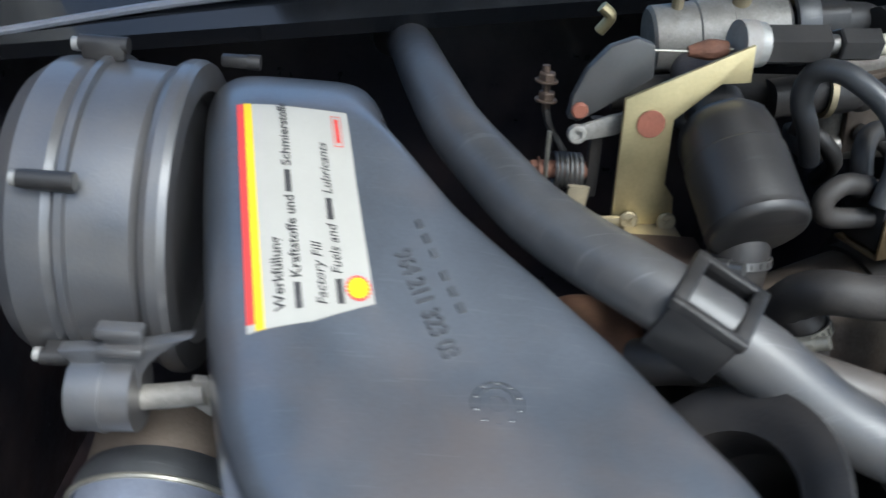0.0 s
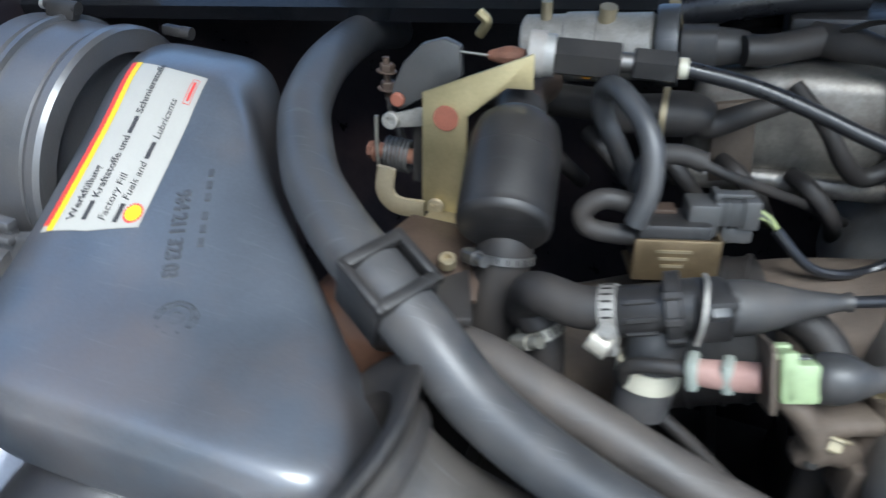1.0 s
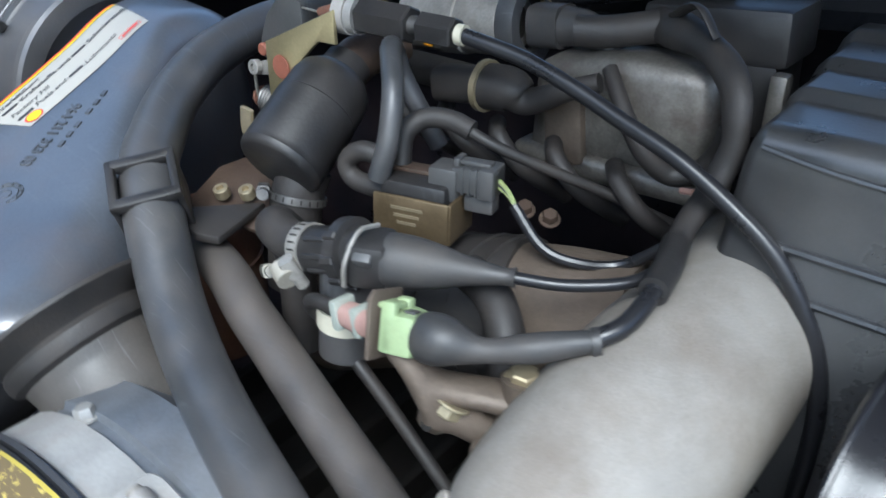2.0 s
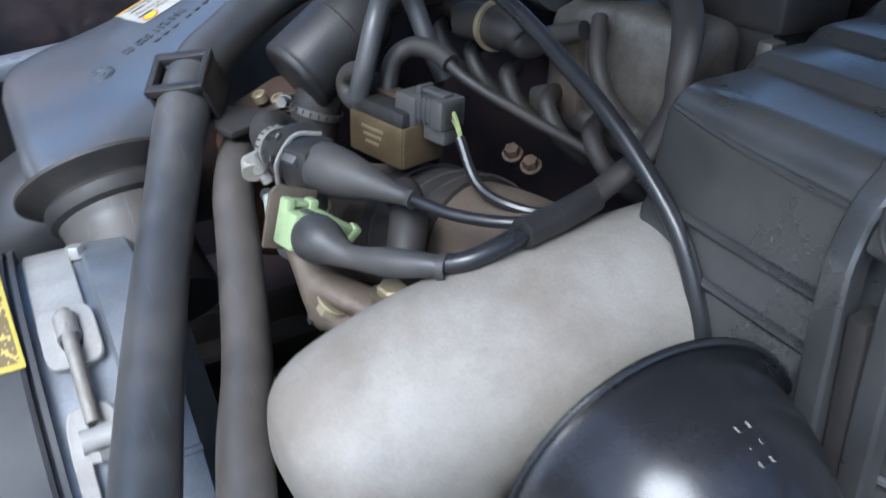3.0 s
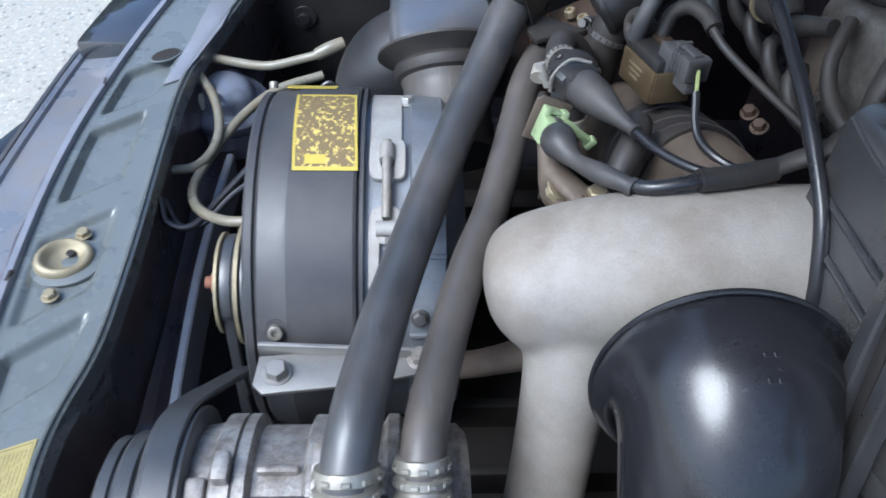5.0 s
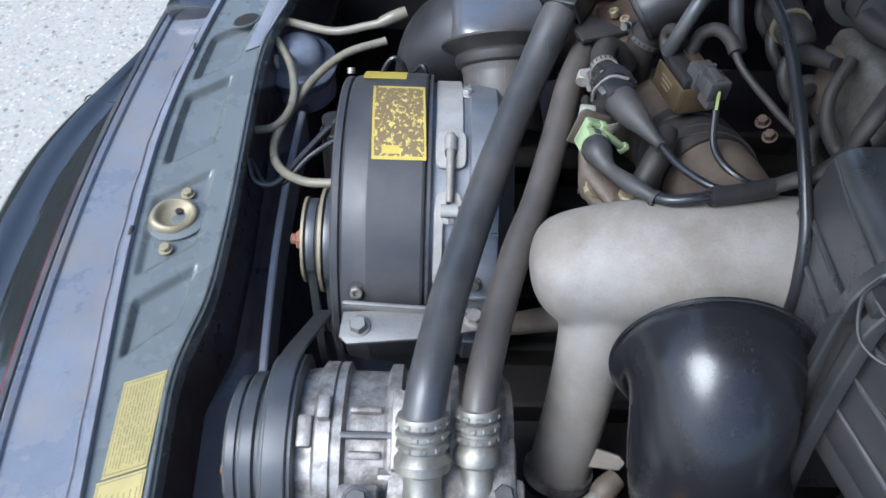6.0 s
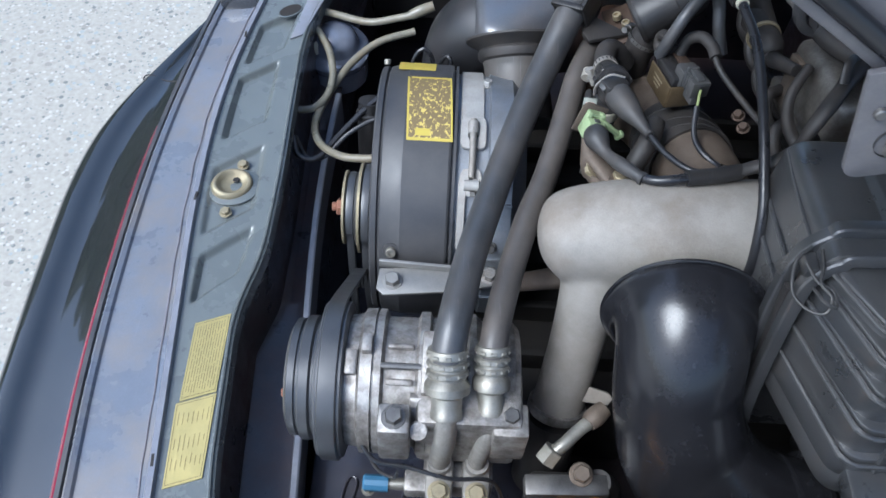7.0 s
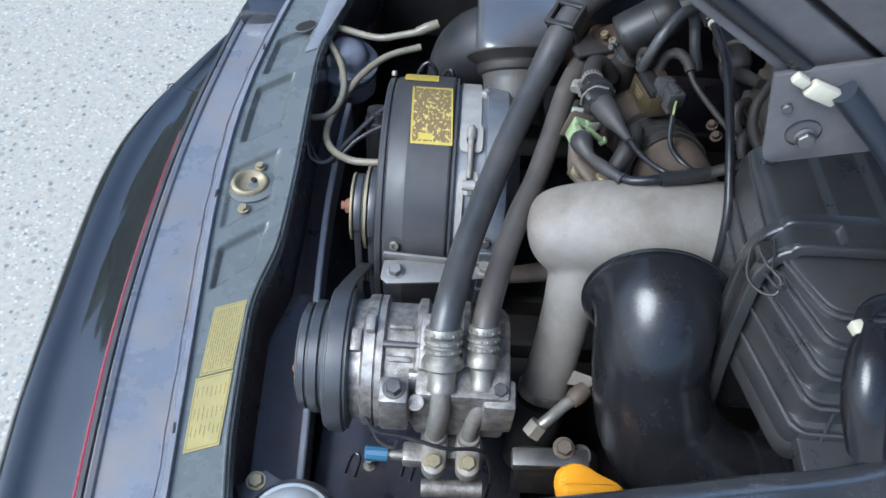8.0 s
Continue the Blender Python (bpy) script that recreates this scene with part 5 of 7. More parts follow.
part("stay_plate", prism([(0.341, 0.227), (0.326, 0.227), (0.318, 0.216), (0.318, 0.190), (0.330, 0.200), (0.341, 0.209)], 0.006, Matrix(((0, 0, -1, 0.308), (1, 0, 0, 0), (0, 1, 0, 0), (0, 0, 0, 1))), 0.0012), M["alu_dusty"], blower)
lower = thing("heater_hose", (0.315, 0.39, 0.06), "dark heater hose end with a bright clamp band", "hose")
HB = Vector((0.345, 0.370, 0.122))
HD = Vector((-0.94, 0.0, -0.34))
part("sleeve", lathe([(0.036, -0.030), (0.0485, -0.028), (0.0500, -0.022), (0.0500, 0.014), (0.048, 0.018)], HB, HD, 56), M["manifold"], lower, "dusty tan-grey sleeve")
part("hose", sweep([HB + HD * 0.010, HB + HD * 0.016, HB + HD * 0.022, HB + HD * 0.029, HB + HD * 0.034], [0.0500, 0.0525, 0.0540, 0.0540, 0.0530], seg=56), M["rubber"], lower)
part("clamp_band", lathe([(0.0530, 0.029), (0.0556, 0.0295), (0.0562, 0.031), (0.0556, 0.0325), (0.0530, 0.033)], HB, HD, 56, closed=True), M["steel"], lower, "bright clamp edge")
part("elbow_pipe", sweep([HB + HD * 0.031, HB + HD * 0.056, HB + HD * 0.090 + Vector((0.004, 0, -0.008)), HB + HD * 0.11 + Vector((0.012, 0, -0.036)), HB + HD * 0.115 + Vector((0.02, 0, -0.08))], [0.0540, 0.0555, 0.0560, 0.055, 0.05], seg=56), M["bowl"], lower, "blue-grey glossy pipe")
single("link_rod", join(sweep([(0.26, 0.47, 0.16), (0.33, 0.48, 0.12)], 0.004, seg=10, sub=2), disc_solid(0.009, 0.012, (0.258, 0.47, 0.158), (0.4, 0.0, 0.9), seg=18)), M["cad_dull"], "short zinc link rod with ball end", "rod")

# ---- hose clip ----
hd = (Vector(H1[9]) - Vector(H1[8])).normalized()
hc = Vector(H1[8]).lerp(Vector(H1[9]), 0.78)
clip = thing("hose_clip", hc - Vector((0, 0, 0.03)), "black plastic hose clip with a square window on a bracket arm", "clip")
side = hd.cross(Vector((-0.35, -0.2, 0.9))).normalized()
upv = side.cross(hd).normalized()
CM = Matrix((hd, side, upv)).transposed().to_4x4()
CM.translation = hc


def clip_bar(sx, sy, sz, x, y, z):
    return box((sx, sy, sz), CM @ pose(x, y, z), 0.0016)


part("frame", join(clip_bar(0.0075, 0.042, 0.007, -0.0160, 0, 0.0165), clip_bar(0.0075, 0.042, 0.007, 0.0160, 0, 0.0165), clip_bar(0.0395, 0.0055, 0.007, 0, 0.0182, 0.0165), clip_bar(0.0395, 0.0055, 0.007, 0, -0.0182, 0.0165)), M["plastic"], clip)
part("side_wall", clip_bar(0.036, 0.004, 0.032, 0, 0.0188, 0), M["plastic"], clip)
part("side_wall", clip_bar(0.036, 0.004, 0.032, 0, -0.0188, 0), M["plastic"], clip)
part("arm", prism([(0.312, 0.112), (0.302, 0.084), (0.339, 0.058), (0.290, 0.042), (0.283, 0.056), (0.286, 0.085)], 0.006, pose(0, 0, 0.289, 0, 0, 0), 0.0015), M["plastic"], clip, "flat black bracket arm")
base = thing("cable_bracket", (0.335, 0.09, 0.27), "dusty brown steel plate with two screws", "bracket")
part("plate", prism([(-0.03, -0.03), (0.03, -0.03), (0.035, 0.02), (0.01, 0.035), (-0.03, 0.03)], 0.004, pose(0.345, 0.082, 0.288, 0, -15, 10), 0.001), M["brown_plate"], base)
for p in ((0.327, 0.086, 0.290), (0.336, 0.071, 0.292)):
    part("screw", socket_head(p, (-0.35, 0, 0.93), 0.0052, 0.007), M["cad_dull"], base)

# ---- throttle linkage ----
GP = [(0.113, 0.375), (0.048, 0.411), (0.045, 0.390), (0.061, 0.388), (0.083, 0.365), (0.079, 0.325), (0.072, 0.317), (0.069, 0.300), (0.105, 0.294), (0.107, 0.305)]


def yz_plate(outline, x, thick, lean=0.0, bev=0.0006):
    """A plate across the car: outline in (y, z)."""
    return prism([(-y, z) for y, z in outline], thick, Matrix(((0, lean, -1, x), (-1, 0, 0, 0), (0, 1, 0, 0), (0, 0, 0, 1))), bev)


gold = thing("throttle_bracket", (0.39, 0.09, 0.29), "bright yellow-zinc cable bracket with a brown rivet mark", "bracket")
part("plate", yz_plate(GP, 0.391, 0.003), M["cad"], gold)
part("rivet_mark", disc_solid(0.0082, 0.0012, (0.389, 0.096, 0.362), (-1, 0, 0), bev=0.0003), M["rust_wash"], gold, "brown sealed rivet")
part("foot", prism([(0.100, -0.010), (0.066, -0.010), (0.066, 0.012), (0.10, 0.012)], 0.004, Matrix(((0, 1, 0, 0.386), (1, 0, 0, 0), (0, 0, 1, 0.296), (0, 0, 0, 1))), 0.001), M["cad_dull"], gold)
for y, z in ((0.0965, 0.3005), (0.0735, 0.3015)):
    part("screw", join(disc_solid(0.0058, 0.003, (0.3885, y, z), (-1, 0, 0.15)), at_box((0.0012, 0.007, 0.0012), 0.3855, y, z, rx=30), at_box((0.0012, 0.0012, 0.007), 0.3855, y, z, rx=30)), M["cad_dull"], gold)
part("hook", sweep([(0.385, 0.131, 0.322), (0.385, 0.131, 0.305), (0.385, 0.122, 0.297), (0.385, 0.103, 0.298)], 0.0065, seg=10, flat=0.3, shape=5, up=(1, 0, 0)), M["cad_dull"], gold)
cam_plate = thing("throttle_lever", (0.411, 0.118, 0.35), "dull grey throttle quadrant with copper-brown pivot", "lever")
part("quadrant", yz_plate([(0.097, 0.402), (0.108, 0.405), (0.122, 0.399), (0.133, 0.385), (0.139, 0.368), (0.140, 0.355), (0.133, 0.353), (0.114, 0.367), (0.094, 0.383)], 0.411, 0.008, bev=0.0015), M["grey_plug"], cam_plate)
part("pivot", disc_solid(0.0048, 0.004, (0.407, 0.134, 0.361), (-1, 0, 0)), M["rust_wash"], cam_plate)
part("link", yz_plate([(0.140, 0.350), (0.134, 0.343), (0.112, 0.349), (0.096, 0.358), (0.100, 0.366), (0.118, 0.360)], 0.402, 0.003), M["alu_dusty"], cam_plate, "dull zinc link plate")
part("link_screw", socket_head((0.400, 0.135, 0.349), (-1, 0, 0.1), 0.0055, 0.005), M["alu_dusty"], cam_plate)
part("spring", sweep([(0.414 + 0.0105 * math.cos(a), 0.142 - 0.018 * a / (2 * math.pi * 6), 0.319 + 0.0105 * math.sin(a)) for a in [2 * math.pi * 6 * k / 96 for k in range(97)]], 0.0013, seg=6, sub=1), M["dark_steel"], cam_plate, "coiled return spring")
part("spring_leg", sweep([(0.410, 0.146, 0.31), (0.408, 0.148, 0.33), (0.408, 0.149, 0.346)], 0.0014, seg=6), M["steel"], cam_plate)
part("spring_bolt", join(hexhead((0.415, 0.150, 0.318), (0, 1, -0.1), 0.006, 0.006), sweep([(0.414, 0.15, 0.319), (0.414, 0.115, 0.320)], 0.0055, seg=12, sub=2)), M["rust"], cam_plate)
part("lever_arm", sweep([(0.413, 0.121, 0.355), (0.412, 0.119, 0.335), (0.412, 0.117, 0.305)], 0.004, seg=8, shape=4), M["grease"], cam_plate)
part("stop_stud", join(sweep([(0.43, 0.1530, 0.3790), (0.43, 0.1490, 0.3500)], 0.0024, seg=10, sub=2), hexhead((0.43, 0.1515, 0.3690), (0, 0, 1), 0.0052, 0.006), hexhead((0.43, 0.1500, 0.3570), (0, 0, 1), 0.0052, 0.006)), M["brown_plate"], cam_plate, "grimy brown stop stud")
part("stop_arm", sweep([(0.431, 0.149, 0.3520), (0.430, 0.146, 0.3430), (0.428, 0.140, 0.3340), (0.420, 0.132, 0.3240)], 0.0042, seg=10, flat=0.5, shape=4), M["grease"], cam_plate)
part("cable_end", sweep([(0.409, 0.097, 0.3985), (0.407, 0.075, 0.4005), (0.406, 0.052, 0.404)], 0.0008, seg=6), M["steel"], cam_plate)
part("cable_nipple", sweep([(0.408, 0.078, 0.400), (0.4075, 0.066, 0.402), (0.407, 0.056, 0.404)], [0.003, 0.006, 0.004], seg=10), M["rust"], cam_plate)

cabl = thing("throttle_cable", (0.42, -0.1, 0.28), "black throttle cable with hexagonal adjusters", "cable")
A0, A1 = Vector((0.405, 0.050, 0.407)), Vector((0.414, -0.038, 0.412))
ad = (A1 - A0).normalized()


def hexbar(p, q, r):
    d = q - p
    bm = bmesh.new()
    m = axis_matrix(p, d)
    L = d.length
    rows = [[bm.verts.new(m @ Vector((rr * math.cos(radians(60 * j + 8)), rr * math.sin(radians(60 * j + 8)), h))) for j in range(6)] for rr, h in ((r * 0.9, 0), (r, 0.001), (r, L - 0.001), (r * 0.9, L))]
    for a, b in zip(rows, rows[1:]):
        for j in range(6):
            bm.faces.new((a[j], a[(j + 1) % 6], b[(j + 1) % 6], b[j]))
    bm.faces.new(rows[0][::-1])
    bm.faces.new(rows[-1])
    return bm


part("collar", sweep([A0 - ad * 0.003, A0 + ad * 0.006], 0.0138, seg=24, sub=2), M["strap"], cabl, "chalky white alloy collar")
part("collar", sweep([A0 + ad * 0.006, A0 + ad * 0.012], 0.0125, seg=24, sub=2), M["alu"], cabl)
part("adjuster", hexbar(A0 + ad * 0.012, A0 + ad * 0.050, 0.0118), M["plastic"], cabl, "black hexagonal adjuster")
part("thread", sweep([A0 + ad * 0.049, A0 + ad * 0.058], 0.0060, seg=16, sub=2), M["dark_steel"], cabl)
part("lock_nut", hexbar(A0 + ad * 0.057, A0 + ad * 0.082, 0.0098), M["plastic"], cabl, "black hexagonal lock nut")
part("end_ring", sweep([A0 + ad * 0.083, A0 + ad * 0.088], 0.0062, seg=18, sub=2), M["cream"], cabl, "cream end ring")
part("sheath", sweep([A0 + ad * 0.086, (0.420, -0.075, 0.407), (0.4215, -0.11, 0.399), (0.421, -0.139, 0.391), (0.419, -0.178, 0.381), (0.418, -0.212, 0.366), (0.418, -0.239, 0.349), (0.4175, -0.258, 0.328), (0.416, -0.275, 0.300), (0.414, -0.285, 0.26), (0.412, -0.29, 0.18), (0.41, -0.29, 0.05)], 0.0048, seg=14), M["cable"], cabl, "glossy black cable sheath")

# ---- canister ----
can = thing("vacuum_canister", (0.345, 0.04, 0.30), "matt black rubber-capped cylinder on a clamp", "canister")
C0, C1 = Vector((0.336, 0.041, 0.3235)), Vector((0.398, 0.052, 0.3625))
part("body", lathe([(0.0, 0.0005), (0.0245, 0.0), (0.0262, 0.0008), (0.0276, 0.0024), (0.0283, 0.005), (0.0279, 0.0062), (0.0282, 0.009), (0.0284, 0.045), (0.0284, 0.047), (0.0277, 0.048), (0.0276, 0.062), (0.0255, 0.071), (0.020, 0.077), (0.0165, 0.079), (0.016, 0.09), (0, 0.09)], C0, C1 - C0, 52), M["plastic"], can, smooth=30)
part("neck", sweep([C1, C1 + Vector((0.03, 0.005, 0.01)), C1 + Vector((0.06, 0.0, 0.012))], 0.0155, seg=22), M["brown_plate"], can)
clamp_ring(C0 + Vector((0.016, 0.000, -0.026)), (0.35, 0.1, 1), 0.0180, 0.005, can, "dark_steel", (-1, 0.9, 0))
part("stub", sweep([C0 + Vector((0.024, 0, -0.008)), C0 + Vector((0.015, 0.0, -0.03)), C0 + Vector((0.01, 0.0, -0.09))], 0.0172, seg=24), M["rubber_old"], can)

# ---- silver pump, injector plugs, relay ----
pump = thing("air_valve", (0.50, 0.02, 0.36), "silver metal air valve cylinder with black end plug", "valve")
P0, P1 = Vector((0.50, 0.074, 0.382)), Vector((0.50, -0.030, 0.402))
part("body", lathe([(0, 0), (0.020, 0), (0.0225, 0.002), (0.0225, 0.030), (0.0238, 0.031), (0.0238, 0.052), (0.0225, 0.053), (0.0225, 0.088), (0.020, 0.091), (0.012, 0.092)], P0, P1 - P0, 40), M["alu_dusty"], pump, smooth=25)
part("band", lathe([(0.0225, 0.092), (0.027, 0.092), (0.0275, 0.094), (0.0275, 0.104), (0.027, 0.106), (0.018, 0.106)], P0, P1 - P0, 36), M["rubber"], pump, "black mounting band")
part("plug", join(sweep([P1 + Vector((0, -0.002, 0)), P1 + Vector((0, -0.024, 0.004))], 0.014, seg=16, sub=2, shape=3.5), sweep([P1 + Vector((0, -0.024, 0.004)), P1 + Vector((0, -0.04, 0.006)), P1 + Vector((0.0, -0.055, 0.0)), P1 + Vector((0.002, -0.072, -0.014)), P1 + Vector((0.006, -0.082, -0.034)), P1 + Vector((0.016, -0.085, -0.06))], [0.013, 0.011, 0.008, 0.0072, 0.007, 0.007], seg=16)), M["boot"], pump)
part("nipple", sweep([(0.495, 0.060, 0.398), (0.493, 0.062, 0.418)], 0.004, seg=10, sub=2), M["cad_dull"], pump)
part("nipple", sweep([(0.493, 0.02, 0.41), (0.49, 0.02, 0.422)], 0.006, seg=12, sub=2), M["cad_dull"], pump)
part("clamp", sweep([(0.50, 0.108, 0.385), (0.497, 0.103, 0.396), (0.497, 0.11, 0.402)], 0.004, seg=10), M["cad"], pump)
bh = thing("vacuum_hose", (0.53, -0.05, 0.40), "black vacuum hose with a brass ring behind the air valve", "hose")
part("hose", sweep([(0.53, -0.012, 0.414), (0.53, -0.030, 0.420), (0.53, -0.060, 0.430), (0.535, -0.095, 0.440), (0.55, -0.14, 0.445)], 0.0125, seg=18), M["cable"], bh)
part("brass_ring", sweep([(0.53, -0.020, 0.4165), (0.53, -0.027, 0.419)], 0.0138, seg=22, sub=2), M["cad_dull"], bh, "dull brass ring")
rail = thing("fuel_rail", (0.46, 0.03, 0.34), "dark fuel rail and banjo under the valve", "pipe")
part("rail", sweep([(0.47, 0.10, 0.352), (0.462, 0.04, 0.362), (0.458, -0.03, 0.368)], 0.011, seg=16), M["grease"], rail)
part("injector_plug", join(sweep([(0.448, 0.004, 0.364), (0.450, -0.030, 0.371)], 0.012, seg=14, sub=2, shape=3), sweep([(0.450, -0.030, 0.371), (0.452, -0.05, 0.373), (0.454, -0.062, 0.369), (0.455, -0.085, 0.382), (0.46, -0.105, 0.392)], [0.015, 0.014, 0.009, 0.007, 0.006], seg=16)), M["rubber_old"], rail)
part("ring_clip", lathe([(0.0135, -0.002), (0.017, -0.002), (0.017, 0.002), (0.0135, 0.002)], (0.450, -0.031, 0.371), (0, -1, 0.1), 24, closed=True), M["cad_dull"], rail)
part("orange_tip", disc_solid(0.003, 0.006, (0.455, 0.026, 0.385), (0, -1, 0)), M["orange"], rail)
for k in range(5):
    y = 0.06 - 0.045 * k
    part("small_hose", sweep([(0.47, y, 0.34), (0.455, y - 0.012, 0.338), (0.46, y - 0.03, 0.32), (0.50, y - 0.045, 0.29)], 0.006, seg=12), M["rubber_old"], rail)

cover_t = thing("metal_cover", (0.50, -0.11, 0.30), "dusty grey pressed metal cover with a rounded edge", "cover")
part("shell", yz_plate([(-0.046, 0.388), (-0.10, 0.404), (-0.167, 0.411), (-0.178, 0.338), (-0.085, 0.328), (-0.050, 0.318)], 0.500, 0.046, bev=0.012), M["dusty_grey"], cover_t, smooth=60)
part("rim", yz_plate([(-0.040, 0.330), (-0.09, 0.336), (-0.182, 0.346), (-0.184, 0.330), (-0.09, 0.318), (-0.045, 0.311)], 0.492, 0.040, bev=0.006), M["dusty_grey"], cover_t, smooth=60)
part("side_block", yz_plate([(-0.060, 0.376), (-0.086, 0.384), (-0.097, 0.331), (-0.070, 0.322)], 0.476, 0.010, bev=0.002), M["manifold"], cover_t, "brown-stained side block")
part("rust_patch", yz_plate([(-0.100, 0.362), (-0.114, 0.364), (-0.116, 0.348), (-0.103, 0.346)], 0.4795, 0.002, bev=0.0005), M["rust"], cover_t, "rust-brown patch")
relay = thing("relay_box", (0.53, -0.15, 0.36), "black relay box with a shallow lid", "box")
part("body", at_box((0.05, 0.085, 0.05), 0.545, -0.146, 0.384, rx=-9, bev=0.004), M["plastic"], relay)
part("lid", at_box((0.055, 0.092, 0.034), 0.545, -0.143, 0.419, rx=-9, bev=0.005), M["plastic"], relay)
part("post", at_box((0.012, 0.010, 0.14), 0.512, -0.198, 0.340, rx=-6, bev=0.002), M["dusty_grey"], relay)

# ---- solenoid valve with its plug and hoses ----
valve = thing("solenoid_valve", (0.365, -0.055, 0.30), "brass-coloured solenoid valve with a grey plug", "valve")
VM = plane_matrix((0.349, -0.034, 0.322), (0.361, -0.079, 0.326), (0.352, -0.036, 0.36))


def vbox(sx, sy, sz, x, y, z, bev=0.0015):
    return box((sx, sy, sz), VM @ pose(x, y, z), bev)


# local x runs to the car's right, y up, z towards the back of the car
part("bracket", join(vbox(0.048, 0.026, 0.0025, 0.022, -0.002, 0.003), vbox(0.048, 0.0025, 0.034, 0.022, -0.014, -0.014), vbox(0.0025, 0.026, 0.034, 0.046, -0.002, -0.014)), M["brass_box"], valve, "dull brass sheet bracket")
part("coil", vbox(0.042, 0.030, 0.028, 0.021, 0.003, -0.014, 0.003), M["plastic"], valve)
part("top_plate", vbox(0.024, 0.003, 0.012, 0.012, 0.019, -0.022, 0.0008), M["brown_plate"], valve)
for k in range(3):
    part("marking_bar", vbox(0.020 - 0.004 * k, 0.0018, 0.0006, 0.020, 0.004 - 0.0045 * k, 0.0045, 0), M["cad_dull"], valve)
plug_v = part("plug", join(vbox(0.018, 0.020, 0.020, 0.037, 0.018, -0.016, 0.002), vbox(0.026, 0.015, 0.017, 0.055, 0.022, -0.016, 0.0018), vbox(0.010, 0.018, 0.020, 0.063, 0.022, -0.016, 0.0018), vbox(0.018, 0.010, 0.012, 0.058, 0.008, -0.016, 0.0018)), M["grey_plug"], valve, "grey moulded plug")
part("latch", join(vbox(0.022, 0.003, 0.008, 0.053, 0.0315, -0.016, 0.001), vbox(0.004, 0.005, 0.012, 0.044, 0.0315, -0.016, 0.001)), M["grey_plug"], plug_v)
for k in range(3):
    part("rib", vbox(0.0016, 0.0165, 0.0185, 0.049 + 0.004 * k, 0.022, -0.016, 0.0004), M["grey_plug"], plug_v)
tipv = VM @ Vector((0.068, 0.021, -0.016))
for k, mt in enumerate(("wire", "boot", "wire")):
    part("plug_wire", sweep([tipv + Vector((0, 0, 0.002 * k - 0.002)), tipv + Vector((-0.002, -0.008, -0.003 + 0.001 * k)), tipv + Vector((-0.003, -0.015, -0.008))], 0.0014, seg=6), M[mt], valve, "thin yellow-green wire" if mt == "wire" else "")
part("plug_cable", sweep([tipv + Vector((-0.003, -0.013, -0.007)), tipv + Vector((-0.004, -0.035, -0.024)), tipv + Vector((0.002, -0.055, -0.028)), tipv + Vector((0.016, -0.075, -0.026)), (0.402, -0.189, 0.342)], 0.0031, seg=10), M["cable"], valve)
part("loop_hose", sweep([(0.352, -0.030, 0.338), (0.356, -0.033, 0.362), (0.366, -0.026, 0.386), (0.385, -0.006, 0.400), (0.400, 0.005, 0.396), (0.408, 0.004, 0.378), (0.412, -0.008, 0.358), (0.42, -0.02, 0.335)], 0.0065, seg=16), M["rubber"], valve, "looped black vacuum hose")
part("u_hose", sweep([(0.365, -0.028, 0.344), (0.360, -0.010, 0.346), (0.357, 0.000, 0.337), (0.357, -0.006, 0.327), (0.360, -0.032, 0.327)], 0.0062, seg=16), M["rubber_old"], valve, "u-shaped vacuum hose")
part("elbow_hose", sweep([(0.372, -0.030, 0.335), (0.378, -0.026, 0.356), (0.388, -0.032, 0.366), (0.396, -0.046, 0.367), (0.399, -0.060, 0.364)], 0.0062, seg=16), M["rubber_old"], valve, "black elbow hose")
part("thin_pipe", sweep([(0.397, -0.054, 0.3655), (0.405, -0.075, 0.357), (0.430, -0.105, 0.342), (0.455, -0.130, 0.328), (0.480, -0.156, 0.312), (0.52, -0.19, 0.29)], 0.0034, seg=12), M["rubber_old"], valve, "thin black pipe")

# ---- idle valve and boot ----
idle = thing("idle_sensor", (0.30, -0.05, 0.29), "black idle sensor with grey boot, pale clamp and wire clip", "sensor")
I0, I1, I2 = Vector((0.300, -0.030, 0.312)), Vector((0.299, -0.069, 0.326)), Vector((0.331, -0.143, 0.333))
part("elbow", sweep([(0.330, 0.018, 0.280), (0.318, 0.016, 0.298), (0.306, 0.008, 0.308), (0.300, -0.012, 0.310), (0.300, -0.034, 0.314)], [0.0135, 0.0125, 0.012, 0.0118, 0.0115], seg=22), M["rubber_old"], idle, "dusty rubber elbow hose")
part("body", lathe([(0.0, 0.0), (0.0125, 0.0), (0.0135, 0.002), (0.0135, 0.026), (0.019, 0.027), (0.019, 0.034), (0.0145, 0.035), (0.0145, 0.042)], I0, I1 - I0 + Vector((0.004, 0, 0)), 32), M["plastic"], idle, smooth=28)
dI = (I2 - I1).normalized()
part("connector", box((0.026, 0.026, 0.022), axis_matrix(I1 + dI * 0.006, dI, (0, 0, 1)), 0.004), M["plastic"], idle)
bI = (I1 - I0 + Vector((0.004, 0, 0))).normalized()
for k in range(7):
    a = radians(40 + 40 * k)
    rI = Vector((0, 0, 1)) - bI * bI.z
    rI.normalize()
    oI = rI * math.cos(a) + bI.cross(rI) * math.sin(a)
    part("body_rib", box((0.0020, 0.0030, 0.016), axis_matrix(I0 + bI * 0.014 + oI * 0.0138, bI, oI), 0.0006, 1), M["plastic"], idle)
    part("flange_tooth", box((0.0030, 0.0045, 0.009), axis_matrix(I0 + bI * 0.0305 + oI * 0.0192, bI, oI), 0.0008, 1), M["plastic"], idle)
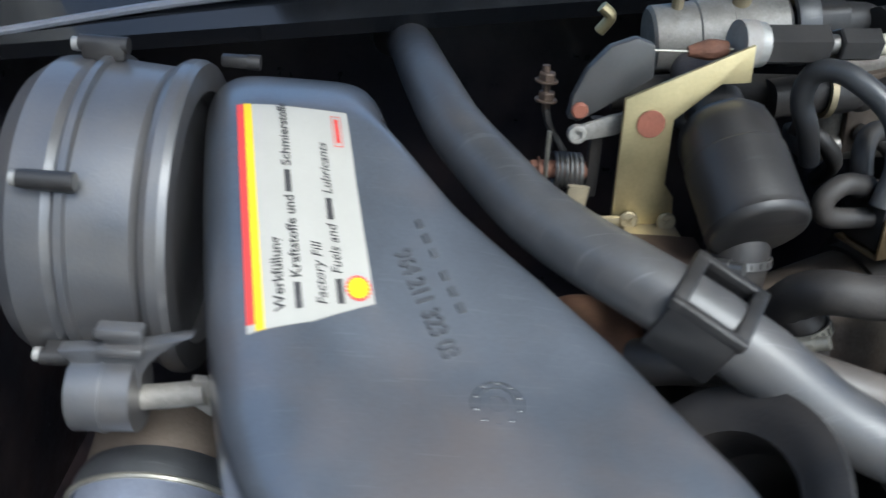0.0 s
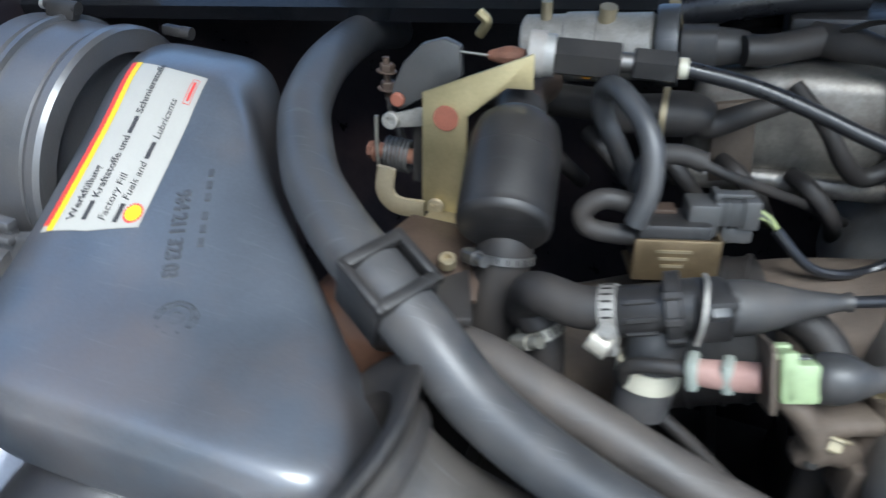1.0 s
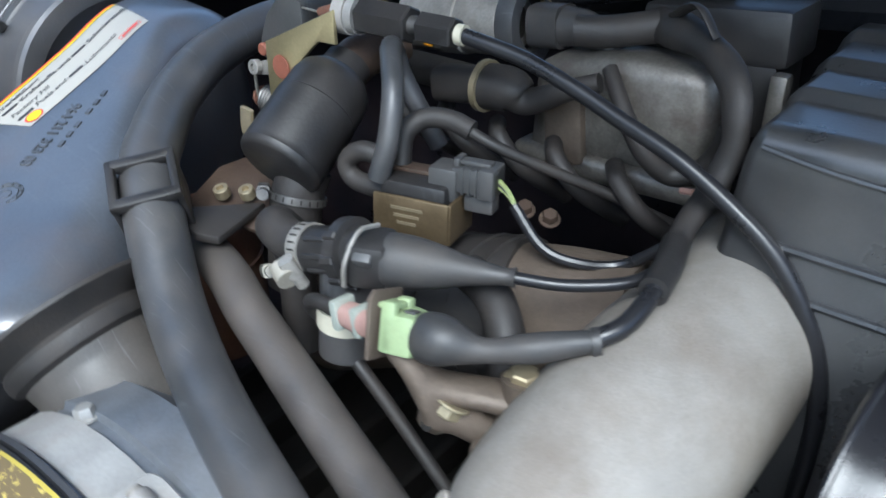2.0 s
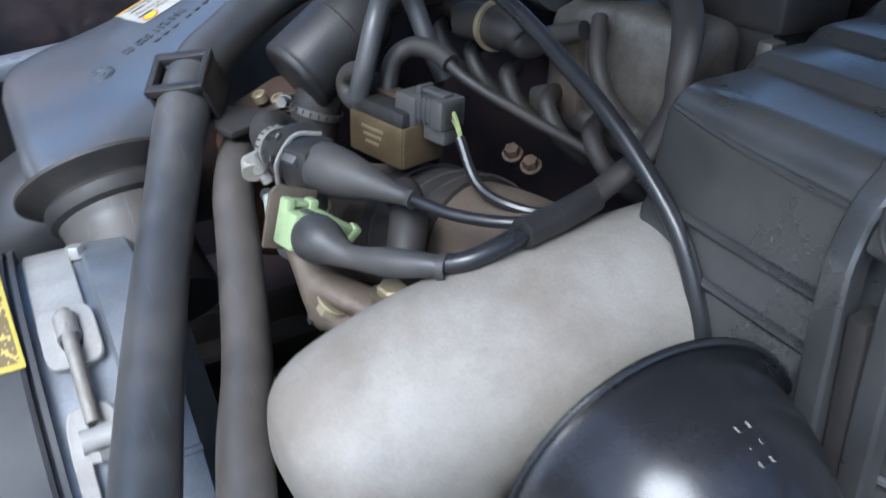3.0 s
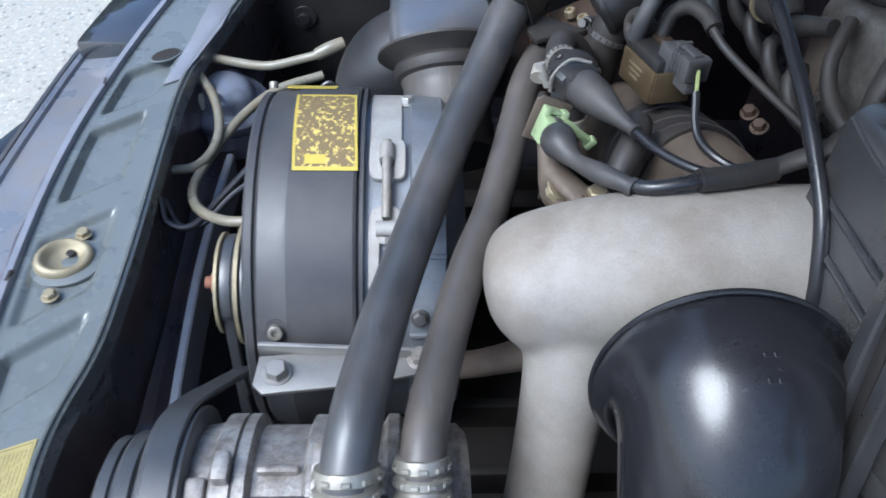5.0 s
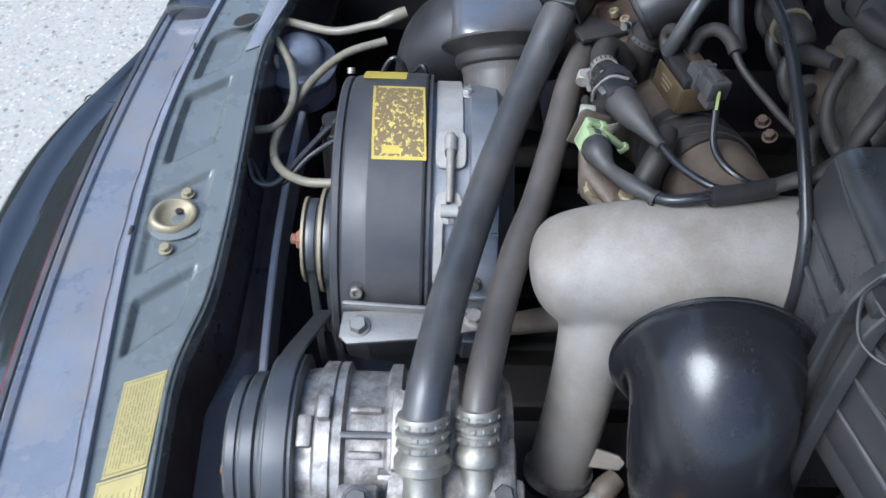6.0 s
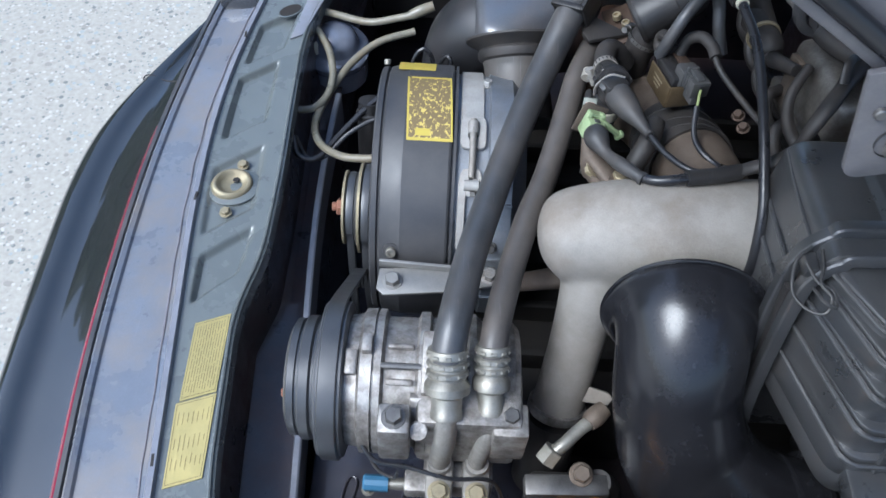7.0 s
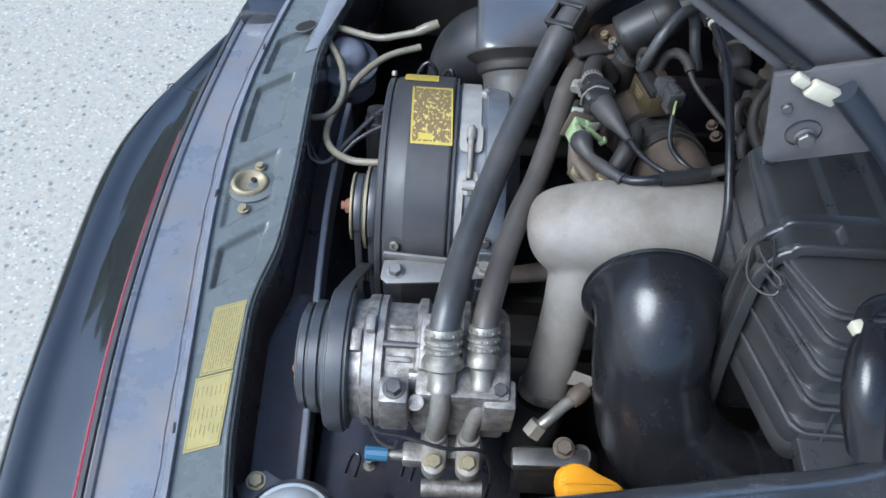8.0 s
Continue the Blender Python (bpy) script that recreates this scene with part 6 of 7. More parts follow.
part("window", box((0.009, 0.010, 0.010), axis_matrix(I1 + dI * 0.007 + Vector((-0.010, -0.002, 0.006)), dI, (-0.6, 0, 0.8)), 0.0012), M["grey_plug"], idle)
part("wire_clip", sweep([I1 + Vector((0.012, 0.000, 0.014)), I1 + Vector((-0.004, -0.001, 0.0165)), I1 + Vector((-0.0155, -0.003, 0.004)), I1 + Vector((-0.016, -0.003, -0.010))], 0.0012, seg=8, shape=3), M["alu_dusty"], idle, "thin wire clip")
part("boot", sweep([I1 + dI * 0.014, I1 + dI * 0.019, I1 + dI * 0.030, I1 + dI * 0.043, I1 + dI * 0.056, I1 + dI * 0.070, I2 - dI * 0.004, I2], [0.0140, 0.0146, 0.0138, 0.0112, 0.0078, 0.0054, 0.0045, 0.0054], seg=24), M["boot"], idle, "grey rubber cable boot")
part("cable", sweep([I2 - dI * 0.003, (0.342, -0.165, 0.334), (0.360, -0.188, 0.338), (0.378, -0.196, 0.341)], 0.0032, seg=12), M["cable"], idle)
clamp_ring(Vector((0.300, -0.028, 0.3125)), (0, -0.95, 0.32), 0.0128, 0.009, idle, "alu_dusty", (-1, 0.0, -0.45))
part("clamp_head", sweep([(0.284, -0.022, 0.304), (0.281, -0.032, 0.3015)], 0.0068, seg=18, sub=2), M["white_clamp"], idle, "slotted pale clamp screw")
part("lower_stub", sweep([(0.306, -0.052, 0.310), (0.303, -0.055, 0.290), (0.301, -0.056, 0.255)], 0.0155, seg=24), M["rubber"], idle)
part("stub_ring", lathe([(0.0150, -0.006), (0.0172, -0.006), (0.0178, 0.003), (0.0172, 0.006), (0.0150, 0.006)], (0.3028, -0.055, 0.280), (0.05, 0.05, 1), 28, closed=True), M["cream"], idle, "cream ring")
small = thing("hose_clamp", (0.315, 0.0, 0.27), "small bright worm-drive clamp on a breather hose", "clamp")
part("breather", sweep([(0.322, 0.014, 0.285), (0.318, 0.004, 0.27), (0.315, -0.004, 0.22)], 0.0115, seg=20), M["rubber_old"], small)
clamp_ring((0.3185, 0.007, 0.276), (0.2, 0.6, 1), 0.0122, 0.007, small, "steel", (-1, 0.55, 0))

# ---- green connector on its bracket ----
grn = thing("green_connector", (0.28, -0.12, 0.29), "pale green electrical connector with a grey boot on a bracket", "connector")
G0, G1 = Vector((0.276, -0.108, 0.313)), Vector((0.281, -0.134, 0.318))
gd = (G1 - G0).normalized()
GM = axis_matrix(G0, gd, (0.35, 0, 0.94))
part("plate", prism([(-0.016, -0.013), (0.018, -0.015), (0.020, 0.010), (0.016, 0.014), (-0.014, 0.013)], 0.0025, GM @ pose(0.0, 0, -0.002), 0.0007), M["manifold"], grn, "dusty steel carrier plate")
gbody = part("shell", join(box((0.020, 0.020, 0.018), GM @ pose(0, 0, 0.011), 0.0025), box((0.025, 0.006, 0.008), GM @ pose(0.003, 0.007, 0.006), 0.0015), box((0.025, 0.006, 0.008), GM @ pose(0.003, -0.007, 0.006), 0.0015)), M["green"], grn, "pale green plastic shell")
part("window", box((0.002, 0.006, 0.006), GM @ pose(0.0102, 0, 0.014), 0.0004), M["grey_plug"], gbody)
part("latch", box((0.003, 0.015, 0.010), GM @ pose(0.0125, 0, 0.004), 0.001), M["green"], gbody)
part("lock_bar", join(sweep([(0.281, -0.112, 0.3215), (0.290, -0.114, 0.318), (0.301, -0.115, 0.309), (0.309, -0.114, 0.302)], 0.0028, seg=10, shape=3), box((0.006, 0.007, 0.010), pose(0.309, -0.114, 0.301, 0, 40, 0), 0.0015)), M["green"], gbody, "thin green locking bar")
part("boot", sweep([G0 + gd * 0.019, G0 + gd * 0.024, G0 + gd * 0.034, Vector((0.289, -0.156, 0.319)), Vector((0.300, -0.174, 0.324)), Vector((0.312, -0.189, 0.3285)), Vector((0.318, -0.196, 0.330))], [0.0108, 0.0126, 0.0118, 0.0064, 0.0070, 0.0060, 0.0056], seg=22, wob=0.16), M["boot"], grn, "grey rubber cable boot")
part("boot_end", lathe([(0.005, -0.002), (0.0069, -0.002), (0.0069, 0.002), (0.005, 0.002)], (0.3185, -0.1965, 0.330), (0.6, -0.75, 0.2), 24, closed=True), M["boot"], grn)
part("cable", sweep([(0.316, -0.194, 0.330), (0.330, -0.203, 0.336), (0.352, -0.204, 0.342), (0.378, -0.199, 0.343)], 0.0048, seg=14), M["cable"], grn)
part("copper_sleeve", sweep([(0.281, -0.076, 0.302), (0.279, -0.090, 0.306), (0.277, -0.104, 0.311)], [0.0062, 0.0068, 0.0068], seg=14, shape=3), M["pink"], grn, "faded copper-pink sleeve")
for y, s in ((-0.074, 0.0085), (-0.090, 0.0082)):
    part("end_cap", box((s * 2, s * 1.7, 0.006), axis_matrix((0.281 + (y + 0.074) * 0.12, y, 0.302 - (y + 0.074) * 0.28), (-0.12, -1, 0.3), (0, 0, 1)), 0.002), M["green_grey"], grn, "pale grey-green cap")
part("thin_hose", sweep([(0.281, -0.072, 0.302), (0.283, -0.050, 0.296), (0.288, -0.042, 0.285), (0.296, -0.050, 0.268), (0.298, -0.09, 0.240), (0.30, -0.14, 0.20)], 0.0042, seg=12), M["rubber_old"], grn)
brk_g = thing("sensor_bracket", (0.29, -0.15, 0.25), "dusty cast sensor bracket with hex bolts", "bracket")
part("casting", blended([
    sweep([(0.278, -0.112, 0.306), (0.279, -0.125, 0.298), (0.281, -0.136, 0.284), (0.282, -0.140, 0.268)], [0.009, 0.010, 0.011, 0.009], seg=14, flat=0.7),
    sweep([(0.281, -0.132, 0.290), (0.294, -0.152, 0.288), (0.306, -0.172, 0.287), (0.322, -0.196, 0.290)], [0.010, 0.011, 0.012, 0.009], seg=14, flat=0.6),
    sweep([(0.283, -0.142, 0.276), (0.296, -0.160, 0.266), (0.304, -0.172, 0.262)], 0.009, seg=12),
    sweep([(0.276, -0.139, 0.271), (0.288, -0.136, 0.271)], 0.0085, seg=16, sub=2),
    sweep([(0.290, -0.166, 0.262), (0.300, -0.163, 0.262)], 0.0085, seg=16, sub=2)], 0.0022, 5), M["manifold"], brk_g, smooth=60)
part("lug_bore", disc_solid(0.0032, 0.002, (0.2745, -0.1392, 0.2712), (-1, 0, 0.3), bev=0.0004, seg=14), M["grease"], brk_g)
part("tower", sweep([(0.302, -0.172, 0.262), (0.304, -0.172, 0.290), (0.306, -0.171, 0.300)], [0.013, 0.010, 0.012], seg=18), M["manifold"], brk_g)
part("bolt", hexhead((0.305, -0.171, 0.299), (0, 0, 1), 0.0075, 0.007), M["cad_dull"], brk_g)
part("bolt", hexhead((0.284, -0.146, 0.284), (-0.5, 0.1, -0.8), 0.007, 0.008), M["latch"], brk_g, "pale square bolt head")
part("nut_block", at_box((0.022, 0.022, 0.024), 0.293, -0.168, 0.256, rz=20, bev=0.003), M["manifold"], brk_g)
part("thick_hose", sweep([(0.345, -0.105, 0.312), (0.338, -0.125, 0.312), (0.328, -0.142, 0.304), (0.320, -0.152, 0.286), (0.316, -0.156, 0.25), (0.316, -0.158, 0.2)], 0.0105, seg=20), M["rubber_old"], brk_g, "thick dusty coolant hose")
part("collar", lathe([(0.0105, -0.003), (0.0150, -0.003), (0.0150, 0.003), (0.0105, 0.003)], (0.317, -0.156, 0.268), (0.05, 0.05, 1), 24, closed=True), M["manifold"], brk_g)
for k in range(2):
    part("nut", hexhead((0.439 + 0.002 * k, -0.079 - 0.018 * k, 0.303), (-0.4, -0.2, 0.9), 0.0052, 0.007), M["brown_plate"], brk_g)

# ---- wiring harness ----
harn = thing("wiring_harness", (0.43, -0.19, 0.32), "black sheathed wiring harness with a split sleeve", "cable")
part("sleeve", sweep([(0.356, -0.2035, 0.3425), (0.382, -0.1985, 0.3420), (0.408, -0.191, 0.3415)], 0.0076, seg=20), M["plastic"], harn, "short black heat-shrink sleeve")
part("trunk", sweep([(0.400, -0.193, 0.341), (0.420, -0.190, 0.348), (0.437, -0.191, 0.358), (0.445, -0.193, 0.373), (0.448, -0.194, 0.387), (0.450, -0.191, 0.399), (0.455, -0.186, 0.410), (0.464, -0.176, 0.418), (0.477, -0.159, 0.423), (0.493, -0.137, 0.423), (0.511, -0.110, 0.420)], [0.0078, 0.0078, 0.0076, 0.0072, 0.0072, 0.0074, 0.0078, 0.0084, 0.0092, 0.0102, 0.0104], seg=20, flat=0.75, wob=0.35), M["rubber_old"], harn, "black wrapped trunk")
part("branch", sweep([(0.505, -0.115, 0.42), (0.492, -0.09, 0.413), (0.485, -0.07, 0.41)], 0.010, seg=16), M["rubber_old"], harn)
part("branch", sweep([(0.455, -0.187, 0.392), (0.467, -0.181, 0.374), (0.468, -0.172, 0.356), (0.464, -0.158, 0.350), (0.455, -0.143, 0.362), (0.453, -0.130, 0.378), (0.459, -0.119, 0.388), (0.470, -0.105, 0.398)], [0.005, 0.0055, 0.006, 0.006, 0.006, 0.0058, 0.0055, 0.005], seg=14, wob=0.15), M["rubber_old"], harn)
part("wire_end", sweep([(0.450, -0.172, 0.350), (0.447, -0.180, 0.353)], 0.002, seg=8, sub=2), M["pink"], harn, "pink wire end")
part("foil_bend", sweep([(0.474, -0.162, 0.430), (0.476, -0.150, 0.442), (0.484, -0.140, 0.441), (0.496, -0.126, 0.430)], 0.004, seg=8, flat=0.4), M["rubber_old"], harn)

# ---- air filter box ----
abox = thing("air_filter_box", (0.52, -0.33, 0.1), "black ribbed plastic air filter box with wire clips", "air filter")


def plan_plate(outline, z0, z1, inset=0.0, bev=0.0025):
    bm = bmesh.new()
    cx = sum(p[0] for p in outline) / len(outline)
    cy = sum(p[1] for p in outline) / len(outline)
    lo = [bm.verts.new((x, y, z0(x, y) if callable(z0) else z0)) for x, y in outline]
    hi = []
    for x, y in outline:
        d = Vector((cx - x, cy - y)).normalized() * inset
        hi.append(bm.verts.new((x + d.x, y + d.y, z1(x, y) if callable(z1) else z1)))
    n = len(outline)
    bm.faces.new(lo[::-1])
    bm.faces.new(hi)
    for i in range(n):
        bm.faces.new((lo[i], lo[(i + 1) % n], hi[(i + 1) % n], hi[i]))
    bmesh.ops.recalc_face_normals(bm, faces=bm.faces)
    if bev:
        bmesh.ops.bevel(bm, geom=[e for e in bm.edges if e.calc_face_angle(0) > 0.3], offset=bev, segments=2, profile=0.5, affect="EDGES")
    return bm


def rounded(corner, a, b, r, n=5):
    """Rounds the corner between the ways to a and b."""
    c, a, b = Vector(corner), Vector(a), Vector(b)
    p, q = c + (a - c).normalized() * r, c + (b - c).normalized() * r
    return [tuple((1 - t) ** 2 * p + 2 * t * (1 - t) * c + t * t * q) for t in [k / n for k in range(n + 1)]]


# rear half, its top rising in three long steps towards the car's middle
def rear_shell():
    arc = [(0.4405 - 0.016 * math.cos(a), 0.393 + 0.016 * math.sin(a)) for a in [radians(90 * k / 6) for k in range(7)]]
    prof = [(0.66, 0.10), (0.413, 0.10), (0.419, 0.322), (0.4215, 0.327), (0.4220, 0.346), (0.4242, 0.351), (0.4245, 0.385)] + arc
    z = 0.4095
    for x in (0.476, 0.516, 0.556):
        prof += [(x - 0.002, z), (x, z + 0.001), (x + 0.003, z + 0.0065), (x + 0.005, z + 0.0075)]
        z += 0.0078
    prof.append((0.66, z))
    bm = bmesh.new()
    rows = []
    for y, inset in ((-0.204, 0.016), (-0.2055, 0.008), (-0.2085, 0.003), (-0.213, 0.0), (-0.25, 0.0), (-0.29, 0.0), (-0.338, 0.0)):
        rows.append([bm.verts.new((x + (inset if x < 0.45 else 0), y, v - inset + 0.09 * (-0.21 - y) if v > 0.15 else v)) for x, v in prof])
    for a, b in zip(rows, rows[1:]):
        for k in range(len(a) - 1):
            bm.faces.new((a[k], a[k + 1], b[k + 1], b[k]))
    bm.faces.new(rows[0])
    bm.faces.new(rows[-1][::-1])
    bmesh.ops.recalc_face_normals(bm, faces=bm.faces)
    return bm


rear = part("rear_half", rear_shell(), M["box_black"], abox, smooth=40)
part("seam", sweep([(0.4265, -0.214, 0.399), (0.4248, -0.25, 0.398), (0.4240, -0.30, 0.400), (0.4240, -0.335, 0.402)], 0.0018, seg=8, sub=3), M["box_black"], rear)
part("side_rib", sweep([(0.4232, -0.222, 0.3525), (0.4226, -0.27, 0.356), (0.4224, -0.335, 0.361)], 0.0024, seg=8, sub=4), M["box_black"], rear)
part("side_rib", sweep([(0.4205, -0.222, 0.3285), (0.4200, -0.28, 0.3330), (0.4198, -0.335, 0.3375)], 0.0024, seg=8, sub=4), M["box_black"], rear)
# rim between the halves
def rim_at(z):
    return -0.360 + 0.17 * (z - 0.15)


part("rim", join(sweep([(0.432, rim_at(0.12), 0.12), (0.418, rim_at(0.25), 0.25), (0.414, rim_at(0.36), 0.36), (0.418, rim_at(0.395), 0.393), (0.434, rim_at(0.412), 0.413), (0.462, rim_at(0.420), 0.421), (0.66, rim_at(0.42), 0.42)], 0.0065, seg=12, shape=4), sweep([(0.436, rim_at(0.12) - 0.022, 0.12), (0.422, rim_at(0.25) - 0.022, 0.25), (0.418, rim_at(0.36) - 0.022, 0.36), (0.422, rim_at(0.395) - 0.022, 0.391), (0.438, rim_at(0.412) - 0.022, 0.409), (0.466, rim_at(0.420) - 0.022, 0.415), (0.66, rim_at(0.42) - 0.022, 0.414)], 0.0062, seg=12, shape=4)), M["box_black"], abox, "double moulded rim")
front = part("front_half", plan_plate([(0.66, -0.325), (0.425, -0.325), (0.427, -0.345)] + rounded((0.462, -0.462), (0.427, -0.345), (0.66, -0.462), 0.02) + [(0.66, -0.462)], 0.245, 0.27, 0.004, 0.004), M["box_black"], abox)
part("lower_box", plan_plate([(0.68, -0.325), (0.545, -0.325), (0.545, -0.40), (0.68, -0.40)], 0.03, 0.25, 0.0, 0.006), M["box_black"], front)
for z0, z1, c, s in ((0.265, 0.300, -0.455, 0.4275), (0.295, 0.334, -0.446, 0.4285), (0.330, 0.367, -0.434, 0.4295), (0.362, 0.392, -0.418, 0.431), (0.388, 0.406, -0.397, 0.434)):
    part("step", plan_plate([(0.66, -0.33), (s, -0.33), (s, -0.345)] + rounded((0.462, c), (s, -0.345), (0.66, c), 0.016) + [(0.66, c)], z0, z1, 0.003, 0.003), M["box_black"], front)
    part("step_bead", sweep([(s - 0.001, -0.343, z1 - 0.004)] + [(x, y, z1 - 0.004) for x, y in rounded((0.4615, c - 0.001), (s, -0.345), (0.66, c), 0.016)] + [(0.56, c - 0.0015, z1 - 0.004), (0.655, c - 0.0015, z1 - 0.004)], 0.0022, seg=8, sub=3), M["box_black"], front)
for k in range(3):
    part("brace", sweep([(0.490 + 0.035 * k, -0.456, 0.285), (0.487 + 0.035 * k, -0.447, 0.325)], 0.002, seg=6, sub=3), M["box_black"], front)
part("shelf", at_box((0.20, 0.06, 0.02), 0.57, -0.455, 0.27, bev=0.003), M["box_black"], front)


def wire_clip(x, y, z):
    loop = sweep([(x + 0.004, y + 0.028, z + 0.012), (x - 0.008, y + 0.018, z + 0.006), (x - 0.012, y - 0.004, z - 0.004), (x - 0.004, y - 0.020, z - 0.004), (x + 0.006, y - 0.026, z + 0.002), (x + 0.010, y - 0.016, z + 0.008), (x + 0.004, y - 0.006, z + 0.010), (x + 0.008, y + 0.008, z + 0.012), (x + 0.010, y + 0.024, z + 0.014)], 0.0014, seg=8)
    part("clip_wire", loop, M["spring_wire"], abox, "bent spring-wire clip")
    part("clip_wire", sweep([(x - 0.002, y - 0.008, z + 0.008), (x + 0.003, y - 0.022, z + 0.010), (x + 0.012, y - 0.024, z + 0.008), (x + 0.013, y - 0.010, z + 0.008), (x + 0.002, y - 0.004, z + 0.010), (x - 0.004, y + 0.012, z + 0.012)], 0.0014, seg=8), M["spring_wire"], abox)
    part("clip_tab", at_box((0.010, 0.018, 0.012), x + 0.003, y + 0.018, z + 0.002, bev=0.002), M["box_black"], abox)


wire_clip(0.414, -0.352, 0.398)
part("strap_bar", sweep([(0.4185, rim_at(0.37) - 0.012, 0.37), (0.426, rim_at(0.25) - 0.012, 0.25), (0.436, rim_at(0.13) - 0.012, 0.13)], 0.009, seg=8, flat=0.5, shape=5), M["plastic"], abox)

# ---- engine lid ----
lid = thing("engine_cover", (0.48, 0, 0.43), "raised engine cover with grey-black painted underside and side bracket", "cover")
LS = Vector((-0.832, 0, 0.555))
LN = Vector((0.555, 0, 0.832))


def on_lid(s, y, lift=0.0):
    """s metres up the slope of the lid's side edge, lift metres above that edge."""
    return Vector((0.305, y, 0.682)) + LS * s + LN * lift


def lid_plate(outline, lift, thick, bev=0.002):
    m = Matrix((Vector((0, 1, 0)), LS, -LN)).transposed().to_4x4()
    m.translation = on_lid(0, 0, lift)
    return prism([(y, s) for s, y in outline], thick, m, bev)


def lid_rail(y, wide, lo, hi, s0=-0.33, s1=0.27, bev=0.002):
    """A rail along the lid's side."""
    m = Matrix((LS, Vector((0, -1, 0)), LN)).transposed().to_4x4()
    m.translation = on_lid((s0 + s1) / 2, y, (lo + hi) / 2)
    return box((s1 - s0, wide, hi - lo), m, bev)


part("skin", lid_plate([(-0.35, -0.46), (-0.35, 0.46), (0.29, 0.455), (0.29, -0.455)], 0.090, 0.004), M["paint"], lid)
part("inner_panel", lid_plate([(-0.34, -0.41), (-0.34, 0.41), (0.27, 0.41), (0.27, -0.41)], 0.060, 0.006), M["lid_grey"], lid)
for sd in (-1, 1):
    part("edge_rail", lid_rail(sd * 0.425, 0.010, 0.0, 0.006), M["lid_grey"], lid)
    part("side_rail", lid_rail(sd * 0.420, 0.014, 0.004, 0.034), M["lid_grey"], lid)
    part("upper_rail", lid_rail(sd * 0.422, 0.016, 0.039, 0.088), M["lid_grey"], lid)
    part("rail_groove", lid_rail(sd * 0.412, 0.012, 0.030, 0.044), M["plastic"], lid)
part("cable", sweep([on_lid(0.26, -0.430, 0.013), on_lid(0.15, -0.430, 0.012), on_lid(0.10, -0.430, 0.011), on_lid(0.0, -0.431, 0.011), on_lid(-0.018, -0.432, 0.011)], 0.0046, seg=12), M["cable"], lid, "blue-black cable along the lid edge")
PM = Matrix(((1, 0, 0, 0), (0, 0, -1, -0.4345), (0, 1, 0, 0), (0, 0, 0, 1)))
part("bracket", prism([(0.302, 0.684)] + rounded((0.319, 0.618), (0.302, 0.684), (0.384, 0.638), 0.010) + [(0.384, 0.637), (0.44, 0.652), (0.44, 0.70), (0.36, 0.70)], 0.004, PM, 0.0008), M["lid_grey"], lid, "grey bracket plate")
part("bolt_recess", lathe([(0.0095, 0.0005), (0.0095, -0.004), (0.0, -0.004)], (0.332, -0.4372, 0.646), (0, -1, 0), 28), M["plastic"], lid)
part("bracket_bolt", join(hexhead((0.334, -0.4370, 0.643), (0, -1, 0.1), 0.0052, 0.005, washer=False), lathe([(0.0, 0.0), (0.0062, 0.0), (0.0066, 0.001), (0.005, 0.002)], (0.334, -0.4370, 0.643), (0, -1, 0.1), 24)), M["dark_steel"], lid, "zinc hex bolt in a round recess")
part("cable_clip", join(box((0.019, 0.006, 0.010), pose(0.329, -0.4400, 0.6780, 0, 22, 0), 0.0018), box((0.009, 0.005, 0.006), pose(0.315, -0.4390, 0.6845, 0, 30, 0), 0.0012)), M["cream"], lid, "cream cable clip")
part("stay", sweep([(0.338, -0.441, 0.681), (0.360, -0.441, 0.660), (0.388, -0.441, 0.632), (0.46, -0.445, 0.55), (0.56, -0.455, 0.42)], 0.0070, seg=14), M["stay"], lid, "dark blue lid stay")
part("edge_screw", disc_solid(0.003, 0.003, (0.316, -0.4365, 0.664), (0, -1, 0), bev=0.0006, seg=14), M["dark_steel"], lid)

# ---- right-hand body edge and cap ----
part("fender_lip", sweep([(0.05, -0.568, 0.268), (0.19, -0.547, 0.296), (0.30, -0.530, 0.302), (0.397, -0.512, 0.303), (0.505, -0.493, 0.303), (0.60, -0.464, 0.325)], 0.008, seg=12, shape=3), M["paint"], car_body)
fl = bmesh.new()
fp, fu = catmull([(0.05, -0.571, 0.270), (0.19, -0.550, 0.298), (0.30, -0.533, 0.304), (0.397, -0.515, 0.305), (0.505, -0.496, 0.305), (0.60, -0.467, 0.327)], 8)
rows = [[fl.verts.new(p), fl.verts.new(p + Vector((0, -0.03, -0.012))), fl.verts.new(p + Vector((0.0, -0.09, -0.03))), fl.verts.new(p + Vector((0, -0.16, -0.10))), fl.verts.new(p + Vector((0, -0.20, -0.30)))] for p in fp]
for a, b in zip(rows, rows[1:]):
    for k in range(4):
        fl.faces.new((a[k], a[k + 1], b[k + 1], b[k]))
part("fender", fl, M["paint"], car_body, "glossy dark fender edge")
cap_m = pose(0.290, -0.494, 0.200, 10, 16, 8)
single("filler_cap", join(prism([((0.036 + 0.006 * math.cos(3 * a)) * math.cos(a), (0.030 + 0.005 * math.cos(3 * a)) * math.sin(a)) for a in [2 * math.pi * k / 36 for k in range(36)]], 0.020, cap_m, 0.006), box((0.060, 0.013, 0.016), cap_m @ pose(-0.002, 0.004, 0.013), 0.005), sweep([(0.292, -0.490, 0.195), (0.292, -0.490, 0.05)], 0.026, seg=20, sub=2)), M["orange"], "orange plastic filler cap beside the fender", "cap")
hub = thing("cable_grommet", (0.55, -0.45, 0.33), "glossy black moulded bracket with a cream clip", "bracket")
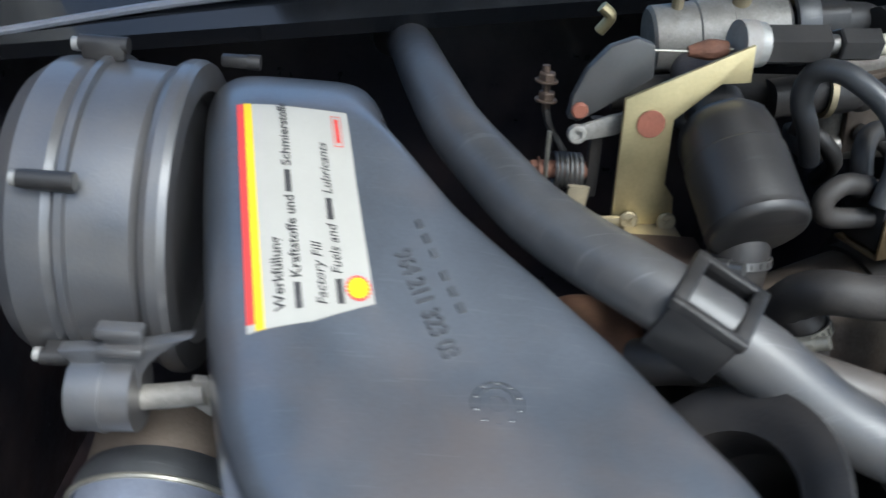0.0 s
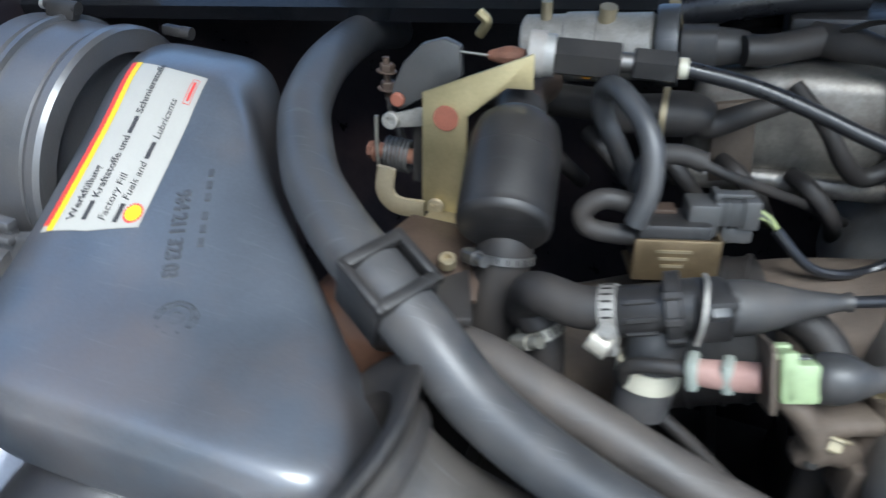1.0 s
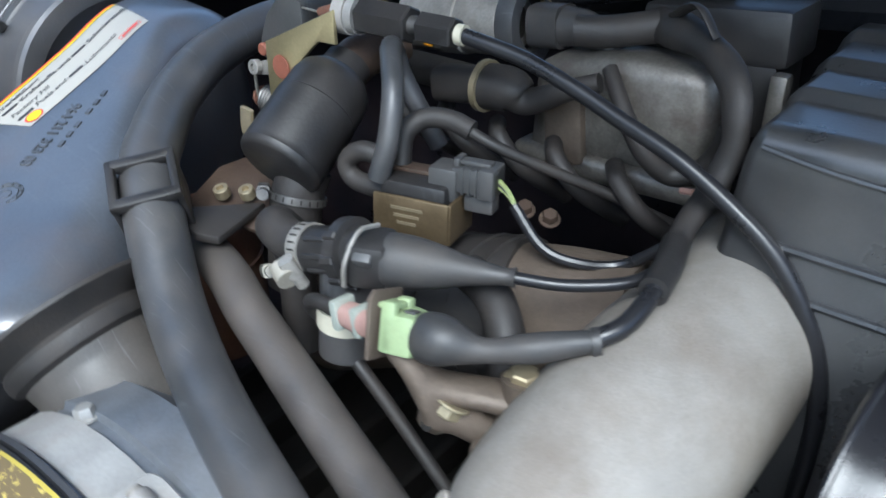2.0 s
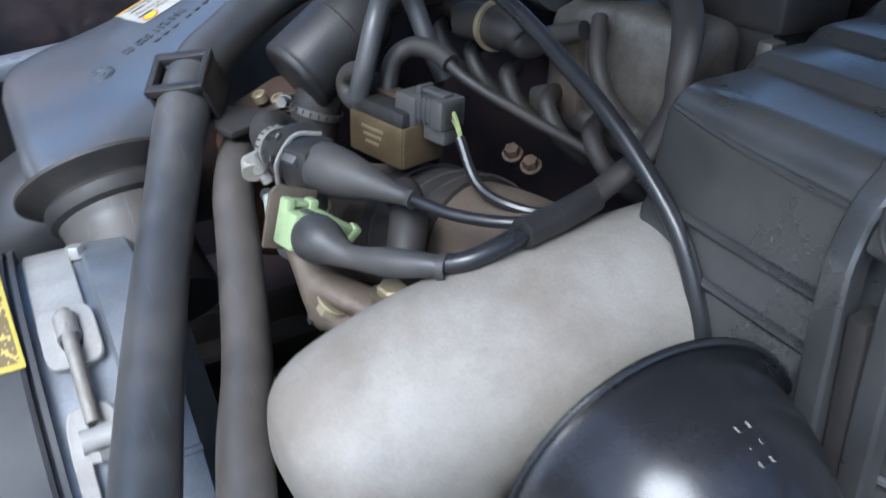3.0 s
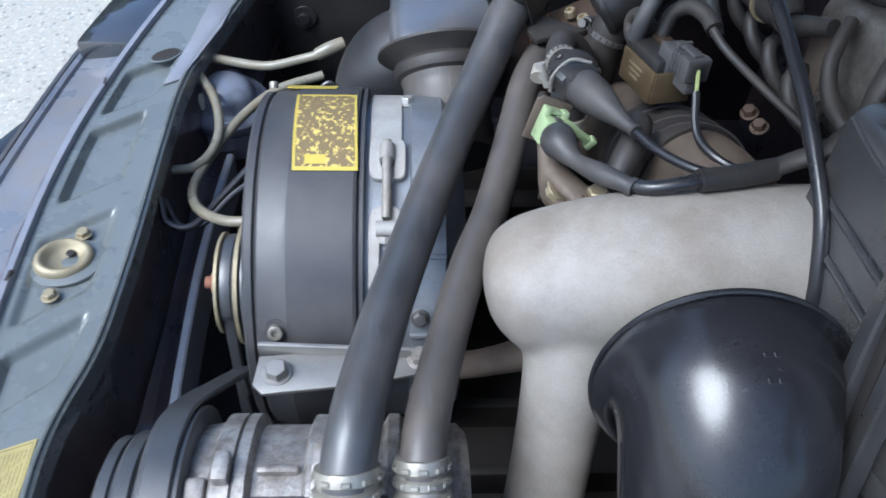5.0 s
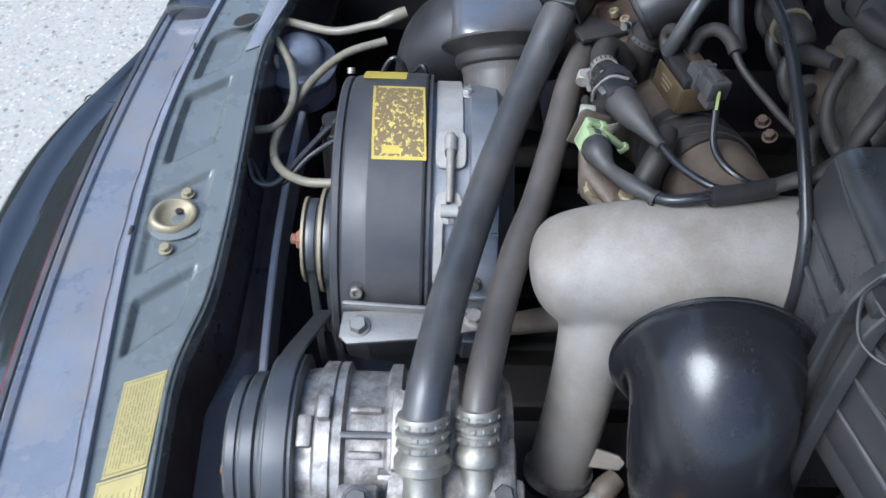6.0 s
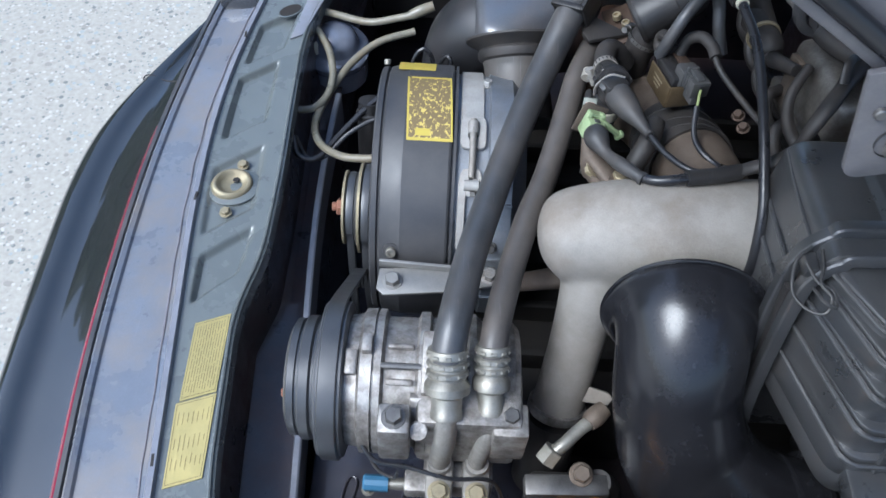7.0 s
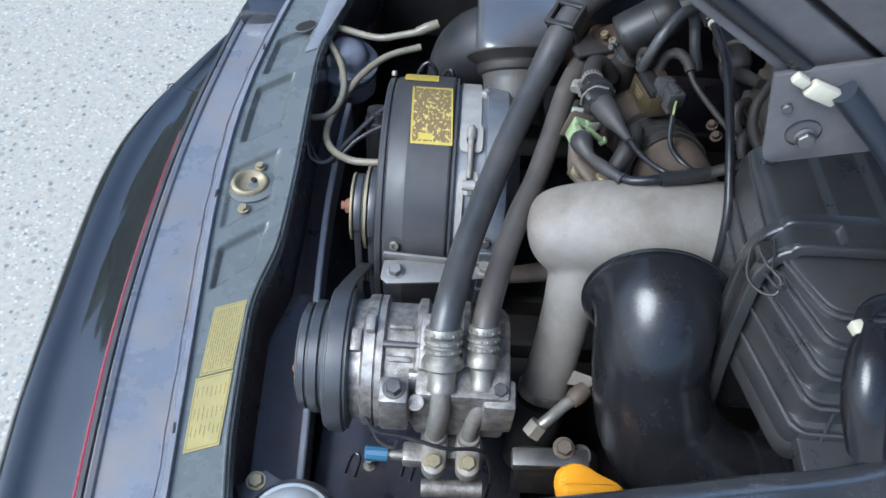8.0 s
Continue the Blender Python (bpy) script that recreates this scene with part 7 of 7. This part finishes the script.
part("body", sweep([(0.475, -0.425, 0.430), (0.468, -0.452, 0.424), (0.468, -0.480, 0.405), (0.480, -0.500, 0.37)], [0.010, 0.016, 0.018, 0.015], seg=18), M["gloss_rubber"], hub)
part("cable", sweep([(0.468, -0.430, 0.428), (0.475, -0.410, 0.430), (0.50, -0.395, 0.425), (0.56, -0.385, 0.41)], 0.007, seg=14), M["cable"], hub)
part("clip", at_box((0.012, 0.018, 0.010), 0.466, -0.428, 0.430, rz=20, bev=0.002), M["cream"], hub, "cream plastic clip")

# ---- fuel pipe fitting under the elbow ----
fit_t = thing("pipe_fitting", (0.27, -0.41, 0.05), "weathered alloy pipe fitting with hex nut and bent pipe", "fitting")
part("nut", hexbar(Vector((0.243, -0.410, 0.146)), Vector((0.252, -0.400, 0.156)), 0.0115), M["steel"], fit_t)
part("pipe", sweep([(0.248, -0.405, 0.151), (0.262, -0.395, 0.158), (0.278, -0.380, 0.160), (0.293, -0.368, 0.160)], 0.0068, seg=14), M["steel"], fit_t)
part("union", sweep([(0.286, -0.374, 0.160), (0.293, -0.367, 0.161), (0.303, -0.358, 0.162)], [0.0085, 0.0105, 0.009], seg=16), M["manifold"], fit_t)
part("flange", at_box((0.085, 0.022, 0.016), 0.268, -0.425, 0.118, rz=2, bev=0.003), M["dark_steel"], fit_t)
part("bolt", hexhead((0.282, -0.415, 0.128), (0, -0.2, 1), 0.009, 0.010), M["manifold"], fit_t)
part("body", at_box((0.07, 0.03, 0.08), 0.268, -0.42, 0.07, bev=0.006), M["grease"], fit_t)
part("hose", sweep([(0.30, -0.42, 0.12), (0.315, -0.42, 0.09), (0.31, -0.43, 0.02)], 0.014, seg=16), M["rubber_old"], fit_t)

# ---- lock panel furniture ----
latch = thing("lid_catch", (-0.137, -0.062, 0.113), "yellow-zinc dished lid catch with two bolts on the lock panel", "latch")
LM = pose(-0.137, -0.060, 0.1165, 0, 0, 28) @ Matrix.Diagonal((0.92, 0.76, 0.85, 1))
cr = lathe([(0.0285, -0.004), (0.0290, 0.003), (0.0270, 0.0085), (0.0235, 0.0105), (0.0205, 0.0090), (0.0180, 0.0050), (0.0120, 0.0015), (0.0, 0.0)], (0, 0, 0), (0.10, -0.10, 1), 44)
bmesh.ops.transform(cr, matrix=LM, verts=cr.verts)
part("dish", cr, M["latch"], latch, "worn yellow-zinc dished guide", smooth=60)
part("pin_hole", disc_solid(0.0042, 0.0022, (-0.1325, -0.0535, 0.1188), (0, 0, 1), bev=0.0005, seg=14), M["grease"], latch)
part("seat", prism([(0.033 * math.cos(a), 0.028 * math.sin(a)) for a in [2 * math.pi * k / 28 for k in range(28)]], 0.003, pose(-0.133, -0.062, 0.1155, 0, 0, 28), 0.0008), M["panel"], latch)
for x, y in ((-0.129, -0.026), (-0.137, -0.103)):
    part("bolt", hexhead((x, y, 0.1165), (0, 0, 1), 0.0058, 0.006), M["latch"], latch)

P1C = [Vector((-0.139, -0.262)), Vector((-0.102, -0.247)), Vector((-0.0995, -0.342)), Vector((-0.1355, -0.3555))]
P2C = [Vector((-0.1385, -0.3585)), Vector((-0.0988, -0.344)), Vector((-0.095, -0.435)), Vector((-0.1315, -0.448))]


def plate_spot(c, u, v, z):
    p = c[0].lerp(c[1], u).lerp(c[3].lerp(c[2], u), v)
    return (p.x, p.y, z)


def plate_quad(c, u0, u1, v0, v1, z):
    bm = bmesh.new()
    bm.faces.new([bm.verts.new(plate_spot(c, u, v, z)) for u, v in ((u0, v0), (u0, v1), (u1, v1), (u1, v0))])
    bmesh.ops.recalc_face_normals(bm, faces=bm.faces)
    return bm


for c, rows_n, lab_t in ((P1C, 11, "gold foil plate crowded with fine print"), (P2C, 7, "gold foil plate with a few printed lines")):
    pl = thing("data_plate", (c[0].x, c[3].y, PANEL_Z), lab_t + " on the lock panel", "label", group="gold plates")
    bm2 = prism([(p.x, p.y) for p in c], 0.0012, pose(0, 0, PANEL_Z + 0.0012), 0)
    part("foil", bm2, M["gold"], pl)
    z = PANEL_Z + 0.0022
    part("frame_line", join(*[plate_quad(c, a, b, d, e, z) for a, b, d, e in ((0.04, 0.96, 0.025, 0.032), (0.04, 0.96, 0.968, 0.975), (0.04, 0.055, 0.03, 0.97), (0.945, 0.96, 0.03, 0.97))]), M["fine_print"], pl)
    for k in range(rows_n):
        u = 0.13 + 0.74 * k / (rows_n - 1)
        if rows_n > 8:
            v = 0.07
            while v < 0.9:
                e = min(0.94, v + random.uniform(0.05, 0.22))
                part("print_bar", plate_quad(c, u - 0.008, u + 0.008, v, e, z), M["fine_print"], pl)
                v = e + 0.025
        else:
            for v in (0.12, 0.42, 0.66):
                part("print_bar", plate_quad(c, u - 0.008, u + 0.008, v + random.uniform(0, 0.06), v + random.uniform(0.12, 0.2), z), M["fine_print"], pl)
part("oval_hole", prism([(0.018 * math.cos(a), 0.0105 * math.sin(a)) for a in [2 * math.pi * k / 24 for k in range(24)]], 0.002, pose(-0.113, 0.279, PANEL_Z + 0.0005, 0, 0, 40)), M["grease"], panel_ob, "dark oval hole")
part("hole_rim", sweep([(-0.113 + 0.0192 * math.cos(a) * 0.77 - 0.0115 * math.sin(a) * 0.64, 0.279 + 0.0192 * math.cos(a) * 0.64 + 0.0115 * math.sin(a) * 0.77, PANEL_Z + 0.0005) for a in [2 * math.pi * k / 24 for k in range(25)]], 0.0013, seg=6, sub=1), M["panel"], panel_ob)

# polished round cap beside the panel
cap = thing("strut_cap", (-0.005, -0.50, 0.03), "polished round metal cap on a bolted dark bracket", "cap")
part("dome", lathe([(0.050, 0.0), (0.052, 0.004), (0.048, 0.012), (0.044, 0.013), (0.038, 0.020), (0.020, 0.026), (0, 0.028)], (-0.010, -0.507, 0.072), (0, 0, 1), 52), M["chrome"], cap)
part("base", lathe([(0.0, 0.0), (0.058, 0.0), (0.058, 0.006), (0.050, 0.010)], (-0.010, -0.507, 0.064), (0, 0, 1), 52), M["dark_steel"], cap)
part("ear", prism([(-0.07, 0.045), (-0.04, 0.066), (0.0, 0.045), (0.0, 0.0), (-0.05, 0.0)], 0.005, pose(-0.010, -0.507, 0.068), 0.001), M["dark_steel"], cap)
part("bolt", hexhead((-0.058, -0.455, 0.071), (0, 0, 1), 0.0085, 0.006), M["cad_dull"], cap)

# ---- left rear corner: tubes, wires, lamp bowl, coil ----
tubes = thing("washer_hose", (-0.05, 0.15, 0.03), "aged translucent cream hose looped beside the fan", "hose", group="cream hoses")
part("tube", sweep([(-0.100, 0.117, 0.075), (-0.083, 0.120, 0.073), (-0.062, 0.129, 0.070), (-0.046, 0.155, 0.072), (-0.042, 0.190, 0.080), (-0.052, 0.230, 0.090), (-0.072, 0.265, 0.096), (-0.090, 0.292, 0.100)], 0.0056, seg=14), M["cream_tube"], tubes)
tubes2 = thing("washer_hose", (0.02, 0.28, 0.05), "aged translucent cream hose with a crusted end fitting", "hose", group="cream hoses")
part("tube", sweep([(-0.09, 0.325, 0.09), (-0.05, 0.30, 0.10), (0.005, 0.276, 0.108), (0.05, 0.277, 0.118), (0.078, 0.277, 0.127)], 0.0056, seg=14), M["cream_tube"], tubes2)
part("end_fitting", sweep([(0.068, 0.277, 0.124), (0.085, 0.281, 0.131), (0.102, 0.286, 0.136)], [0.0075, 0.0082, 0.0075], seg=14), M["cream_tube"], tubes2)
tubes3 = thing("washer_hose", (0.0, 0.1, 0.03), "aged translucent cream hose running down to the fan", "hose", group="cream hoses")
part("tube", sweep([(0.075, 0.270, 0.100), (0.02, 0.252, 0.090), (-0.02, 0.215, 0.076), (-0.046, 0.160, 0.066), (-0.058, 0.105, 0.066), (-0.045, 0.055, 0.078), (-0.012, 0.022, 0.090), (0.022, 0.012, 0.098), (0.048, 0.012, 0.102)], 0.0056, seg=14), M["cream_tube"], tubes3)
wires = thing("black_wire", (0.0, 0.06, 0.05), "black wires sagging from the lock panel to the fan", "wire")
part("strand", sweep([(-0.078, 0.05, 0.095), (-0.070, 0.030, 0.078), (-0.045, 0.030, 0.074), (-0.015, 0.065, 0.088), (0.02, 0.095, 0.112), (0.05, 0.11, 0.13)], 0.0042, seg=10), M["cable"], wires)
part("strand", sweep([(-0.078, 0.058, 0.085), (-0.060, 0.034, 0.070), (-0.035, 0.036, 0.072), (-0.005, 0.062, 0.090), (0.03, 0.07, 0.112), (0.052, 0.06, 0.12)], 0.0034, seg=10), M["cable"], wires)
coil_t = thing("ignition_coil", (0.02, 0.08, 0.02), "dark cylindrical sender behind the fan cover", "sensor")
part("body", lathe([(0, 0), (0.018, 0), (0.018, 0.06), (0.0195, 0.061), (0.0195, 0.068), (0.016, 0.07), (0.016, 0.085), (0.0, 0.086)], (0.022, 0.085, 0.03), (0, 0.25, 0.97), 28), M["plastic"], coil_t)
bowl = thing("lamp_bowl", (-0.05, 0.265, 0.0), "bluish glossy plastic lamp housing bowl behind the panel", "lamp")
part("bowl", lathe([(0.0, 0.034), (0.016, 0.032), (0.028, 0.026), (0.035, 0.015), (0.037, 0.006), (0.0395, 0.003), (0.049, 0.000), (0.054, -0.006), (0.054, -0.016), (0.050, -0.022), (0.052, -0.06)], (-0.052, 0.288, 0.050), (0.05, -0.12, 1), 48), M["bowl"], bowl)
part("bulb_cap", lathe([(0.0, 0.010), (0.007, 0.008), (0.0095, 0.003), (0.0095, -0.012)], (-0.084, 0.264, 0.066), (-0.3, -0.2, 0.9), 24), M["cream"], bowl, "pale bulb holder")
part("clip_tab", at_box((0.016, 0.008, 0.012), -0.045, 0.236, 0.046, rz=10, bev=0.002), M["bowl"], bowl)
wall_p = thing("side_panel", (0.06, 0.53, -0.1), "black plastic side panel with a round bolt", "panel")
part("panel", prism([(-0.05, -0.10), (0.22, -0.10), (0.22, 0.15), (-0.02, 0.15), (-0.05, 0.12)], 0.02, Matrix(((1, 0, 0, 0.03), (0, 0, 1, 0.53), (0, 1, 0, 0.02), (0, 0, 0, 1))), 0.006), M["plastic"], wall_p)
part("bolt", join(disc_solid(0.018, 0.006, (0.026, 0.521, 0.036), (0, -1, 0.1)), hexhead((0.026, 0.515, 0.036), (0, -1, 0.1), 0.010, 0.006, washer=False)), M["plastic"], wall_p)
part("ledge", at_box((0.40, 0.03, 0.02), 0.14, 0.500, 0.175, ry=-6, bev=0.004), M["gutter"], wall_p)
fuse = thing("wire_loop", (0.105, 0.14, 0.12), "thin black wire loop with plug behind the fan", "wire")
part("loop", sweep([(0.078, 0.138, 0.115), (0.080, 0.150, 0.150), (0.093, 0.156, 0.166), (0.106, 0.150, 0.154), (0.108, 0.140, 0.12)], 0.0032, seg=10), M["cable"], fuse)
part("tail", sweep([(0.108, 0.138, 0.12), (0.116, 0.146, 0.150), (0.126, 0.146, 0.164), (0.132, 0.138, 0.156), (0.130, 0.128, 0.12)], 0.0032, seg=10), M["cable"], fuse)
part("plug", at_box((0.016, 0.012, 0.012), 0.109, 0.138, 0.122, bev=0.003), M["plastic"], fuse)
